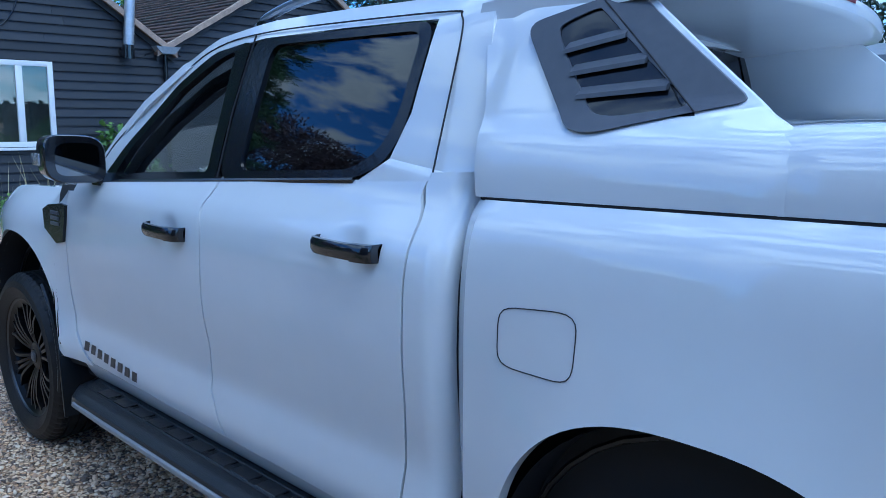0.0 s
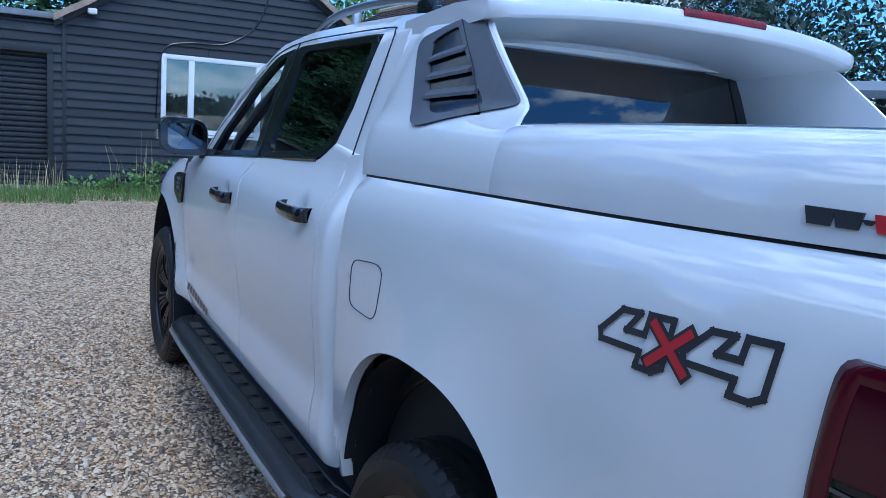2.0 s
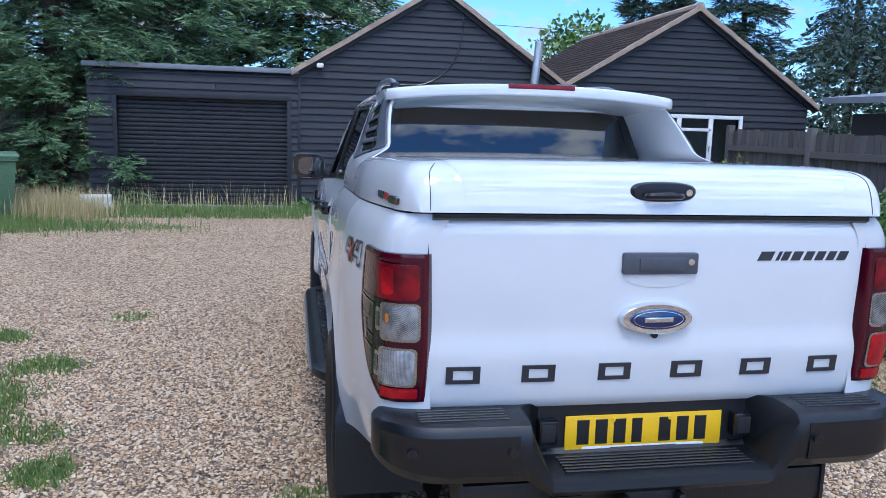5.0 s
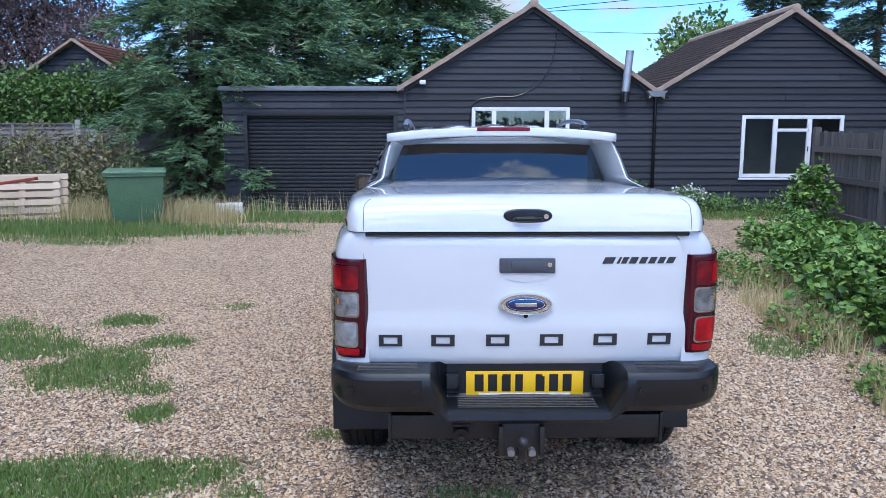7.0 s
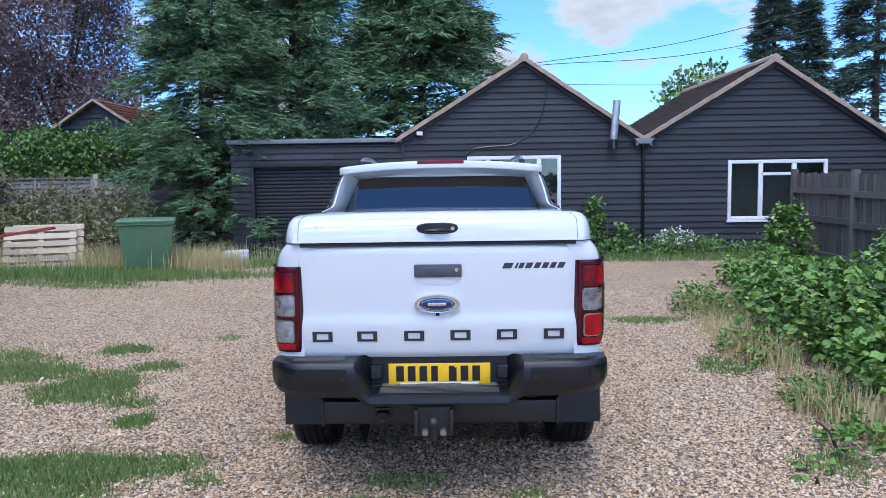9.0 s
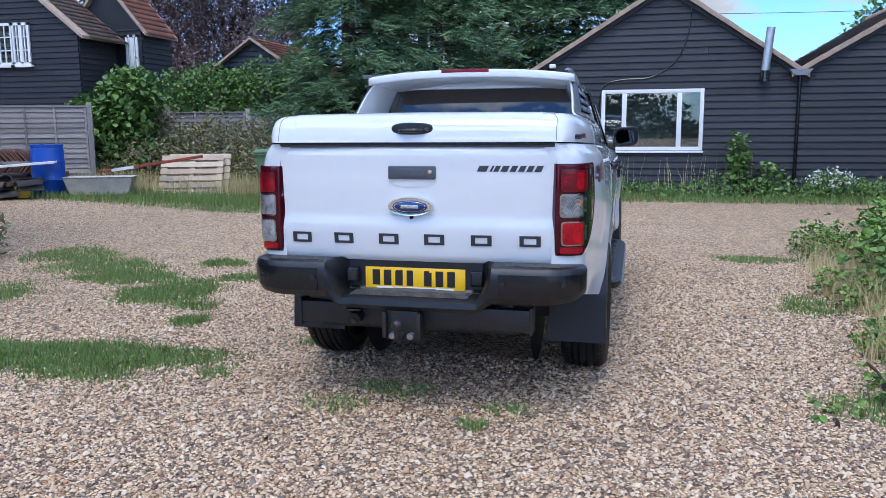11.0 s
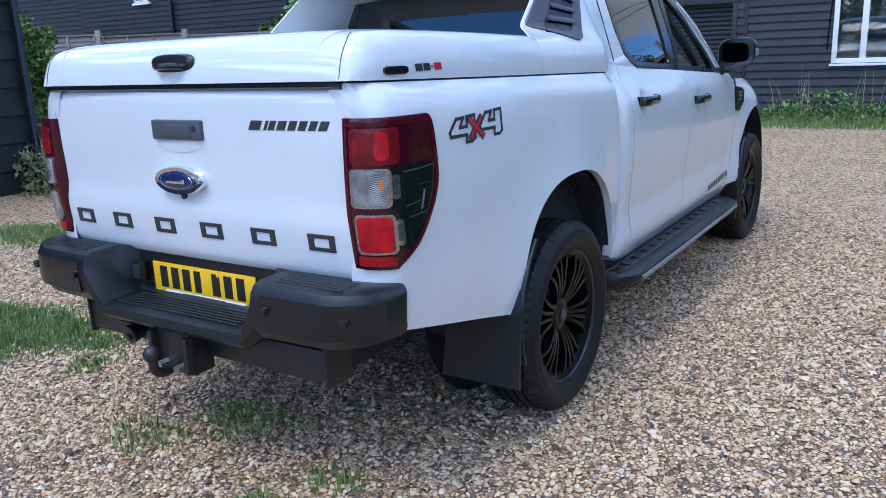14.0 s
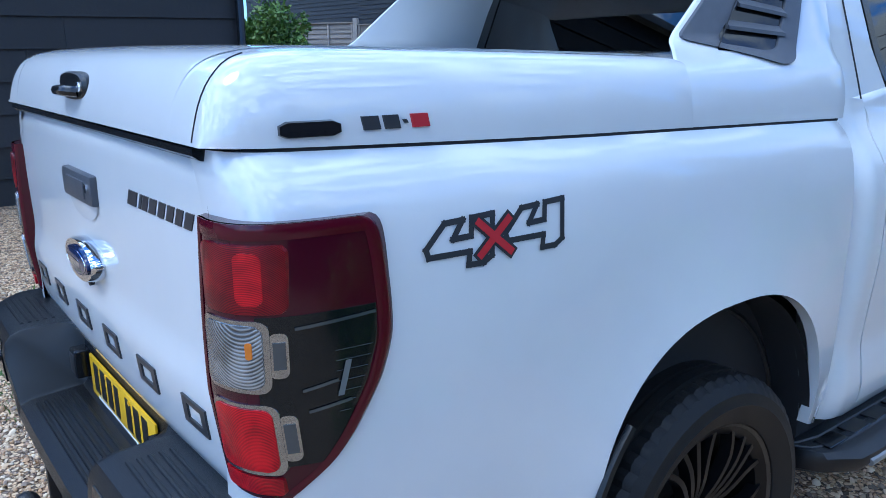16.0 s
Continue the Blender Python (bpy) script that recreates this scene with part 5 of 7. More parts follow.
# cabin
cabin = part("dashboard", loft_bm([[(-2.50, y, 0.85), (-2.58, y, 1.20), (-2.30, y, 1.245), (-2.04, y, 1.225), (-1.95, y, 1.10), (-2.05, y, 0.85)] for y in (-0.76, -0.4, 0, 0.4, 0.76)]), DASH, truck, "grey dashboard")
for y in (-0.62, -0.12, 0.12, 0.62):
    for k in range(4):
        part("air_vent", box_bm((-2.085 + 0.018 * k, y - 0.05, 1.215), (-2.078 + 0.018 * k, y + 0.05, 1.232)), SATIN, cabin)
part("steering_wheel", tube_bm([(-1.83 + 0.07 * math.sin(a), 0.36 + 0.19 * math.cos(a), 1.17 + 0.175 * math.sin(a)) for a in span(0, math.tau, 28)[:-1]], 0.016, 8, closed=True), SATIN, truck, "black steering wheel")
part("wheel_boss", box_bm((-1.90, 0.29, 1.12), (-1.82, 0.43, 1.21), 0.03), SATIN, truck)
part("mirror_inside", box_bm((-2.02, -0.11, 1.555), (-1.985, 0.11, 1.625), 0.015), SATIN, truck)
def seat(x, y, w):
    base = part("seat", box_bm((x - 0.25, y - w / 2, 0.72), (x + 0.25, y + w / 2, 0.92), 0.06), INTERIOR, truck, "dark cloth seat")
    part("seat_back", box_bm((0, -w / 2, 0), (0.13, w / 2, 0.60), 0.05, m=Matrix.Translation((x + 0.16, y, 0.86)) @ Matrix.Rotation(radians(16), 4, "Y")), INTERIOR, base)
    part("head_rest", box_bm((x + 0.33, y - 0.13, 1.47), (x + 0.43, y + 0.13, 1.63), 0.04), INTERIOR, base)
for x, y, w in ((-1.65, -0.37, 0.52), (-1.65, 0.37, 0.52), (-1.20, -0.42, 0.5), (-1.20, 0.42, 0.5)):
    seat(x, y, w)
part("cabin_floor", box_bm((-2.5, -0.78, 0.52), (-0.68, 0.78, 0.60)), INTERIOR, truck)
part("door_card", box_bm((-2.4, -0.79, 0.6), (-0.72, -0.75, 1.20)), INTERIOR, truck)
part("door_card", box_bm((-2.4, 0.75, 0.6), (-0.72, 0.79, 1.20)), INTERIOR, truck)

# ---- the place ----
def rise(x, y):
    """Height of the ground: level round the truck, rising gently to the buildings."""
    a, b = max(0.0, -x - 4.0), max(0.0, -y - 4.0)
    return min(0.9, 0.018 * a * a / (a + 1.0) + 0.040 * b * b / (b + 1.0))


def rises(xy):
    a, b = np.maximum(0, -xy[:, 0] - 4.0), np.maximum(0, -xy[:, 1] - 4.0)
    return np.minimum(0.9, 0.018 * a * a / (a + 1.0) + 0.040 * b * b / (b + 1.0))


rng = np.random.default_rng(7)


def mesh_np(name, verts, faces, material, parent=None, label="", smooth=False):
    """Links a mesh from arrays of corners and of faces with the same number of corners each."""
    me = bpy.data.meshes.new(name)
    n, k = faces.shape
    me.vertices.add(len(verts))
    me.vertices.foreach_set("co", verts.astype(np.float32).ravel())
    me.loops.add(n * k)
    me.loops.foreach_set("vertex_index", faces.astype(np.int32).ravel())
    me.polygons.add(n)
    me.polygons.foreach_set("loop_start", np.arange(0, n * k, k, dtype=np.int32))
    if smooth:
        me.polygons.foreach_set("use_smooth", np.ones(n, dtype=bool))
    me.update(calc_edges=True)
    me.materials.append(material)
    ob = new(name, me)
    ob.parent = parent
    return tagged(ob, label)


def unit(v):
    return v / np.maximum(1e-9, np.linalg.norm(v, axis=-1, keepdims=True))


def leaf_arrays(pos, way, size, width=0.5, fold=0.15):
    """Pointed leaves, two bent halves each, from their foot, their way and their length."""
    n = len(pos)
    way = unit(way)
    across = unit(np.cross(way, rng.normal(size=(n, 3))))
    up = np.cross(across, way)
    size = np.broadcast_to(np.asarray(size, float), (n,))[:, None]
    mid = pos + way * size * 0.45 - up * size * fold * 0.3
    tip = pos + way * size - up * size * fold
    left, right = mid + across * size * width * 0.5 + up * size * fold * 0.5, mid - across * size * width * 0.5 + up * size * fold * 0.5
    verts = np.stack([pos, right, tip, left], 1).reshape(-1, 3)
    base = np.arange(n)[:, None] * 4
    return verts, base + np.array([[0, 1, 2, 3]])


def broad_arrays(pos, way, size, width=0.7, fold=0.15):
    """Broad leaves with a bent midrib and full, rounded halves."""
    n = len(pos)
    way = unit(way)
    flat = np.array([0, 0, 1.0]) + rng.normal(size=(n, 3)) * 0.45
    across = unit(np.cross(way, flat))
    up = np.cross(across, way)
    up *= np.where(up[:, 2:] < 0, -1, 1)
    size = np.broadcast_to(np.asarray(size, float), (n,))[:, None]
    rows = [pos]
    for f, w in ((0.25, 0.40), (0.62, 0.46)):
        rows.append(pos + way * size * f + across * size * width * w + up * size * fold * 0.6)
    rows.append(pos + way * size - up * size * fold)
    for f, w in ((0.62, 0.46), (0.25, 0.40)):
        rows.append(pos + way * size * f - across * size * width * w + up * size * fold * 0.6)
    verts = np.stack(rows, 1).reshape(-1, 3)
    base = np.arange(n)[:, None] * 6
    return verts, np.concatenate([base + [[0, 1, 2, 3]], base + [[0, 3, 4, 5]]])


def leaves(name, pos, way, size, material, parent=None, width=0.5, fold=0.15, label="", broad=False):
    verts, faces = (broad_arrays if broad else leaf_arrays)(pos, way, size, width, fold)
    return mesh_np(name, verts, faces, material, parent, label)


def foliage(name, colors, rough=0.55):
    return islands(mat(name, colors[0], rough), colors)


GREEN = foliage("green leaves", [(0.053, 0.109, 0.020), (0.096, 0.187, 0.034), (0.149, 0.258, 0.047), (0.079, 0.149, 0.040), (0.210, 0.312, 0.066)])
BRAMBLE = foliage("bramble leaves", [(0.045, 0.105, 0.020), (0.110, 0.215, 0.032), (0.170, 0.300, 0.045), (0.085, 0.170, 0.036), (0.285, 0.385, 0.075)])
FIR = foliage("conifer needles", [(0.055, 0.115, 0.066), (0.090, 0.180, 0.088), (0.130, 0.235, 0.098), (0.215, 0.315, 0.120), (0.070, 0.138, 0.088)])
FIRFAR = foliage("far conifer needles", [(0.026, 0.054, 0.039), (0.042, 0.078, 0.053), (0.058, 0.102, 0.061)])
COPPER = foliage("copper beech leaves", [(0.105, 0.068, 0.074), (0.155, 0.100, 0.104), (0.20, 0.135, 0.128), (0.125, 0.098, 0.095)])
SCRUB = foliage("dry scrub", [(0.101, 0.138, 0.040), (0.185, 0.186, 0.073), (0.269, 0.203, 0.106), (0.118, 0.162, 0.053), (0.336, 0.259, 0.145)])
STRAW = foliage("dry grass", [(0.585, 0.468, 0.243), (0.455, 0.374, 0.172), (0.683, 0.562, 0.315), (0.260, 0.281, 0.086)])
TURF = foliage("short grass", [(0.085, 0.160, 0.030), (0.125, 0.215, 0.040), (0.16, 0.25, 0.055), (0.22, 0.25, 0.095), (0.075, 0.14, 0.028)])
BLOSSOM = foliage("white flowers", [(0.75, 0.76, 0.70), (0.65, 0.66, 0.60)])
BARK = mat("bark", (0.085, 0.065, 0.050), 0.9, vary=0.5, scale=9, bump=0.6, bscale=40)

# gravel sheet
def gravel_material():
    m = bpy.data.materials.new("gravel")
    m.use_nodes = True
    t, p = m.node_tree, m.node_tree.nodes["Principled BSDF"]
    tc = t.nodes.new("ShaderNodeTexCoord")
    p.inputs["Roughness"].default_value = 0.85
    stones = t.nodes.new("ShaderNodeTexVoronoi")
    stones.inputs["Scale"].default_value = 52
    split = t.nodes.new("ShaderNodeSeparateColor")
    ramp = t.nodes.new("ShaderNodeValToRGB")
    cols = STONES
    while len(ramp.color_ramp.elements) < len(cols):
        ramp.color_ramp.elements.new(0.5)
    for n, (e, c) in enumerate(zip(ramp.color_ramp.elements, cols)):
        e.position, e.color = n / len(cols), (*c, 1)
    ramp.color_ramp.interpolation = "CONSTANT"
    # cell edges darkened in the colour: crevice shade and dark ground between stones
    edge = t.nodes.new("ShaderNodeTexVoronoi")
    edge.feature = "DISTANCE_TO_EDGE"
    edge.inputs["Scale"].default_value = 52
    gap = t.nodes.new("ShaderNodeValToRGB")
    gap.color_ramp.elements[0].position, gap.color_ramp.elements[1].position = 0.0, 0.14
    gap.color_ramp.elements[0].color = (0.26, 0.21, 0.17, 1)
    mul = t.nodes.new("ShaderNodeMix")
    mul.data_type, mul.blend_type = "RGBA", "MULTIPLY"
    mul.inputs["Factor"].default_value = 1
    broad = t.nodes.new("ShaderNodeTexNoise")
    broad.inputs["Scale"].default_value, broad.inputs["Detail"].default_value = 0.55, 6
    tone = t.nodes.new("ShaderNodeValToRGB")
    tone.color_ramp.elements[0].position, tone.color_ramp.elements[1].position = 0.3, 0.7
    tone.color_ramp.elements[0].color, tone.color_ramp.elements[1].color = (1.06, 1.03, 0.98, 1), (1.18, 1.15, 1.10, 1)
    mul2 = t.nodes.new("ShaderNodeMix")
    mul2.data_type, mul2.blend_type = "RGBA", "MULTIPLY"
    mul2.inputs["Factor"].default_value = 1
    bump = t.nodes.new("ShaderNodeBump")
    bump.inputs["Strength"].default_value, bump.inputs["Distance"].default_value = 0.9, 0.012
    link = t.links.new
    for node in (stones, edge, broad):
        link(tc.outputs["Object"], node.inputs["Vector"])
    link(stones.outputs["Color"], split.inputs[0])
    link(split.outputs[0], ramp.inputs[0])
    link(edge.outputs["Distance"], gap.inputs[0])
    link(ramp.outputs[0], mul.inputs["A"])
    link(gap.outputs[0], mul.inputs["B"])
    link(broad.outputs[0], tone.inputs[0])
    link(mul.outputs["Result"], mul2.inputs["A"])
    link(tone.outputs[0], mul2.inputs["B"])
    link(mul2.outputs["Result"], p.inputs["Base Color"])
    link(gap.outputs[0], bump.inputs["Height"])
    link(bump.outputs[0], p.inputs["Normal"])
    return m


STONES = [(0.68, 0.49, 0.31), (0.38, 0.245, 0.15), (0.69, 0.54, 0.37), (0.155, 0.115, 0.085), (0.56, 0.415, 0.27), (0.51, 0.32, 0.175), (0.72, 0.585, 0.42), (0.26, 0.195, 0.145), (0.65, 0.455, 0.28), (0.62, 0.465, 0.305)]
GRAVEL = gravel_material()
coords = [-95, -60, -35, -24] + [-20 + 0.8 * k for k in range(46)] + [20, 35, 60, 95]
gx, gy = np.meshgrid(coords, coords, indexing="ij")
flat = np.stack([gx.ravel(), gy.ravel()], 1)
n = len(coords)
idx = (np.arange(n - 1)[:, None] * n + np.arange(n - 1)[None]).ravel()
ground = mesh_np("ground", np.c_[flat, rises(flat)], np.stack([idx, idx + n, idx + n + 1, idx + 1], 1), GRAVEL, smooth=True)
tagged(ground, "pale mixed gravel drive", "ground", kind="structure")

# loose stones where the camera passes near
PEBBLE_V = np.array([(1, 0, -0.1), (0.35, 0.92, 0), (-0.55, 0.8, -0.1), (-1, -0.05, 0), (-0.45, -0.9, -0.1), (0.5, -0.85, 0), (0.62, 0.15, 0.72), (-0.25, 0.52, 0.85), (-0.3, -0.5, 0.78)])
PEBBLE_F = np.array([(0, 1, 6), (1, 7, 6), (1, 2, 7), (2, 3, 7), (3, 8, 7), (3, 4, 8), (4, 5, 8), (5, 6, 8), (5, 0, 6), (6, 7, 8)])
def scatter_stones(name, x0, x1, y0, y1, per_m2, keep=None):
    n = int((x1 - x0) * (y1 - y0) * per_m2)
    xy = np.c_[rng.uniform(x0, x1, n), rng.uniform(y0, y1, n)]
    if keep is not None:
        xy = xy[keep(xy)]
    n = len(xy)
    r = np.clip(rng.lognormal(-4.83, 0.30, n), 0.005, 0.017)
    shape = np.stack([r * rng.uniform(0.85, 1.45, n), r * rng.uniform(0.6, 1.0, n), r * rng.uniform(0.6, 1.0, n)], 1)
    v = PEBBLE_V[None] * (1 + rng.uniform(-0.22, 0.22, (n, len(PEBBLE_V), 1))) * shape[:, None]
    a, tip = rng.uniform(0, math.tau, n), rng.normal(0, 0.5, n)
    ct, st = np.cos(tip)[:, None], np.sin(tip)[:, None]
    v = np.stack([v[..., 0] * ct - v[..., 2] * st, v[..., 1], v[..., 0] * st + v[..., 2] * ct], -1)
    ca, sa = np.cos(a)[:, None], np.sin(a)[:, None]
    v = np.stack([v[..., 0] * ca - v[..., 1] * sa, v[..., 0] * sa + v[..., 1] * ca, v[..., 2]], -1)
    v[..., 0] += xy[:, :1]
    v[..., 1] += xy[:, 1:]
    v[..., 2] += rises(xy)[:, None] + (shape[:, 2] * rng.uniform(0.1, 0.9, n))[:, None]
    faces = (PEBBLE_F[None] + (np.arange(n) * len(PEBBLE_V))[:, None, None]).reshape(-1, 3)
    ob = mesh_np(name, v.reshape(-1, 3), faces, PEBBLE, smooth=True)
    return tagged(ob, "loose rounded gravel stones of mixed browns", "gravel", kind="stuff")
PEBBLE = islands(mat("pebbles", (0.4, 0.35, 0.3), 0.7, bump=0.3, bscale=260), STONES, step=True)
def thinning(p):
    """Loose stones thin out away from the truck, and leave out the ground hidden beneath it."""
    dx, dy = np.maximum(0, np.maximum(-2.4 - p[:, 0], p[:, 0] - 2.9)), np.maximum(0, np.abs(p[:, 1]) - 2.4)
    chance = np.clip(1 - np.hypot(dx, dy) / 2.6, 0, 1)
    under = (np.abs(p[:, 1]) < 0.50) & (p[:, 0] > -3.2) & (p[:, 0] < 0.0)
    return (rng.uniform(0, 1, len(p)) < chance) & ~under
scatter_stones("loose_gravel", -5.6, 5.2, -5.0, 5.0, 1900, thinning)

# ---- grass ----
def blades(name, xy, height, material, lean=0.45, width=0.006, label="", category="grass"):
    n = len(xy)
    base = np.c_[xy, rises(xy) - 0.01]
    h = height * rng.uniform(0.5, 1.15, n)
    a = rng.uniform(0, math.tau, n)
    tilt = np.abs(rng.normal(0, lean, n))
    out = np.stack([np.cos(a) * np.sin(tilt), np.sin(a) * np.sin(tilt), np.cos(tilt)], 1)
    side_way = np.stack([-np.sin(a), np.cos(a), 0 * a], 1)
    side_way = side_way * np.cos(rng.uniform(0, 6.28, n))[:, None] + np.stack([np.cos(a), np.sin(a), 0 * a], 1) * 0.5
    w = (width * rng.uniform(0.6, 1.3, n))[:, None] * unit(side_way)
    mid = base + (out * 0.6 + np.array([0, 0, 0.4])) * (h * 0.55)[:, None]
    tip = base + out * h[:, None]
    verts = np.stack([base - w, base + w, mid + w * 0.7, mid - w * 0.7, tip], 1).reshape(-1, 3)
    k = np.arange(n)[:, None] * 5
    tris = np.concatenate([k + [[0, 1, 2]], k + [[0, 2, 3]], k + [[3, 2, 4]]])
    ob = mesh_np(name, verts, tris, material)
    return tagged(ob, label, category, kind="stuff")


def in_patch(cx, cy, rx, ry, n, ragged=0.35):
    a, r = rng.uniform(0, math.tau, n), np.sqrt(rng.uniform(0, 1, n))
    edge = 1 + ragged * (np.sin(3 * a + cx) * 0.5 + np.sin(5 * a + cy * 3) * 0.35 + np.sin(11 * a) * 0.25)
    r = r * np.where(rng.uniform(0, 1, n) < 0.22, rng.uniform(0.9, 1.5, n), 0.95)
    clump = np.round(rng.uniform(0, 1, n) * max(6, n // 40)) * 2.399
    drift = np.where(rng.uniform(0, 1, n) < 0.5, 0.16, 0.04)
    return np.c_[cx + rx * (r * edge * np.cos(a) + drift * np.cos(clump)), cy + ry * (r * edge * np.sin(a) + drift * np.sin(clump * 1.7))]


patches = [(0.62, -2.45, 0.34, 0.80, 9000), (0.45, -1.75, 0.16, 0.35, 900), (-1.35, -2.95, 0.50, 0.42, 4200), (-1.90, -3.75, 0.32, 0.55, 3200), (-2.85, -3.25, 0.22, 0.26, 1100),
           (-2.1, -2.65, 0.20, 0.22, 700), (-0.42, -2.2, 0.16, 0.13, 700), (-0.9, -2.4, 0.14, 0.2, 350), (-2.4, -4.4, 0.45, 0.6, 2600), (-0.95, -4.6, 0.35, 0.5, 2000), (-2.9, -5.2, 0.5, 0.5, 1800),
           (1.2, 0.33, 0.07, 0.07, 110), (1.05, -0.45, 0.12, 0.18, 170), (0.75, -0.2, 0.14, 0.22, 220), (0.95, 0.45, 0.10, 0.12, 90), (-4.2, 2.35, 0.20, 0.42, 900), (-7.5, -5.8, 0.5, 0.9, 2600), (0.70, -1.36, 0.10, 0.12, 160),
           (0.55, 2.25, 0.22, 0.20, 500), (-1.9, 2.45, 0.35, 0.22, 900), (-0.05, -1.02, 0.07, 0.12, 130), (1.7, -2.9, 0.15, 0.3, 400), (-8.6, -3.0, 0.25, 0.5, 500), (-3.4, -2.4, 0.15, 0.15, 120)]
blades("grass_patch", np.concatenate([in_patch(a, b, c, d, n) for a, b, c, d, n in [(p[0], p[1], p[2], p[3], int(p[4] * 1.5)) for p in patches]]), 0.060, TURF, 0.85, 0.005, "short green grass tufts growing through gravel")
verge = np.concatenate([np.c_[rng.uniform(-11.2, -9.9, 9000), rng.uniform(-0.9, 9.0, 9000)], np.c_[rng.uniform(-10.9, -9.6, 5000), rng.uniform(-4.8, -0.9, 5000)],
                        in_patch(-8.6, -6.4, 0.9, 2.6, 11000), in_patch(-8.0, -9.0, 0.9, 2.6, 5000)])
blades("grass_verge", verge, 0.16, TURF, 0.5, 0.006, "green grass verge along the buildings")
dry = np.concatenate([in_patch(-9.6, -4.7, 0.5, 0.75, 2000), in_patch(-9.4, -6.4, 0.45, 0.6, 800), in_patch(-9.2, -8.4, 0.8, 2.0, 1500), np.c_[rng.uniform(-11.2, -10.3, 260), rng.uniform(-4.4, -1.0, 260)]])
blades("dry_stems", np.c_[rng.uniform(-11.0, -10.6, 70), rng.uniform(-0.5, 3.2, 70)], 0.85, STRAW, 0.16, 0.004, "thin dry weed stalks against a black wall", "weeds")
blades("dry_grass", dry, 0.48, STRAW, 0.30, 0.005, "tall dry straw-coloured grass")

# ---- shrubs and trees ----
def ball_points(centers, n, shell=0.55):
    """Points in ragged clumps given as rows of x, y, z, rx, ry, rz."""
    c = np.array(centers, float)
    vol = c[:, 3] * c[:, 4] + c[:, 4] * c[:, 5] + c[:, 3] * c[:, 5]
    k = rng.choice(len(c), n, p=vol / vol.sum())
    d = unit(rng.normal(size=(n, 3)))
    lump = 1 + 0.22 * np.sin(d[:, 0] * 5 + c[k, 0] * 3) * np.sin(d[:, 1] * 6 + c[k, 1]) + 0.15 * np.sin(d[:, 2] * 9 + d[:, 0] * 7)
    r = (shell + (1 - shell) * rng.uniform(0, 1, n) ** 0.5) * lump
    pos = c[k, :3] + d * r[:, None] * c[k, 3:6]
    floor = rises(pos[:, :2]) + 0.02
    ok = pos[:, 2] > floor
    return pos[ok], d[ok]


def leafy(name, centers, n, size, material, label, category, width=0.6, droop=0.3, stems=0, kind="", shell=0.5, triple=False, broad=False):
    ob = thing(name, label, category, (0, 0, 0), kind=kind)
    pos, d = ball_points(centers, n, shell)
    way = unit(d * 0.6 + rng.normal(size=pos.shape) * 0.7 + np.array([0, 0, -droop]))
    length = size * rng.uniform(0.6, 1.3, len(pos))
    if triple:                                          # three leaflets on each stalk
        turn = unit(np.cross(way, np.array([0, 0, 1.0]) + rng.normal(size=way.shape) * 0.2))
        pos, way, length = np.concatenate([pos, pos, pos]), np.concatenate([way, way * 0.45 + turn, way * 0.45 - turn]), np.concatenate([length, length * 0.85, length * 0.85])
    tagged(leaves("leafage", pos, way, length, material, ob, width, broad=broad or triple), kind="stuff")
    for k in range(stems):
        c = centers[k % len(centers)]
        x, y = c[0] + rng.uniform(-0.5, 0.5) * c[3], c[1] + rng.uniform(-0.5, 0.5) * c[4]
        z = rise(x, y)
        top = (c[0] + rng.uniform(-0.9, 0.9) * c[3], c[1] + rng.uniform(-0.9, 0.9) * c[4], c[2] + rng.uniform(0.2, 0.9) * c[5])
        part("stem", tube_bm(smooth_line([(x, y, z - 0.05), (x * 0.6 + top[0] * 0.4, y * 0.6 + top[1] * 0.4, z + (top[2] - z) * 0.6), top], 4), [0.012] * 4 + [0.008] * 4 + [0.004], 5), BARK, ob)
    return ob


leafy("bramble_bush", [(-6.6, 4.9, 0.16, 1.2, 0.75, 0.34), (-5.2, 4.7, 0.20, 1.1, 0.85, 0.38), (-3.9, 4.3, 0.22, 1.0, 0.95, 0.42), (-2.7, 4.1, 0.30, 1.0, 0.95, 0.50), (-1.5, 4.0, 0.32, 0.95, 0.90, 0.52), (-7.5, 5.35, 0.60, 0.45, 0.30, 0.58),
                       (-0.3, 3.8, 0.28, 0.9, 0.85, 0.48), (-5.6, 5.4, 0.10, 1.3, 0.40, 0.22), (-3.0, 5.3, 0.65, 1.4, 0.5, 0.60)], 13500, 0.082, BRAMBLE, "green bramble thicket spreading over gravel beside a fence", "bramble", 0.8, -0.15, 14, shell=0.62, triple=True)
leafy("bramble_bush", [(-2.2, 2.85, 0.05, 0.55, 0.30, 0.22), (0.35, 2.55, 0.03, 0.35, 0.26, 0.16), (-0.6, 2.75, 0.05, 0.5, 0.28, 0.2), (0.75, 2.05, 0.02, 0.14, 0.12, 0.10), (-4.6, 3.1, 0.1, 0.6, 0.35, 0.3)], 1500, 0.046, BRAMBLE, "low bramble shoots creeping across gravel", "bramble", 0.8, -0.1, 6, triple=True)
blades("weeds", np.concatenate([in_patch(-2.6, 3.0, 0.9, 0.35, 1600), in_patch(-0.4, 2.8, 0.7, 0.25, 900), in_patch(-4.8, 3.4, 0.8, 0.4, 1200)]), 0.30, STRAW, 0.4, 0.004, "thin straw-coloured weeds at the bramble edge")
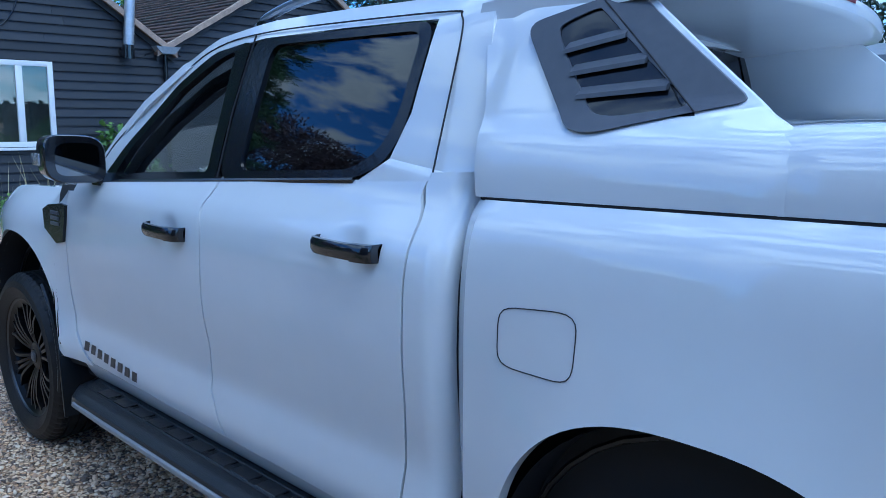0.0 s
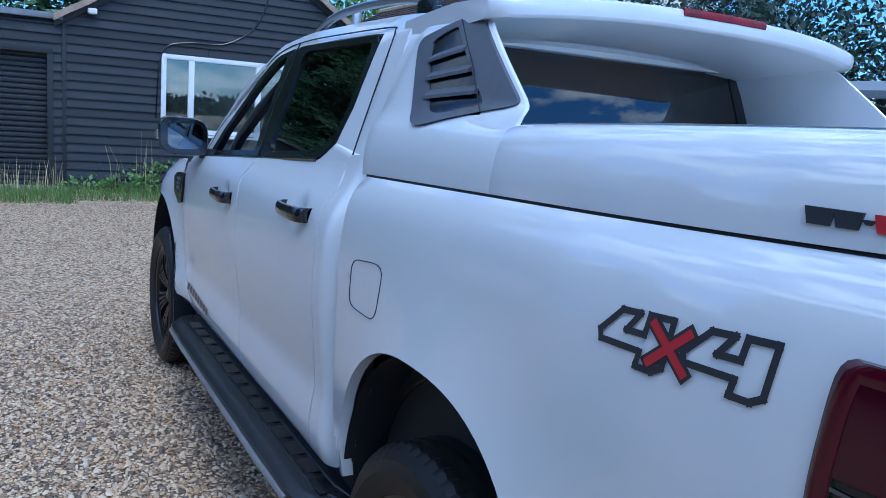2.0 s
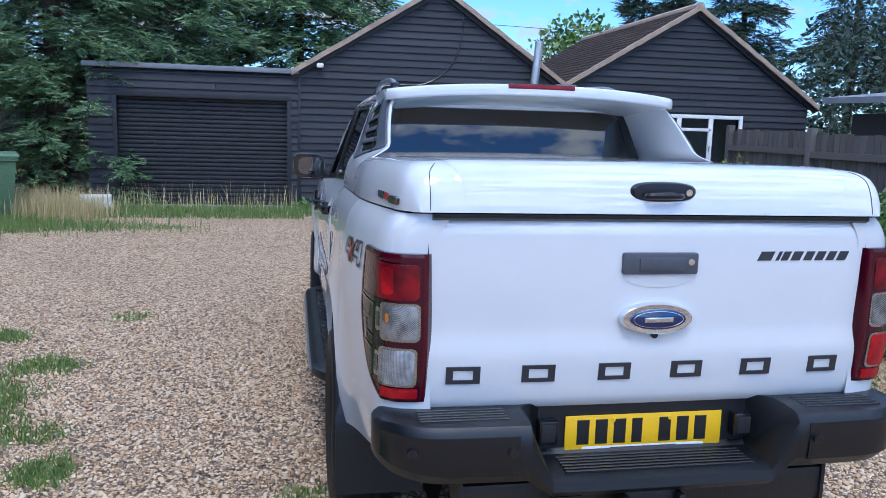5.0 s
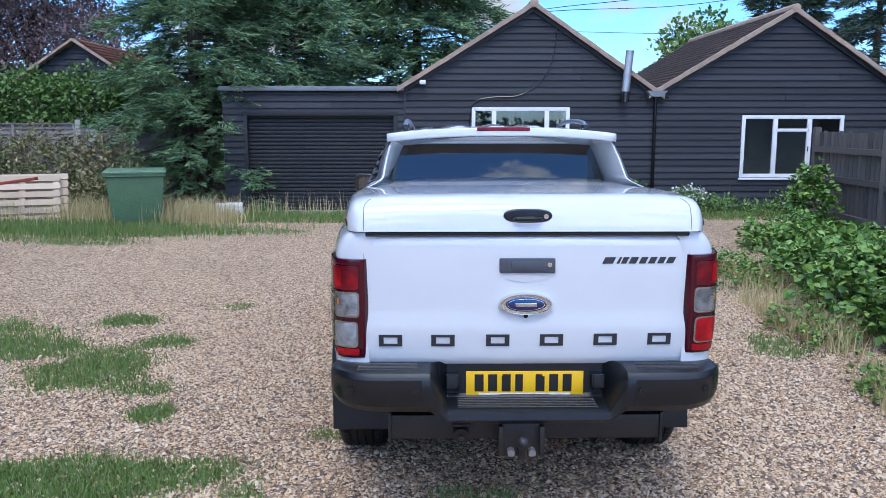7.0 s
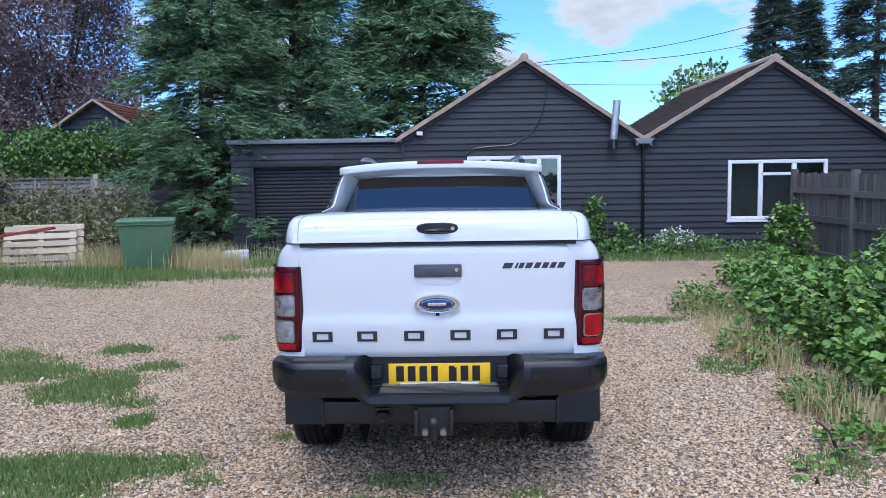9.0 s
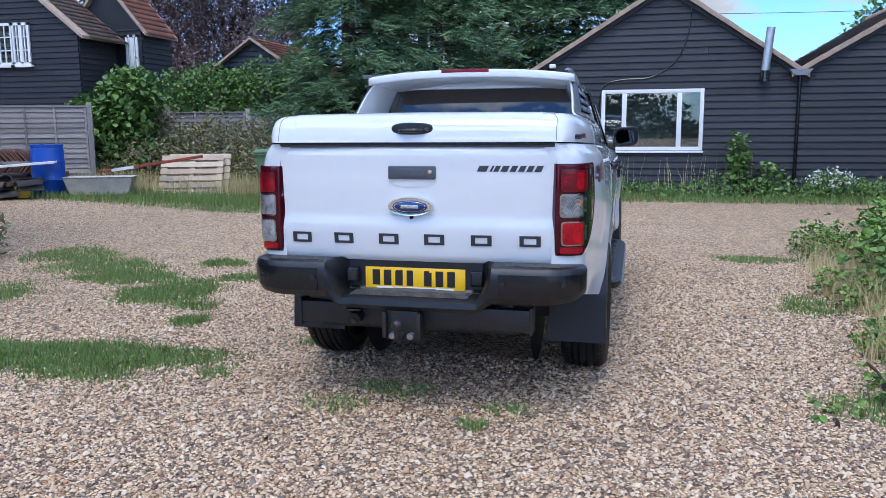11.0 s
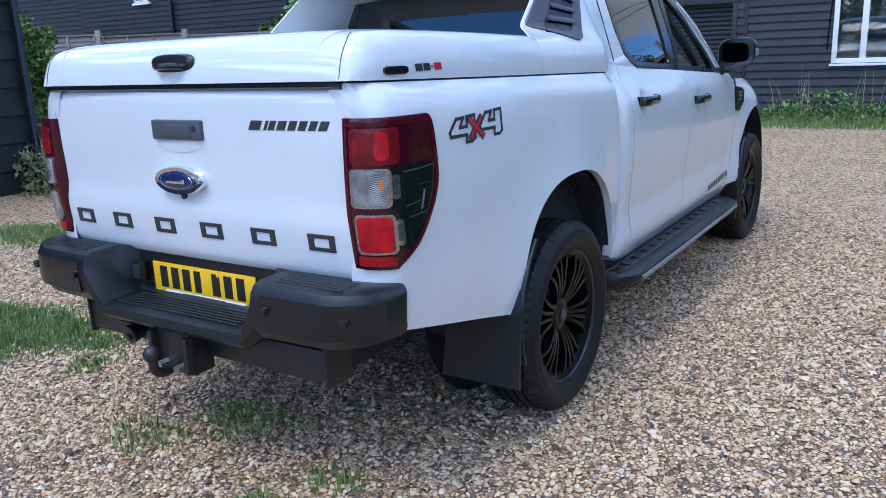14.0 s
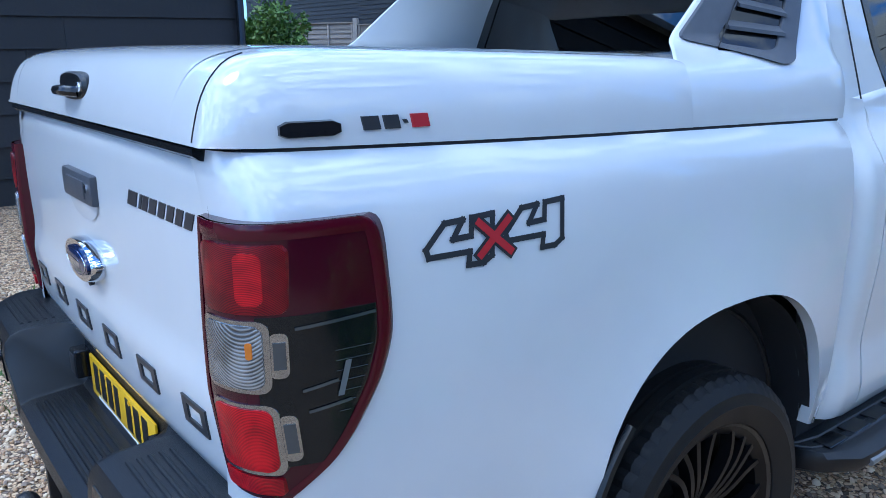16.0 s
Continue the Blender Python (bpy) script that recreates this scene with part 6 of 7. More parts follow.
leafy("wall_weeds", [(-10.75, y, 0.20 + 0.1 * math.sin(y * 3), 0.45, 0.55, 0.24 + 0.08 * math.sin(y * 5)) for y in span(-0.6, 9.0, 20)], 8000, 0.075, GREEN, "green weeds growing along a black boarded wall", "weeds", 0.6, 0.1, 6)
leafy("wall_plant", [(-10.95, 2.95, 0.55, 0.25, 0.22, 0.5), (-10.95, 2.9, 1.0, 0.20, 0.18, 0.40), (-10.9, 3.5, 0.45, 0.25, 0.25, 0.35)], 520, 0.105, GREEN, "tall leafy plant growing against a black wall", "plant", 0.85, 0.1, 5, shell=0.2, broad=True)
leafy("wall_plant", [(-10.8, 4.5, 0.35, 0.3, 0.35, 0.28)], 900, 0.06, GREEN, "leafy flowering plant at a wall's foot", "plant", 0.6, 0.1, 2)
leafy("flowers", [(-10.7, 4.5, 0.50, 0.3, 0.38, 0.18)], 260, 0.045, BLOSSOM, "small white flowers over green leaves", "flowers", 0.9, 0.0)
leafy("scrub", [(-11.6, -7.0, 0.75, 0.9, 0.9, 0.9), (-11.4, -8.2, 0.8, 0.9, 0.9, 1.0), (-11.2, -9.3, 0.8, 0.9, 0.8, 1.0), (-10.6, -6.4, 0.5, 0.6, 0.8, 0.55), (-10.4, -8.0, 0.5, 0.6, 0.9, 0.6), (-11.0, -10.4, 0.8, 0.8, 0.9, 0.95), (-10.3, -9.4, 0.6, 0.6, 0.8, 0.7)], 21000, 0.10, SCRUB, "tangled dry scrub with ferns and brambles", "scrub", 0.35, 0.1, 18)
leafy("ivy_hedge", [(-13.4, -8.0, 2.3, 0.5, 1.3, 0.75), (-13.4, -9.5, 2.3, 0.5, 1.0, 0.75), (-13.4, -6.8, 2.5, 0.45, 0.8, 0.85), (-13.2, -10.8, 2.0, 0.6, 0.9, 0.8)], 12000, 0.10, GREEN, "green climbing hedge over a fence", "hedge", 0.7, 0.2, 6)
leafy("hazel_shrub", [(-10.8, -10.1, 1.2, 0.9, 0.9, 1.0), (-10.7, -9.8, 2.1, 0.65, 0.65, 0.7), (-10.5, -10.7, 1.4, 0.8, 0.7, 0.8), (-10.3, -10.9, 0.9, 0.7, 0.6, 0.6)], 5200, 0.15, GREEN, "tall leafy hazel shrub beside a wooden fence", "shrub", 0.8, 0.1, 10, broad=True)
leafy("nettle_clump", [(-2.35, -6.25, 0.3, 0.45, 0.45, 0.40)], 1500, 0.09, SCRUB, "grey-green weeds at the corner of a dark barn", "weeds", 0.4, 0.0, 6)
leafy("ivy_hedge", [(-5.0, -11.6, 1.2, 0.85, 0.5, 1.0), (-4.4, -11.8, 1.0, 0.6, 0.5, 0.95)], 15000, 0.09, GREEN, "dense dark ivy hedge beside a fence", "hedge", 0.7, 0.3, 4)


def conifer(x, y, height, spread, material, label, limbs=150, sprays=46, lean=0.0, size=1.0, low=0.3):
    z0 = rise(x, y)
    ob = thing("conifer_tree", label, "tree")
    part("trunk", tube_bm([(x, y, z0 - 0.1), (x + 0.05, y, z0 + height * 0.35), (x - 0.03, y + 0.04, z0 + height * 0.7), (x, y, z0 + height)], [0.20, 0.15, 0.09, 0.02], 10), BARK, ob)
    h = low + (height - low) * rng.uniform(0, 1, limbs) ** 0.85
    az = rng.uniform(0, math.tau, limbs)
    length = spread * (1 - (h / height) ** 1.4 * 0.93) * rng.uniform(0.65, 1.12, limbs)
    bm = bmesh.new()
    for k in range(0, limbs, 2):
        d = Vector((math.cos(az[k]), math.sin(az[k]), 0))
        a = Vector((x, y, z0 + h[k]))
        tube_bm([a, a + d * length[k] * 0.5 + Vector((0, 0, 0.03)), a + d * length[k] * 0.92 + Vector((0, 0, -0.10 * length[k]))], [0.035, 0.020, 0.006], 5, bm)
    tagged(part("limb", bm, BARK, ob), kind="stuff")
    k = np.repeat(np.arange(limbs), sprays)
    t = rng.uniform(0.06, 1.0, len(k)) ** 0.75
    d = np.stack([np.cos(az[k]), np.sin(az[k]), 0 * t], 1)
    s = np.stack([-np.sin(az[k]), np.cos(az[k]), 0 * t], 1)
    off = rng.normal(0, 0.20, len(k)) * length[k] * (1.15 - t)
    pos = np.array([x, y, z0]) + d * (length[k] * t)[:, None] + s * off[:, None]
    pos[:, 2] += h[k] - 0.22 * length[k] * t ** 2 + rng.normal(0, 0.07, len(k))
    way = unit(d * 0.8 + s * (np.sign(off) * rng.uniform(0.1, 0.9, len(k)))[:, None] + np.array([0, 0, -0.22]) + rng.normal(size=pos.shape) * 0.22)
    ps, ws, zs = [], [], []
    count = 16 if size < 1.2 else 10
    for j in range(count):
        f = j / count
        turn = unit(np.cross(way, rng.normal(size=way.shape) * 0.3 + np.array([0, 0, 1.0])))
        q = 1 if j % 2 else -1
        ps.append(pos + way * (0.36 * size * f))
        ws.append(unit(way + turn * q * (0.75 if j < count - 1 else 0.0)))
        zs.append(size * (0.135 if count > 10 else 0.16) * (1.15 - 0.65 * f) * rng.uniform(0.7, 1.3, len(k)))
    crown = leaves("crown", np.concatenate(ps), np.concatenate(ws), np.concatenate(zs), material, ob, 0.15 if count > 10 else 0.19, 0.1)
    return ob


conifer(-12.6, -5.35, 11.0, 2.15, FIR, "tall dark green conifer with drooping boughs beside a garage", 340, 38, size=1.1, low=0.35)
conifer(-14.2, -3.7, 10.5, 2.4, FIR, "tall dark green conifer behind a flat garage roof", 220, 32, size=1.25, low=1.5)
conifer(-20.6, -0.9, 9.6, 4.9, FIR, "broad dark green conifer behind a gabled barn", 280, 32, size=1.9, low=1.5)
conifer(-18.5, -5.2, 10.5, 3.2, FIR, "tall dark green conifer in a row", 130, 26, size=1.7, low=1.5)
for x, y, hh, sp in ((-33, 15.2, 10.5, 2.4), (-34, 17.2, 9.5, 2.2), (-26.5, 16.6, 10.5, 2.8), (-25, 20.5, 11.5, 3.0), (-21, 23, 10, 3.0)):
    conifer(x, y, hh, sp, FIRFAR, "distant grey-green conifer behind roofs", 130, 24, size=1.7, low=1.0)


def broadleaf(x, y, height, spread, material, label, n=5000, size=0.22, group=""):
    z0 = rise(x, y)
    ob = thing("tree", label, "tree", group=group)
    part("trunk", tube_bm([(x, y, z0 - 0.1), (x + 0.1, y, z0 + height * 0.3), (x, y + 0.1, z0 + height * 0.55)], [0.28, 0.22, 0.12], 10), BARK, ob)
    clumps = []
    for k in range(24):
        a, r, h = rng.uniform(0, math.tau), spread * math.sqrt(rng.uniform(0.02, 0.9)), rng.uniform(0.26, 0.92)
        c = (x + r * math.cos(a) * (1.15 - 0.55 * h), y + r * math.sin(a) * (1.15 - 0.55 * h), z0 + height * h)
        clumps.append((*c, spread * 0.38, spread * 0.38, spread * 0.30))
        if k < 8:
            part("limb", tube_bm([(x, y, z0 + height * 0.3), ((x + c[0]) / 2, (y + c[1]) / 2, z0 + height * (0.2 + h * 0.45)), c], [0.10, 0.06, 0.02], 6), BARK, ob)
    pos, d = ball_points(clumps, n, 0.35)
    leaves("crown", pos, unit(d * 0.6 + rng.normal(size=pos.shape) * 0.8), size * rng.uniform(0.6, 1.3, len(pos)), material, ob, 0.65)
    return ob


broadleaf(-22.5, -13.6, 9.0, 3.8, COPPER, "purple-brown copper beech behind cottages", 52000, 0.115)
broadleaf(-22.0, -17.6, 8.6, 3.4, COPPER, "purple-brown copper beech behind cottages", 34000, 0.115)
broadleaf(-28.5, 10.6, 6.2, 2.0, GREEN, "distant broadleaf tree behind roofs", 4200, 0.22)
# woods round about, seen past the truck and mirrored in its glass
woods = []
for k in range(34):
    a = radians(-62 + k * 3.7)
    r = rng.uniform(72, 90)
    woods.append((r * math.cos(a), r * math.sin(a), 0.2, rng.uniform(5, 7), rng.uniform(5, 7), rng.uniform(5.0, 7.0) if -40 < -62 + k * 3.7 < 1.5 else rng.uniform(1.6, 2.4)))
for k in range(4, 12):
    a = radians(-120 + k * 5)
    woods.append((30 * math.cos(a), 30 * math.sin(a), 2.5, 3.5, 3.5, rng.uniform(3, 5)))
leafy("far_woods", woods, 65000, 0.75, FIRFAR, "dark green woodland edge round the yard", "woods", 0.7, 0.1, kind="stuff", shell=0.4)
near = [(-15 + 2.1 * k, 15.0 + rng.uniform(-1.5, 2.0), rng.uniform(2.0, 3.2), 1.9, 1.9, rng.uniform(3.0, 4.2)) for k in range(12)]
leafy("tree_belt", near, 80000, 0.18, FIRFAR, "belt of dark green trees behind a low shed", "trees", 0.5, 0.2, kind="stuff", shell=0.45)

# ---- buildings ----
BOARD = mat("black stained weatherboard", (0.018, 0.020, 0.024), 0.6, vary=0.5, scale=5, bump=0.35, bscale=26, color2=(0.016, 0.017, 0.019))
BOARD2 = islands(mat("black boards, sun-bleached", (0.03, 0.03, 0.035), 0.62, bump=0.35, bscale=26), [(0.011, 0.012, 0.015), (0.018, 0.020, 0.024), (0.027, 0.029, 0.035), (0.015, 0.017, 0.020)], per_object=True)
BARNBLACK = islands(mat("black painted boards", (0.01, 0.01, 0.012), 0.6, bump=0.3, bscale=30), [(0.006, 0.007, 0.009), (0.009, 0.010, 0.013), (0.013, 0.014, 0.018)], per_object=True)
UPVC = mat("white window frame", (0.78, 0.78, 0.77), 0.35, vary=0.06, scale=3)
TILE = islands(mat("clay roof tiles", (0.2, 0.1, 0.07), 0.85, bump=0.4, bscale=40), [(0.075, 0.055, 0.048), (0.11, 0.072, 0.056), (0.145, 0.09, 0.068), (0.060, 0.052, 0.045), (0.095, 0.082, 0.055)])
REDTILE = islands(mat("red roof tiles", (0.3, 0.12, 0.07), 0.85), [(0.28, 0.105, 0.065), (0.22, 0.09, 0.06), (0.33, 0.14, 0.09)])
VERGE = mat("weathered verge mortar", (0.50, 0.37, 0.275), 0.9, vary=0.4, scale=7, bump=0.5, bscale=30)
FELT = mat("grey roof edge", (0.22, 0.24, 0.26), 0.6, vary=0.25, scale=3)
ZINC = mat("dull metal flue", (0.58, 0.59, 0.60), 0.45, metal=0.85, vary=0.25, scale=9)
ROLLER = mat("black roller door", (0.022, 0.023, 0.026), 0.5, vary=0.25, scale=4)
FENCEWOOD = islands(mat("weathered fence wood", (0.2, 0.17, 0.14), 0.85, bump=0.4, bscale=30), [(0.24, 0.215, 0.195), (0.33, 0.30, 0.275), (0.18, 0.165, 0.15), (0.40, 0.365, 0.33)], per_object=True)
DARKWOOD = islands(mat("dark fence wood", (0.08, 0.07, 0.065), 0.85, bump=0.4, bscale=30), [(0.090, 0.080, 0.074), (0.13, 0.115, 0.105), (0.068, 0.062, 0.058)], per_object=True)
ROOMDARK = mat("dark room", (0.17, 0.20, 0.195), 0.9, vary=0.4, scale=2)
PANE = glass("double window glass", (0.70, 0.76, 0.76), ior=1.95)
FACE = -11.36                      # the plane of the barn fronts


def lapped(parent, y0_of, y1_of, z0, z1, x, holes=(), pitch=0.128, sign=1, material=BOARD2, along="y"):
    """Lapped boards on a front that faces +x (or along x, facing y), course by course, cut round the holes (y0, y1, z0, z1)."""
    z = z0
    while z < z1 - 0.02:
        top = min(z + pitch, z1)
        mid = (z + top) / 2
        runs = [(y0_of(mid), y1_of(mid))]
        for a, b, c, d in holes:
            if c < mid < d:
                runs = [r for p, q in runs for r in ((p, min(q, a)), (max(p, b), q)) if r[1] - r[0] > 0.03]
        for p, q in runs:
            cuts = [p]
            while q - cuts[-1] > 3.4:
                cuts.append(cuts[-1] + random.uniform(1.6, 3.2))
            cuts.append(q)
            for a, b in zip(cuts, cuts[1:]):
                b -= 0.003
                w = random.uniform(-0.0015, 0.0015)
                prof = [(0.0, z - 0.014), (0.040 + w, z - 0.014), (0.037 + w, z + 0.004), (0.010, top + 0.004), (0.0, top + 0.004)]
                if along == "y":
                    secs = [[(x + sign * d, yy, h) for d, h in prof] for yy in (a, b)]
                else:
                    secs = [[(yy, x + sign * d, h) for d, h in prof] for yy in (a, b)]
                part("board", loft_bm(secs), material, parent, smooth=False)
        z += pitch


def casement(parent, name, y0, y1, z0, z1, x, mullions, transoms=(), label="white plastic window"):
    """A window in a front that faces +x: frame, mullions, panes and a sill, with a dark room behind."""
    win = part(name, box_bm((x - 0.03, y0 - 0.02, z0 - 0.045), (x + 0.075, y1 + 0.02, z0 - 0.008), 0.006), UPVC, parent, label)
    fr, d0, d1 = 0.072, x - 0.01, x + 0.045
    for lo, hi in (((y0, z0), (y0 + fr, z1)), ((y1 - fr, z0), (y1, z1)), ((y0 + fr, z0), (y1 - fr, z0 + fr)), ((y0 + fr, z1 - fr), (y1 - fr, z1))):
        part("frame_bar", box_bm((d0, lo[0], lo[1]), (d1, hi[0], hi[1]), 0.006), UPVC, win)
    for m in mullions:
        part("mullion", box_bm((d0, m - 0.044, z0 + fr), (d1, m + 0.044, z1 - fr), 0.006), UPVC, win)
    for a, b, h in transoms:
        part("transom", box_bm((d0, a, h - 0.03), (d1, b, h + 0.03), 0.006), UPVC, win)
    edges = [y0 + fr] + list(mullions) + [y1 - fr]
    for a, b in zip(edges, edges[1:]):
        pane = part("pane", box_bm((x + 0.012, a, z0 + fr), (x + 0.018, b, z1 - fr)), PANE, win, smooth=False)
        pane.visible_shadow = False
    part("room", box_bm((x - 0.60, y0 - 0.2, z0 - 0.3), (x - 0.55, y1 + 0.2, z1 + 0.2)), ROOMDARK, win)
    return win


def tiles(parent, ridge, eave, x0, x1, material, gauge=0.16, width=0.21, name="roof_tiles", along="x"):
    """Courses of plain tiles between a ridge and an eave, both (y, z), from x0 to x1."""
    a, b = Vector(ridge), Vector(eave)
    length = (b - a).length
    rows = int(length / gauge)
    down = (b - a).normalized()
    up = Vector((-down.y, down.x)) if down.x * 1 > 0 else Vector((down.y, -down.x))
    if up.y < 0:
        up = -up
    verts, faces = [], []
    for r in range(rows + 1):
        p, q = a + down * (r * gauge), a + down * ((r + 1) * gauge + 0.03)
        shift = (r % 2) * width / 2
        n = int(abs(x1 - x0) / width)
        for k in range(n):
            lift = random.uniform(0.0, 0.010)
            xa = min(x0, x1) + k * width + shift * (1 if k < n - 1 else 0)
            xb = xa + width - 0.008
            lo, hi = p + up * 0.012, q + up * (0.036 + lift)
            base = len(verts)
            for xx in (xa, xb):
                for pt in (lo, hi, hi - up * 0.018):
                    verts.append((xx, pt.x, pt.y) if along == "x" else (pt.x, xx, pt.y))
            faces += [(base, base + 1, base + 4, base + 3), (base + 1, base + 2, base + 5, base + 4)]
    return mesh_np(name, np.array(verts), np.array(faces), material, parent)


def gable(name, label, yl, ya, yr, zl, za, zr, holes, back=-17.5, base=0.0):
    ob = thing(name, label, "barn", (0, 0, 0))
    pts = [(yl, base), (yr, base), (yr, zr), (ya, za), (yl, zl)]
    outer = [(FACE - 0.03, y, z) for y, z in pts]
    # core walls with the window openings left free
    bm = bmesh.new()
    step = sorted({yl, yr, ya, *(h[0] for h in holes), *(h[1] for h in holes)})
    top = lambda y: zl + (za - zl) * (y - yl) / (ya - yl) if y < ya else zr + (za - zr) * (yr - y) / (yr - ya)
    for a, b in zip(step, step[1:]):
        bands = [(base - 0.3, None)]
        for h in holes:
            if h[0] - 1e-6 <= a and b <= h[1] + 1e-6:
                bands = [(base - 0.3, h[2]), (h[3], None)]
        for lo, hi in bands:
            quad = [(a, lo), (b, lo), (b, hi if hi else top(b)), (a, hi if hi else top(a))]
            front = [bm.verts.new((FACE, y, z)) for y, z in quad]
            rear = [bm.verts.new((FACE - 0.12, y, z)) for y, z in quad]
            bm.faces.new(front), bm.faces.new(rear[::-1])
            for k in range(4):
                bm.faces.new((front[k], rear[k], rear[(k + 1) % 4], front[(k + 1) % 4]))
    part("wall", bm, BOARD, ob, smooth=False)
    part("side_wall", box_bm((back, yl, base - 0.3), (FACE - 0.13, yl + 0.12, zl)), BOARD, ob)
    part("side_wall", box_bm((back, yr - 0.12, base - 0.3), (FACE - 0.13, yr, zr)), BOARD, ob)
    part("rear_wall", loft_bm([[(back, y, z) for y, z in pts], [(back + 0.12, y, z) for y, z in pts]]), BOARD, ob)
    lapped(ob, lambda z: yl if z < zl else yl + (ya - yl) * (z - zl) / (za - zl), lambda z: yr if z < zr else yr + (ya - yr) * (z - zr) / (za - zr), base + 0.02, za - 0.1, FACE, holes)
    # roof slopes, ridge and verges
    for (ye, ze) in ((yl, zl), (yr, zr)):
        out = 0.16 * (1 if ye > ya else -1)
        slope = (ze - za) / (ye - ya)
        bm = loft_bm([[(x, ya, za), (x, ya, za + 0.05), (x, ye + out, ze + slope * out + 0.05), (x, ye + out, ze + slope * out)] for x in (back - 0.1, FACE + 0.14)])
        roof = part("roof", bm, TILE, ob, "clay tiled roof slope")
        tiles(roof, (ya, za + 0.05), (ye + out, ze + slope * out + 0.05), back - 0.1, FACE + 0.17, TILE)
        rim = []
        for k in range(25):
            y, z, w = ya + (ye + out - ya) * k / 24, za + (ze + slope * out - za) * k / 24 + random.uniform(-0.006, 0.006), random.uniform(-0.006, 0.006)
            rim.append([(FACE + 0.11, y, z - 0.005), (FACE + 0.165 + w, y, z - 0.012), (FACE + 0.175 + w, y, z + 0.082), (FACE + 0.11, y, z + 0.088)])
        part("verge", loft_bm(rim), VERGE, ob, "pale mortar verge", smooth=False)
        part("barge_board", loft_bm([[(x, ya, za - 0.10), (x, ya, za + 0.015), (x, ye + out * 0.9, ze + slope * out * 0.9 + 0.015), (x, ye + out * 0.9, ze + slope * out * 0.9 - 0.09)] for x in (FACE + 0.045, FACE + 0.075)]), BOARD, ob)
    part("ridge_tile", tube_bm([(x, ya, za + 0.055) for x in span(back, FACE + 0.17, 18)], 0.085, 10), VERGE, ob)
    return ob


barn_a = gable("boarded_barn", "black weatherboarded barn with a tiled gable roof and white window", -0.94, 1.54, 3.96, 2.56, 4.08, 2.44, [(0.36, 2.29, 0.985, 2.165)], base=0.12)
casement(barn_a, "window", 0.36, 2.29, 0.985, 2.165, FACE, (0.80, 1.84))
barn_b = gable("boarded_barn", "black weatherboarded barn with a tiled gable roof and casement window", 3.97, 6.59, 9.16, 2.44, 3.99, 2.30, [(5.71, 7.74, 0.785, 2.01)], base=0.12)
casement(barn_b, "window", 5.71, 7.74, 0.785, 2.01, FACE, (6.38, 7.06), [(6.38, 7.06, 1.72)])
part("handle", box_bm((FACE + 0.045, 7.03, 1.30), (FACE + 0.065, 7.05, 1.40)), CHROME, barn_b)
# flue, gutter, downpipe, lamp and cable on the fronts
flue = thing("flue_pipe", "dull metal flue pipe on a barn gable", "flue")
part("pipe", rod_bm((FACE + 0.20, 3.33, 2.42), (FACE + 0.20, 3.40, 3.24), 0.075, sides=20), ZINC, flue)
part("elbow", rod_bm((FACE + 0.20, 3.325, 2.26), (FACE + 0.20, 3.33, 2.46), 0.086, sides=20), GLOSS, flue)
part("branch", rod_bm((FACE - 0.02, 3.325, 2.36), (FACE + 0.20, 3.325, 2.36), 0.075, sides=16), GLOSS, flue)
for z in (2.50, 2.62):
    part("clamp", rod_bm((FACE + 0.20, 3.337 + (z - 2.5) * .08, z), (FACE + 0.20, 3.338 + (z - 2.5) * .08, z + 0.02), 0.081, sides=20), ZINC, flue)
drain = thing("rain_pipe", "black rain pipe with a pale valley outlet", "drainpipe")
part("pipe", rod_bm((FACE + 0.07, 3.965, 0.10), (FACE + 0.07, 3.965, 2.36), 0.034), SATIN, drain)
part("hopper", loft_bm([[(FACE + 0.02, 3.965 - w, z), (FACE + 0.20, 3.965 - w, z), (FACE + 0.20, 3.965 + w, z), (FACE + 0.02, 3.965 + w, z)] for w, z in ((0.10, 2.37), (0.19, 2.46), (0.20, 2.48))]), FELT, drain, "pale grey lead outlet")
flood = thing("security_light", "small white security light under an eave", "light")
part("body", box_bm((FACE + 0.06, -0.66, 2.60), (FACE + 0.20, -0.54, 2.68), 0.02), WHITEPLASTIC, flood)
part("bracket", rod_bm((FACE, -0.60, 2.64), (FACE + 0.08, -0.60, 2.64), 0.02), WHITEPLASTIC, flood)
cable = thing("wall_cable", "thin black cable looped across a gable", "cable")
part("line", tube_bm(smooth_line([(FACE + 0.04, 2.0, 3.75), (FACE + 0.05, 1.95, 3.2), (FACE + 0.045, 1.75, 2.70), (FACE + 0.045, 1.3, 2.40), (FACE + 0.045, 0.8, 2.36), (FACE + 0.045, 0.45, 2.28), (FACE + 0.045, 0.33, 2.0), (FACE + 0.045, 0.29, 1.2)], 6), 0.010, 5), SATIN, cable)

# flat-roofed garage with a roller door
garage = thing("garage", "black boarded flat-roofed garage with a closed roller door", "garage")
G0, G1 = -4.52, -0.96
hole = [(-4.06, -1.17, -1, 2.00)]
part("wall", loft_bm([[(x, G0, -0.1), (x, -4.06, -0.1), (x, -4.06, 2.0), (x, -1.17, 2.0), (x, -1.17, -0.1), (x, G1, -0.1), (x, G1, 2.48), (x, G0, 2.48)] for x in (FACE - 0.12, FACE)]), BOARD, garage, smooth=False)
part("side_wall", box_bm((-16.5, G0, -0.1), (FACE - 0.13, G0 + 0.12, 2.48)), BOARD, garage)
part("rear_wall", box_bm((-16.6, G0, -0.1), (-16.5, G1, 2.48)), BOARD, garage)
lapped(garage, lambda z: G0, lambda z: G1, 0.12, 2.46, FACE, hole)
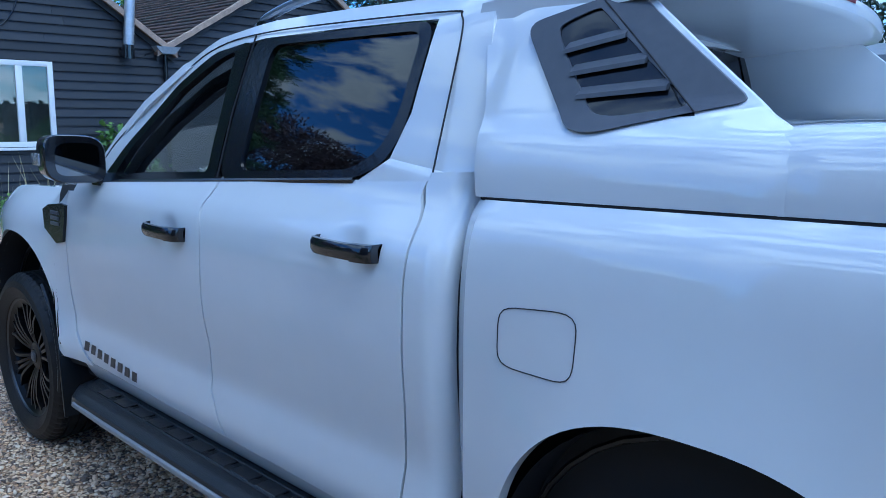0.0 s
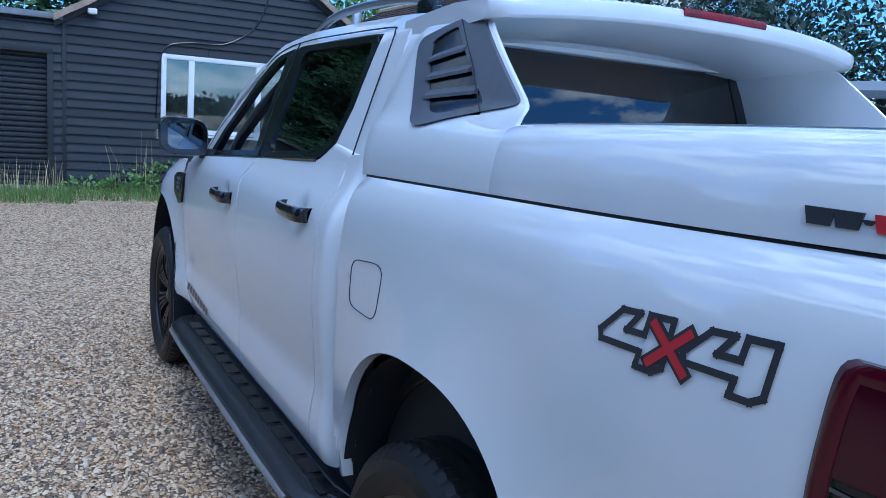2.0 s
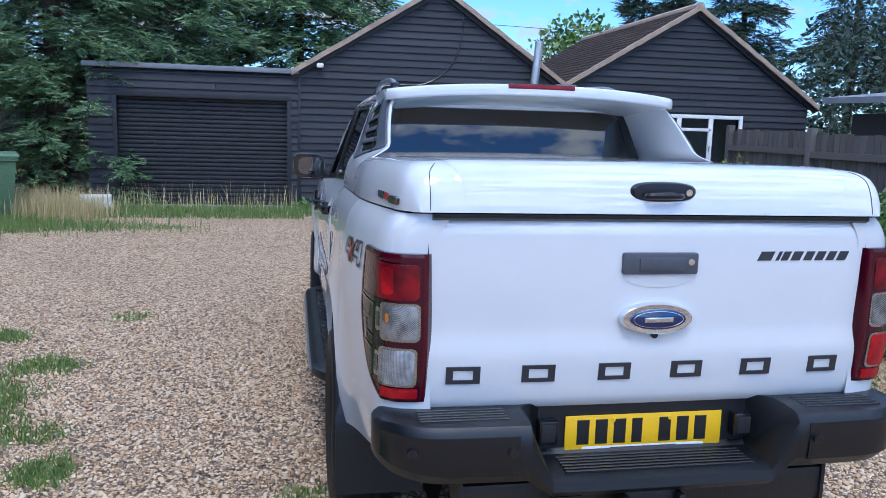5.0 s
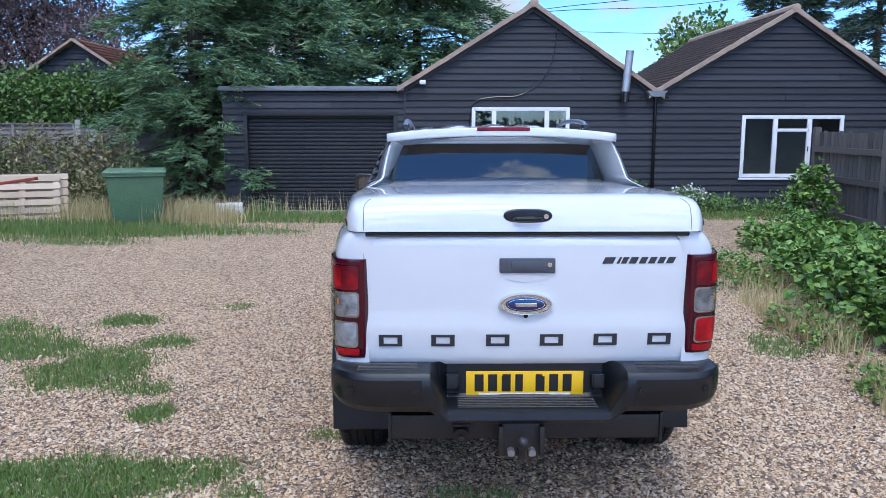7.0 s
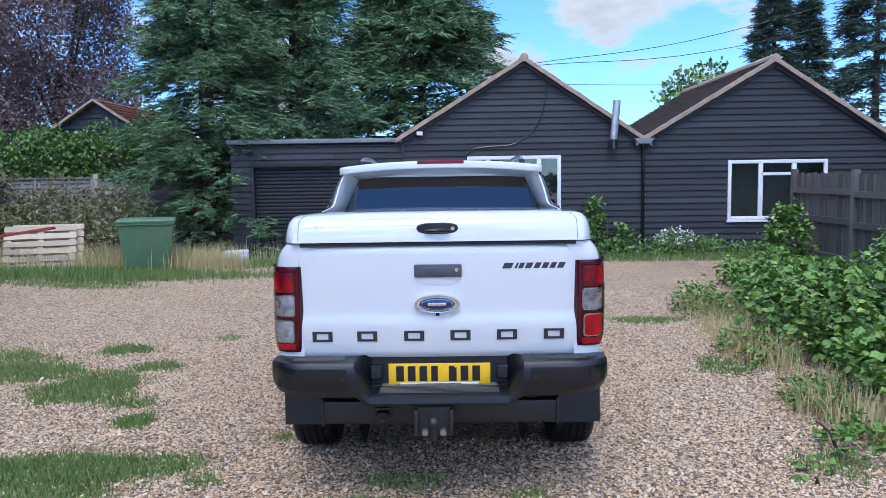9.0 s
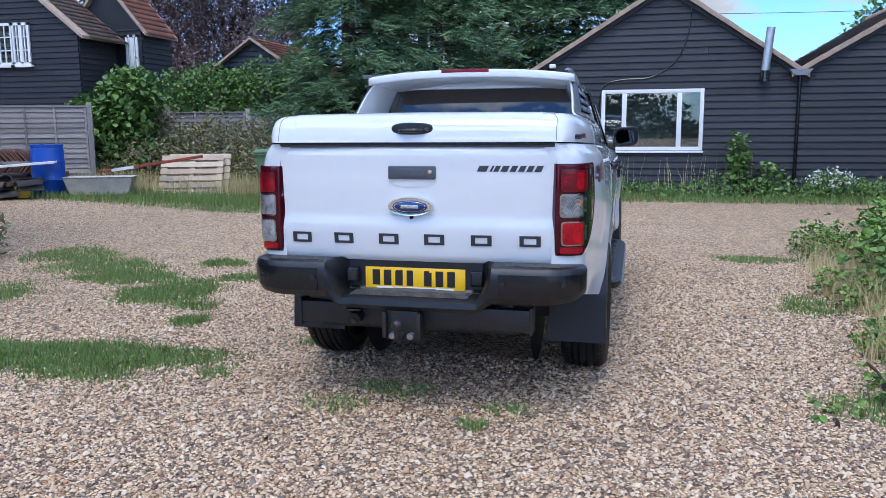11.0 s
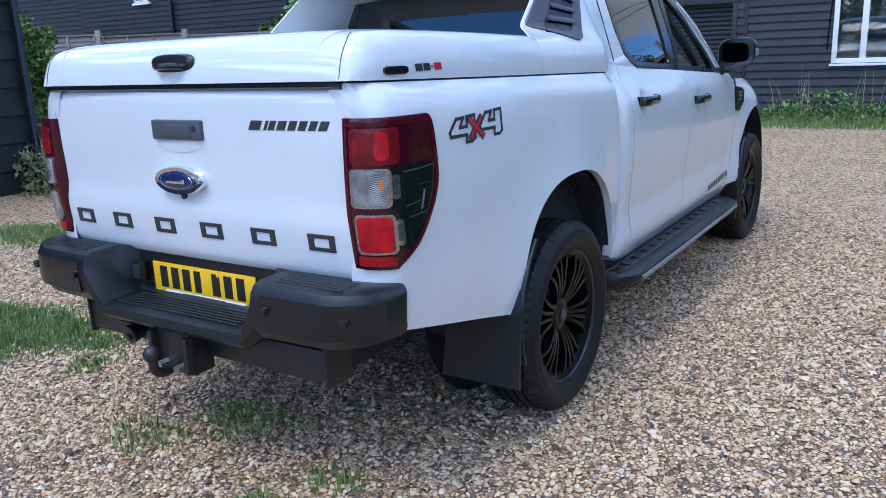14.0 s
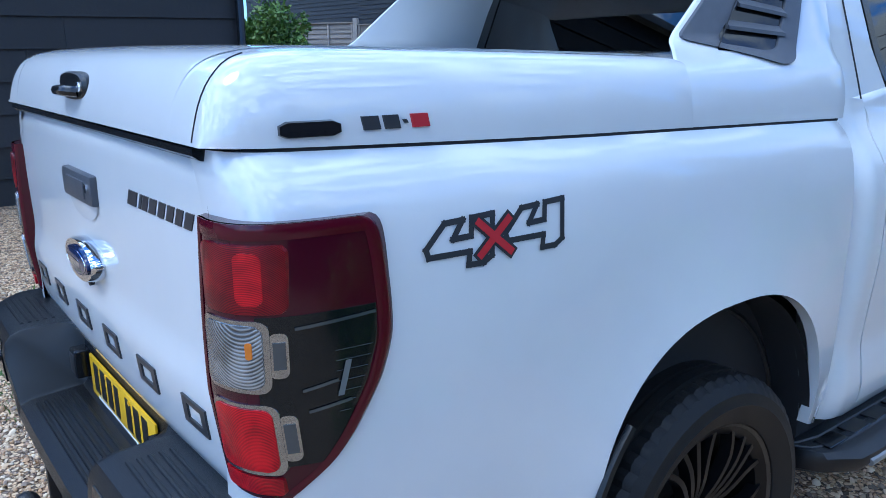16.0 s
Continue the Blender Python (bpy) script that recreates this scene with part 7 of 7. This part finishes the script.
part("flat_roof", box_bm((-16.7, G0 - 0.06, 2.48), (FACE + 0.10, G1 - 0.01, 2.565), 0.01), FELT, garage, "grey felt roof edge")
part("corner_batten", box_bm((FACE + 0.02, G1 - 0.03, 0.12), (FACE + 0.05, G1 + 0.03, 2.46), 0.004), BOARD, garage)
for a, b in ((-4.13, -4.05), (-1.18, -1.10)):
    part("door_post", box_bm((FACE - 0.02, a, 0.05), (FACE + 0.05, b, 2.08), 0.006), BOARD, garage)
part("door_head", box_bm((FACE - 0.02, -4.13, 2.0), (FACE + 0.052, -1.10, 2.09), 0.006), BOARD, garage)
roller = part("roller_door", box_bm((FACE - 0.16, -4.06, 0.05), (FACE - 0.12, -1.17, 2.02)), ROLLER, garage, "closed black roller shutter")
for k in range(25):
    z = 0.12 + k * 0.076
    secs = [[(FACE - 0.12, y, z), (FACE - 0.100, y, z + 0.012), (FACE - 0.094, y, z + 0.035), (FACE - 0.100, y, z + 0.060), (FACE - 0.12, y, z + 0.072)] for y in (-4.05, -1.18)]
    part("slat", loft_bm(secs, closed=False, caps=False), ROLLER, roller)
part("threshold", box_bm((FACE - 0.2, -4.2, 0.03), (FACE + 0.35, -1.0, 0.125), 0.01), mat("concrete sill", (0.32, 0.31, 0.29), 0.9, vary=0.3, scale=4), garage, "pale concrete threshold")

# small hut far left
hut = thing("garden_hut", "black boarded hut with a mossy tiled gable roof", "hut")
hx, hy, hz = -14.2, -8.55, 3.70
pts = [(hy - 2.2, 0.3), (hy + 2.2, 0.3), (hy + 2.2, 2.25), (hy, hz - 0.05), (hy - 2.2, 2.25)]
part("wall", loft_bm([[(x, y, z) for y, z in pts] for x in (hx - 4, hx)]), BOARD, hut)
lapped(hut, lambda z: hy - 2.2 if z < 2.25 else hy - 2.2 * (hz - z) / (hz - 2.25), lambda z: hy + 2.2 if z < 2.25 else hy + 2.2 * (hz - z) / (hz - 2.25), 0.5, 3.55, hx)
for s in (-1, 1):
    roof = part("roof", loft_bm([[(x, hy, hz), (x, hy, hz + 0.06), (x, hy + s * 2.4, 2.17), (x, hy + s * 2.4, 2.10)] for x in (hx - 4.1, hx + 0.2)]), VERGE, hut, "mossy tiled roof")
    tiles(roof, (hy, hz + 0.06), (hy + s * 2.4, 2.18), hx - 4.1, hx + 0.22, REDTILE if s > 0 else TILE)

# cottage beyond the fence
cottage = thing("cottage", "black weatherboarded cottage with white windows and tiled roof", "house")
def cot(name, lo, hi, material=BOARD, label=""):
    return part(name, box_bm(lo, hi), material, cottage, label)
CX, CY = -13.3, -13.0            # the corner nearest to the barns
def cot_roof(x0, x1, ya, za, ye, ze, m):
    roof = part("roof", loft_bm([[(x, ya, za), (x, ya, za + 0.08), (x, ye, ze + 0.08), (x, ye, ze)] for x in (x0, x1)]), VERGE, cottage, "brown tiled roof")
    tiles(roof, (ya, za + 0.08), (ye, ze + 0.08), x0, x1, m, 0.2, 0.3)
cot("wall", (CX - 1.5, CY - 9.0, 0), (CX, CY, 3.95))
part("gable_wall", loft_bm([[(x, CY, 3.95), (x, CY - 4.5, 7.6), (x, CY - 9.0, 3.95)] for x in (CX - 1.5, CX)]), BOARD, cottage)
lapped(cottage, lambda z: CY - 9.0 if z < 3.95 else CY - 4.5 - 4.5 * (7.6 - z) / 3.65, lambda z: CY if z < 3.95 else CY - 4.5 + 4.5 * (7.6 - z) / 3.65, 1.6, 7.4, CX, pitch=0.145, material=BARNBLACK)
lapped(cottage, lambda z: CX - 1.5, lambda z: CX, 1.6, 3.9, CY, pitch=0.145, along="x", material=BARNBLACK)
cot_roof(CX - 1.6, CX + 0.2, CY - 4.5, 7.62, CY + 0.25, 3.78, TILE)
cot_roof(CX - 1.6, CX + 0.2, CY - 4.5, 7.62, CY - 9.25, 3.78, TILE)
# rear wing with a tile-hung gable
cot("wing_wall", (CX - 3.0, CY - 1.4, 0), (CX - 1.65, CY + 0.75, 4.2))
part("wing_gable", loft_bm([[(x, CY + 0.75, 4.2), (x, CY - 0.32, 5.5), (x, CY - 1.4, 4.2)] for x in (CX - 3.0, CX - 1.65)]), BOARD, cottage)
cot_roof(CX - 3.1, CX - 1.5, CY - 0.32, 5.52, CY + 0.95, 4.0, REDTILE)
cot_roof(CX - 3.1, CX - 1.5, CY - 0.32, 5.52, CY - 1.6, 4.0, REDTILE)
lapped(cottage, lambda z: CY, lambda z: CY + 0.75, 2.0, 4.2, CX - 1.65, pitch=0.145, material=BARNBLACK)
lapped(cottage, lambda z: CX - 3.0, lambda z: CX - 1.65, 2.0, 4.15, CY + 0.75, pitch=0.145, along="x", material=BARNBLACK)
# lean-to eave along the front
cot("low_wall", (CX - 1.5, CY - 18.0, 0), (CX - 0.02, CY - 9.0, 4.7))
lapped(cottage, lambda z: CY - 18.0, lambda z: CY - 9.0, 1.4, 4.5, CX - 0.02, pitch=0.145, material=BARNBLACK)
eave = part("eave", loft_bm([[(CX, y, 4.72), (CX, y, 4.78), (CX + 0.42, y, 4.30), (CX + 0.42, y, 4.24)] for y in (CY - 18.0, -17.25)]), VERGE, cottage, "brown tiled eave")
tiles(eave, (CX, 4.78), (CX + 0.42, 4.30), CY - 18.0, -17.25, TILE, 0.16, 0.22, along="y")
def cot_window(y0, y1, z0, z1, x):
    win = part("window", box_bm((x + 0.02, y0 - 0.05, z0 - 0.09), (x + 0.12, y1 + 0.05, z0 - 0.03)), UPVC, cottage, "white paned cottage window")
    for lo, hi in (((y0, z0), (y0 + 0.07, z1)), ((y1 - 0.07, z0), (y1, z1)), ((y0, z0 - 0.03), (y1, z0 + 0.04)), ((y0, z1 - 0.07), (y1, z1)), (((y0 + y1) / 2 - 0.05, z0), ((y0 + y1) / 2 + 0.05, z1))):
        part("frame_bar", box_bm((x + 0.025, lo[0], lo[1]), (x + 0.075, hi[0], hi[1])), UPVC, win)
    for half in (0, 1):
        a = y0 + 0.07 + half * (y1 - y0 - 0.07) / 2
        b = a + (y1 - y0) / 2 - 0.12
        part("glazing_bar", box_bm((x + 0.03, (a + b) / 2 - 0.012, z0), (x + 0.065, (a + b) / 2 + 0.012, z1)), UPVC, win)
        for h in (0.33, 0.66):
            part("glazing_bar", box_bm((x + 0.03, a, z0 + (z1 - z0) * h - 0.012), (x + 0.065, b, z0 + (z1 - z0) * h + 0.012)), UPVC, win)
    pane = part("pane", box_bm((x + 0.040, y0 + 0.05, z0), (x + 0.046, y1 - 0.05, z1)), PANE, win, smooth=False)
    pane.visible_shadow = False
    part("room", box_bm((x + 0.031, y0 + 0.03, z0), (x + 0.034, y1 - 0.03, z1)), ROOMDARK, win)
for a, b in ((-15.87, -14.95), (-14.97, -14.43), (-19.2, -18.5)):
    cot_window(a, b, 3.20, 4.25, CX)
cot_window(CY + 0.26, CY + 0.64, 3.0, 4.05, CX - 1.65)
part("rain_pipe", rod_bm((CX + 0.1, -17.5, 0.5), (CX + 0.1, -17.5, 4.3), 0.05, sides=8), SATIN, cottage)

# black barn beside the drive
barn = thing("dark_barn", "large black painted barn with a rain pipe at its corner", "barn")
part("wall", box_bm((-2.25, -13.0, -0.1), (9.5, -6.65, 4.2)), BARNBLACK, barn)
lapped(barn, lambda z: -2.25, lambda z: 9.5, 0.05, 4.1, -6.65, pitch=0.30, along="x", material=BARNBLACK)
part("roof", box_bm((-2.45, -13.2, 4.2), (9.7, -6.40, 4.32), 0.02), FELT, barn)
part("rain_pipe", tube_bm([(-2.20, -6.55, 4.1), (-2.20, -6.55, 0.25), (-2.22, -6.45, 0.06)], 0.045, 10), SATIN, barn)

# low shed past the right fence
shed = thing("low_shed", "low dark shed with a pale sheet roof edge", "shed")
part("wall", box_bm((-9.0, 8.4, -0.1), (2.5, 12.0, 2.05)), BOARD, shed)
part("roof", loft_bm([[(-9.3, y, z), (2.8, y, z - 0.15), (2.8, y, z - 0.05), (-9.3, y, z + 0.10)] for y, z in ((8.0, 2.22), (12.3, 2.7))]), FELT, shed, "pale grey sheet roof")

# ---- fences ----
def lap_fence(name, a, b, height, label, material=FENCEWOOD, slats=15, posts=True, vertical=False):
    """One fence bay with its posts between two points on the ground."""
    a, b = Vector((*a, rise(*a))), Vector((*b, rise(*b)))
    ob = thing(name, label, "fence", group=name + " bays")
    way = (b - a)
    length = way.length
    m = Matrix.Translation(a) @ Matrix.Rotation(math.atan2(way.y, way.x), 4, "Z")
    part("post", box_bm((-0.05, -0.05, -0.1), (0.05, 0.05, height + 0.06), 0.008, m=m), FENCEWOOD if not vertical else DARKWOOD, ob)
    if vertical:
        n = int(length / 0.125)
        for k in range(n):
            h = height - random.uniform(0, 0.03)
            part("slat", box_bm((0.06 + k * length / n, 0.025, 0.05), (0.05 + k * length / n + 0.115, 0.042, h), m=m), material, ob, smooth=False)
        for h in (0.35, height * 0.55, height - 0.30):
            part("rail", box_bm((0.04, -0.045, h - 0.045), (length - 0.04, 0.022, h + 0.045), m=m), material, ob, smooth=False)
    else:
        for k in range(slats):
            h0 = 0.08 + k * (height - 0.12) / slats
            h1 = h0 + (height - 0.12) / slats + 0.02
            w0, w1 = random.uniform(-0.006, 0.006), random.uniform(-0.006, 0.006)
            part("slat", loft_bm([[m @ Vector(p) for p in ((x, 0.004, h1), (x, -0.004, h1), (x, -0.022, h0 + w), (x, 0.028, h0 + w))] for x, w in ((0.05, w0), (length - 0.05, w1))]), material, ob, smooth=False)
        for x in (0.08, length * 0.36, length * 0.66, length - 0.10):
            part("batten", box_bm((x - 0.02, 0.026, 0.08), (x + 0.02, 0.046, height - 0.04), m=m), material, ob, smooth=False)
            part("batten", box_bm((x - 0.02, -0.022, 0.08), (x + 0.02, -0.002, height - 0.04), m=m), material, ob, smooth=False)
        part("cap", box_bm((0.04, -0.025, height - 0.04), (length - 0.04, 0.05, height - 0.01), m=m), material, ob, smooth=False)
    return ob


line0, step = Vector((-9.55, -9.95)), Vector((0.92, -1.62)).normalized() * 1.85
for k in range(0, 6):
    p, q = line0 + step * k, line0 + step * (k + 1)
    lap_fence("fence_panel", p, q, 1.68, "weathered grey overlap fence panel between posts")
p, step = Vector((-12.75, -6.0)), Vector((0.55, -1.85)).normalized() * 1.83
for k in range(4):
    lap_fence("garden_fence", p + step * k, p + step * (k + 1), 1.62, "pale weathered garden fence panel")
p = Vector((-8.7, 5.95))
for k in range(5):
    lap_fence("close_fence", p + Vector((2.15, -0.04)) * k, p + Vector((2.15, -0.04)) * (k + 1), 1.66, "dark weathered close-boarded fence overgrown with bramble", DARKWOOD, vertical=True)

# ---- yard things ----
def place(name, label, category, x, y, turn=0, group=""):
    return thing(name, label, category, (x, y, rise(x, y)), turn, group)


binn = place("wheelie_bin", "green plastic wheelie bin standing in long grass", "bin", -9.35, -5.55, 18)
BINGREEN = mat("green bin plastic", (0.115, 0.215, 0.115), 0.5, vary=0.3, scale=4, bump=0.1, bscale=200)
part("body", loft_bm([[(-w, -d, z), (w, -d, z), (w, d, z), (-w, d, z)] for w, d, z in ((0.34, 0.36, 0.06), (0.37, 0.39, 0.16), (0.44, 0.46, 0.83), (0.47, 0.49, 0.85), (0.47, 0.49, 0.895))]), BINGREEN, binn, angle=20)
part("lid", loft_bm([[(-w, -d, z), (w, -d, z), (w, d, z), (-w, d, z)] for w, d, z in ((0.485, 0.505, 0.896), (0.485, 0.505, 0.920), (0.45, 0.47, 0.95), (0.2, 0.2, 0.96))]), BINGREEN, binn, "green hinged lid")
part("handle_bar", rod_bm((-0.50, -0.40, 0.88), (-0.50, 0.40, 0.88), 0.018), BINGREEN, binn)
for y in (-0.36, 0.36):
    part("bin_wheel", rod_bm((-0.30, y - 0.03, 0.11), (-0.30, y + 0.03, 0.11), 0.11, sides=20), RUBBER, binn)

PALEWOOD = islands(mat("pale pallet wood", (0.5, 0.4, 0.28), 0.8, bump=0.3, bscale=40), [(0.48, 0.37, 0.25), (0.40, 0.31, 0.22), (0.56, 0.45, 0.32)], per_object=True)
def pallet(x, y, turn, tilt, label):
    ob = place("pallet", label, "pallet", x, y, turn, "leaning pallets")
    m = Matrix.Rotation(radians(tilt), 4, "Y")
    for k in range(6):
        part("slat", box_bm((0.0, -0.6, 0.02 + k * 0.165), (0.02, 0.6, 0.02 + k * 0.165 + 0.115), m=m), PALEWOOD, ob, smooth=False)
    for y0 in (-0.58, -0.05, 0.48):
        part("bearer", box_bm((-0.09, y0, 0.0), (-0.001, y0 + 0.10, 0.96), m=m), PALEWOOD, ob, smooth=False)
    return ob
pallet(-8.9, -7.35, 20, -38, "pale wooden pallet leaning in long grass")
pallet(-9.1, -7.30, 20, -36, "pale wooden pallet leaning behind another")
REDPAINT = mat("faded red paint", (0.33, 0.06, 0.035), 0.6, vary=0.4, scale=6)
bar = place("red_plank", "long faded red and white plank lying over pallets", "plank", -8.75, -8.0, 0)
part("board", box_bm((-0.06, -1.5, 0), (0.06, 0.75, 0.05), 0.006, m=Matrix.Translation((0, 0.3, 0.62)) @ Matrix.Rotation(radians(8), 4, "X")), REDPAINT, bar)
part("white_band", box_bm((-0.062, -1.2, -0.002), (0.062, -0.7, 0.052), m=Matrix.Translation((0, 0.3, 0.62)) @ Matrix.Rotation(radians(8), 4, "X")), WHITEPLASTIC, bar, "white painted band")
trough = place("trough", "dirty white plastic trough half hidden by grass", "trough", -8.1, -8.7, 25)
part("shell", loft_bm([[(-w, -d, z), (w, -d, z), (w, d, z), (-w, d, z)] for w, d, z in ((0.20, 0.50, 0.05), (0.26, 0.60, 0.36), (0.28, 0.62, 0.38), (0.25, 0.58, 0.36))]), mat("dirty white plastic", (0.50, 0.49, 0.43), 0.6, vary=0.4, scale=5), trough)
barrel = place("barrel", "blue plastic barrel standing among weeds", "barrel", -8.0, -9.75)
BARRELBLUE = mat("blue barrel plastic", (0.010, 0.075, 0.42), 0.4, vary=0.25, scale=4)
part("drum", lathe_bm([(0.01, 0), (0.26, 0), (0.285, 0.03), (0.29, 0.26), (0.30, 0.28), (0.29, 0.30), (0.29, 0.60), (0.30, 0.62), (0.29, 0.64), (0.287, 0.84), (0.275, 0.88), (0.285, 0.90), (0.285, 0.94), (0.27, 0.945), (0.01, 0.93)], sides=36), BARRELBLUE, barrel)
barrel.children[0].rotation_euler = (math.pi / 2, 0, 0)
part("bung", rod_bm((0.13, 0, 0.93), (0.13, 0, 0.955), 0.035), BARRELBLUE, barrel)
bucket = place("bucket", "yellow plastic tub lying in the grass", "bucket", -7.25, -9.7)
part("tub", loft_bm([[(r * math.cos(a), r * math.sin(a), z) for a in span(0, math.tau, 20)[:-1]] for r, z in ((0.11, 0.02), (0.16, 0.30), (0.17, 0.31), (0.14, 0.29))]), mat("yellow plastic", (0.70, 0.52, 0.03), 0.5), bucket)
box = place("crate", "small white plastic crate by a garage door", "crate", -10.5, -4.25, 12)
for z in (0.04, 0.12, 0.20):
    part("rail", box_bm((-0.17, -0.24, z), (0.17, 0.24, z + 0.055), 0.01), WHITEPLASTIC, box)
part("inside", box_bm((-0.15, -0.22, 0.03), (0.15, 0.22, 0.24)), WHITEPLASTIC, box)
# stacked roof tiles, dark sheets and a white board by the fence
CLAY = islands(mat("old clay tiles", (0.2, 0.08, 0.05), 0.85), [(0.17, 0.075, 0.05), (0.12, 0.06, 0.045), (0.22, 0.10, 0.07), (0.09, 0.06, 0.05)], per_object=True)
SHEET = islands(mat("dark ridge tiles", (0.02, 0.02, 0.022), 0.7, bump=0.3, bscale=60), [(0.022, 0.022, 0.024), (0.04, 0.038, 0.038), (0.075, 0.058, 0.050), (0.12, 0.07, 0.05)], per_object=True)
stack = place("tile_stack", "stack of old brown clay roof tiles against a fence", "roof tiles", -7.95, -10.45, -58)
for row in range(2):
    for k in range(26):
        part("tile", box_bm((-0.10, -0.14, 0.0), (-0.08, 0.14, 0.25), m=Matrix.Translation((-0.55 + 0.046 * k, 0, 0.36 + 0.20 * row + random.uniform(-0.02, 0.02))) @ Matrix.Rotation(radians(38 if row else -38), 4, "Y")), CLAY, stack, smooth=False)
part("bed", box_bm((-0.9, -0.3, 0), (0.9, 0.3, 0.38), 0.02), SHEET, stack)
heap = place("scrap_heap", "heap of dark half-round ridge tiles on the ground", "scrap", -6.9, -10.3, -58)
def half_round(length, r):
    """A half-round ridge tile: a bent shell with thickness."""
    return loft_bm([[(x, q * math.cos(a), q * math.sin(a)) for q, way in ((r, 1), (r - 0.016, -1)) for a in span(0.15, math.pi - 0.15, 8)[::way]] for x in (-length / 2, length / 2)])
for k in range(46):
    level = k // 12
    m = Matrix.Translation((random.uniform(-1.15, 1.05) * (1 - 0.12 * level), random.uniform(-0.36, 0.36), 0.02 + 0.10 * level)) @ Matrix.Rotation(random.uniform(-0.5, 0.5) + (math.pi / 2 if k % 3 == 0 else 0), 4, "Z") @ Matrix.Rotation(random.uniform(-0.15, 0.15), 4, "Y")
    bm = half_round(0.42, 0.11)
    bmesh.ops.transform(bm, matrix=m, verts=bm.verts)
    part("ridge_tile", bm, SHEET, heap)
part("white_board", box_bm((-1.3, -0.25, 0.52), (0.5, 0.15, 0.555), m=Matrix.Rotation(radians(4), 4, "Y")), WHITEPLASTIC, heap, "white board lying on top")
for k in range(3):
    part("clay_pipe", tube_bm([(-0.2 + 0.3 * k, -0.40, 0.16), (-0.1 + 0.3 * k, 0.0, 0.16)], 0.11, 12), CLAY, heap)
trolley = place("trolley", "red tubular metal trolley frames by the fence", "trolley", -5.45, -10.3, -50)
for x in (-0.45, -0.15, 0.25, 0.5):
    part("upright", rod_bm((x, 0.02 * x, 0.05), (x, 0.02 * x, 1.05 + 0.15 * (x > 0)), 0.022, sides=8), REDPAINT, trolley)
for z, x0, x1 in ((1.03, -0.45, 0.25), (0.88, -0.45, 0.25), (1.18, -0.15, 0.5), (0.20, -0.45, 0.5)):
    part("cross_tube", rod_bm((x0, 0.01, z), (x1, 0.02, z), 0.022, sides=8), REDPAINT, trolley)
ladder = place("ladder", "aluminium ladder lying on its side on the ground", "ladder", -4.85, -9.75, -48)
for z in (0.08, 0.34):
    part("stile", box_bm((-1.1, -0.02, z - 0.02), (1.1, 0.02, z + 0.02)), ZINC, ladder)
for k in range(8):
    part("rung", rod_bm((-0.98 + 0.28 * k, 0, 0.08), (-0.90 + 0.28 * k, 0, 0.34), 0.014, sides=8), ZINC, ladder)

# overhead wires
for pts in (((FACE + 0.05, 1.70, 4.02), (-11.3, 5.5, 4.55), (-11, 12.5, 6.4)), ((FACE + 0.05, 1.75, 3.98), (-11.3, 6.0, 4.32), (-11, 14, 6.2)), ((-16, 0, 4.2), (-16, 9, 4.1), (-16, 22, 4.6))):
    wire = thing("overhead_wire", "thin black overhead wire against the sky", "wire", group="wires")
    part("line", tube_bm(smooth_line(pts, 8), 0.007, 5), SATIN, wire)
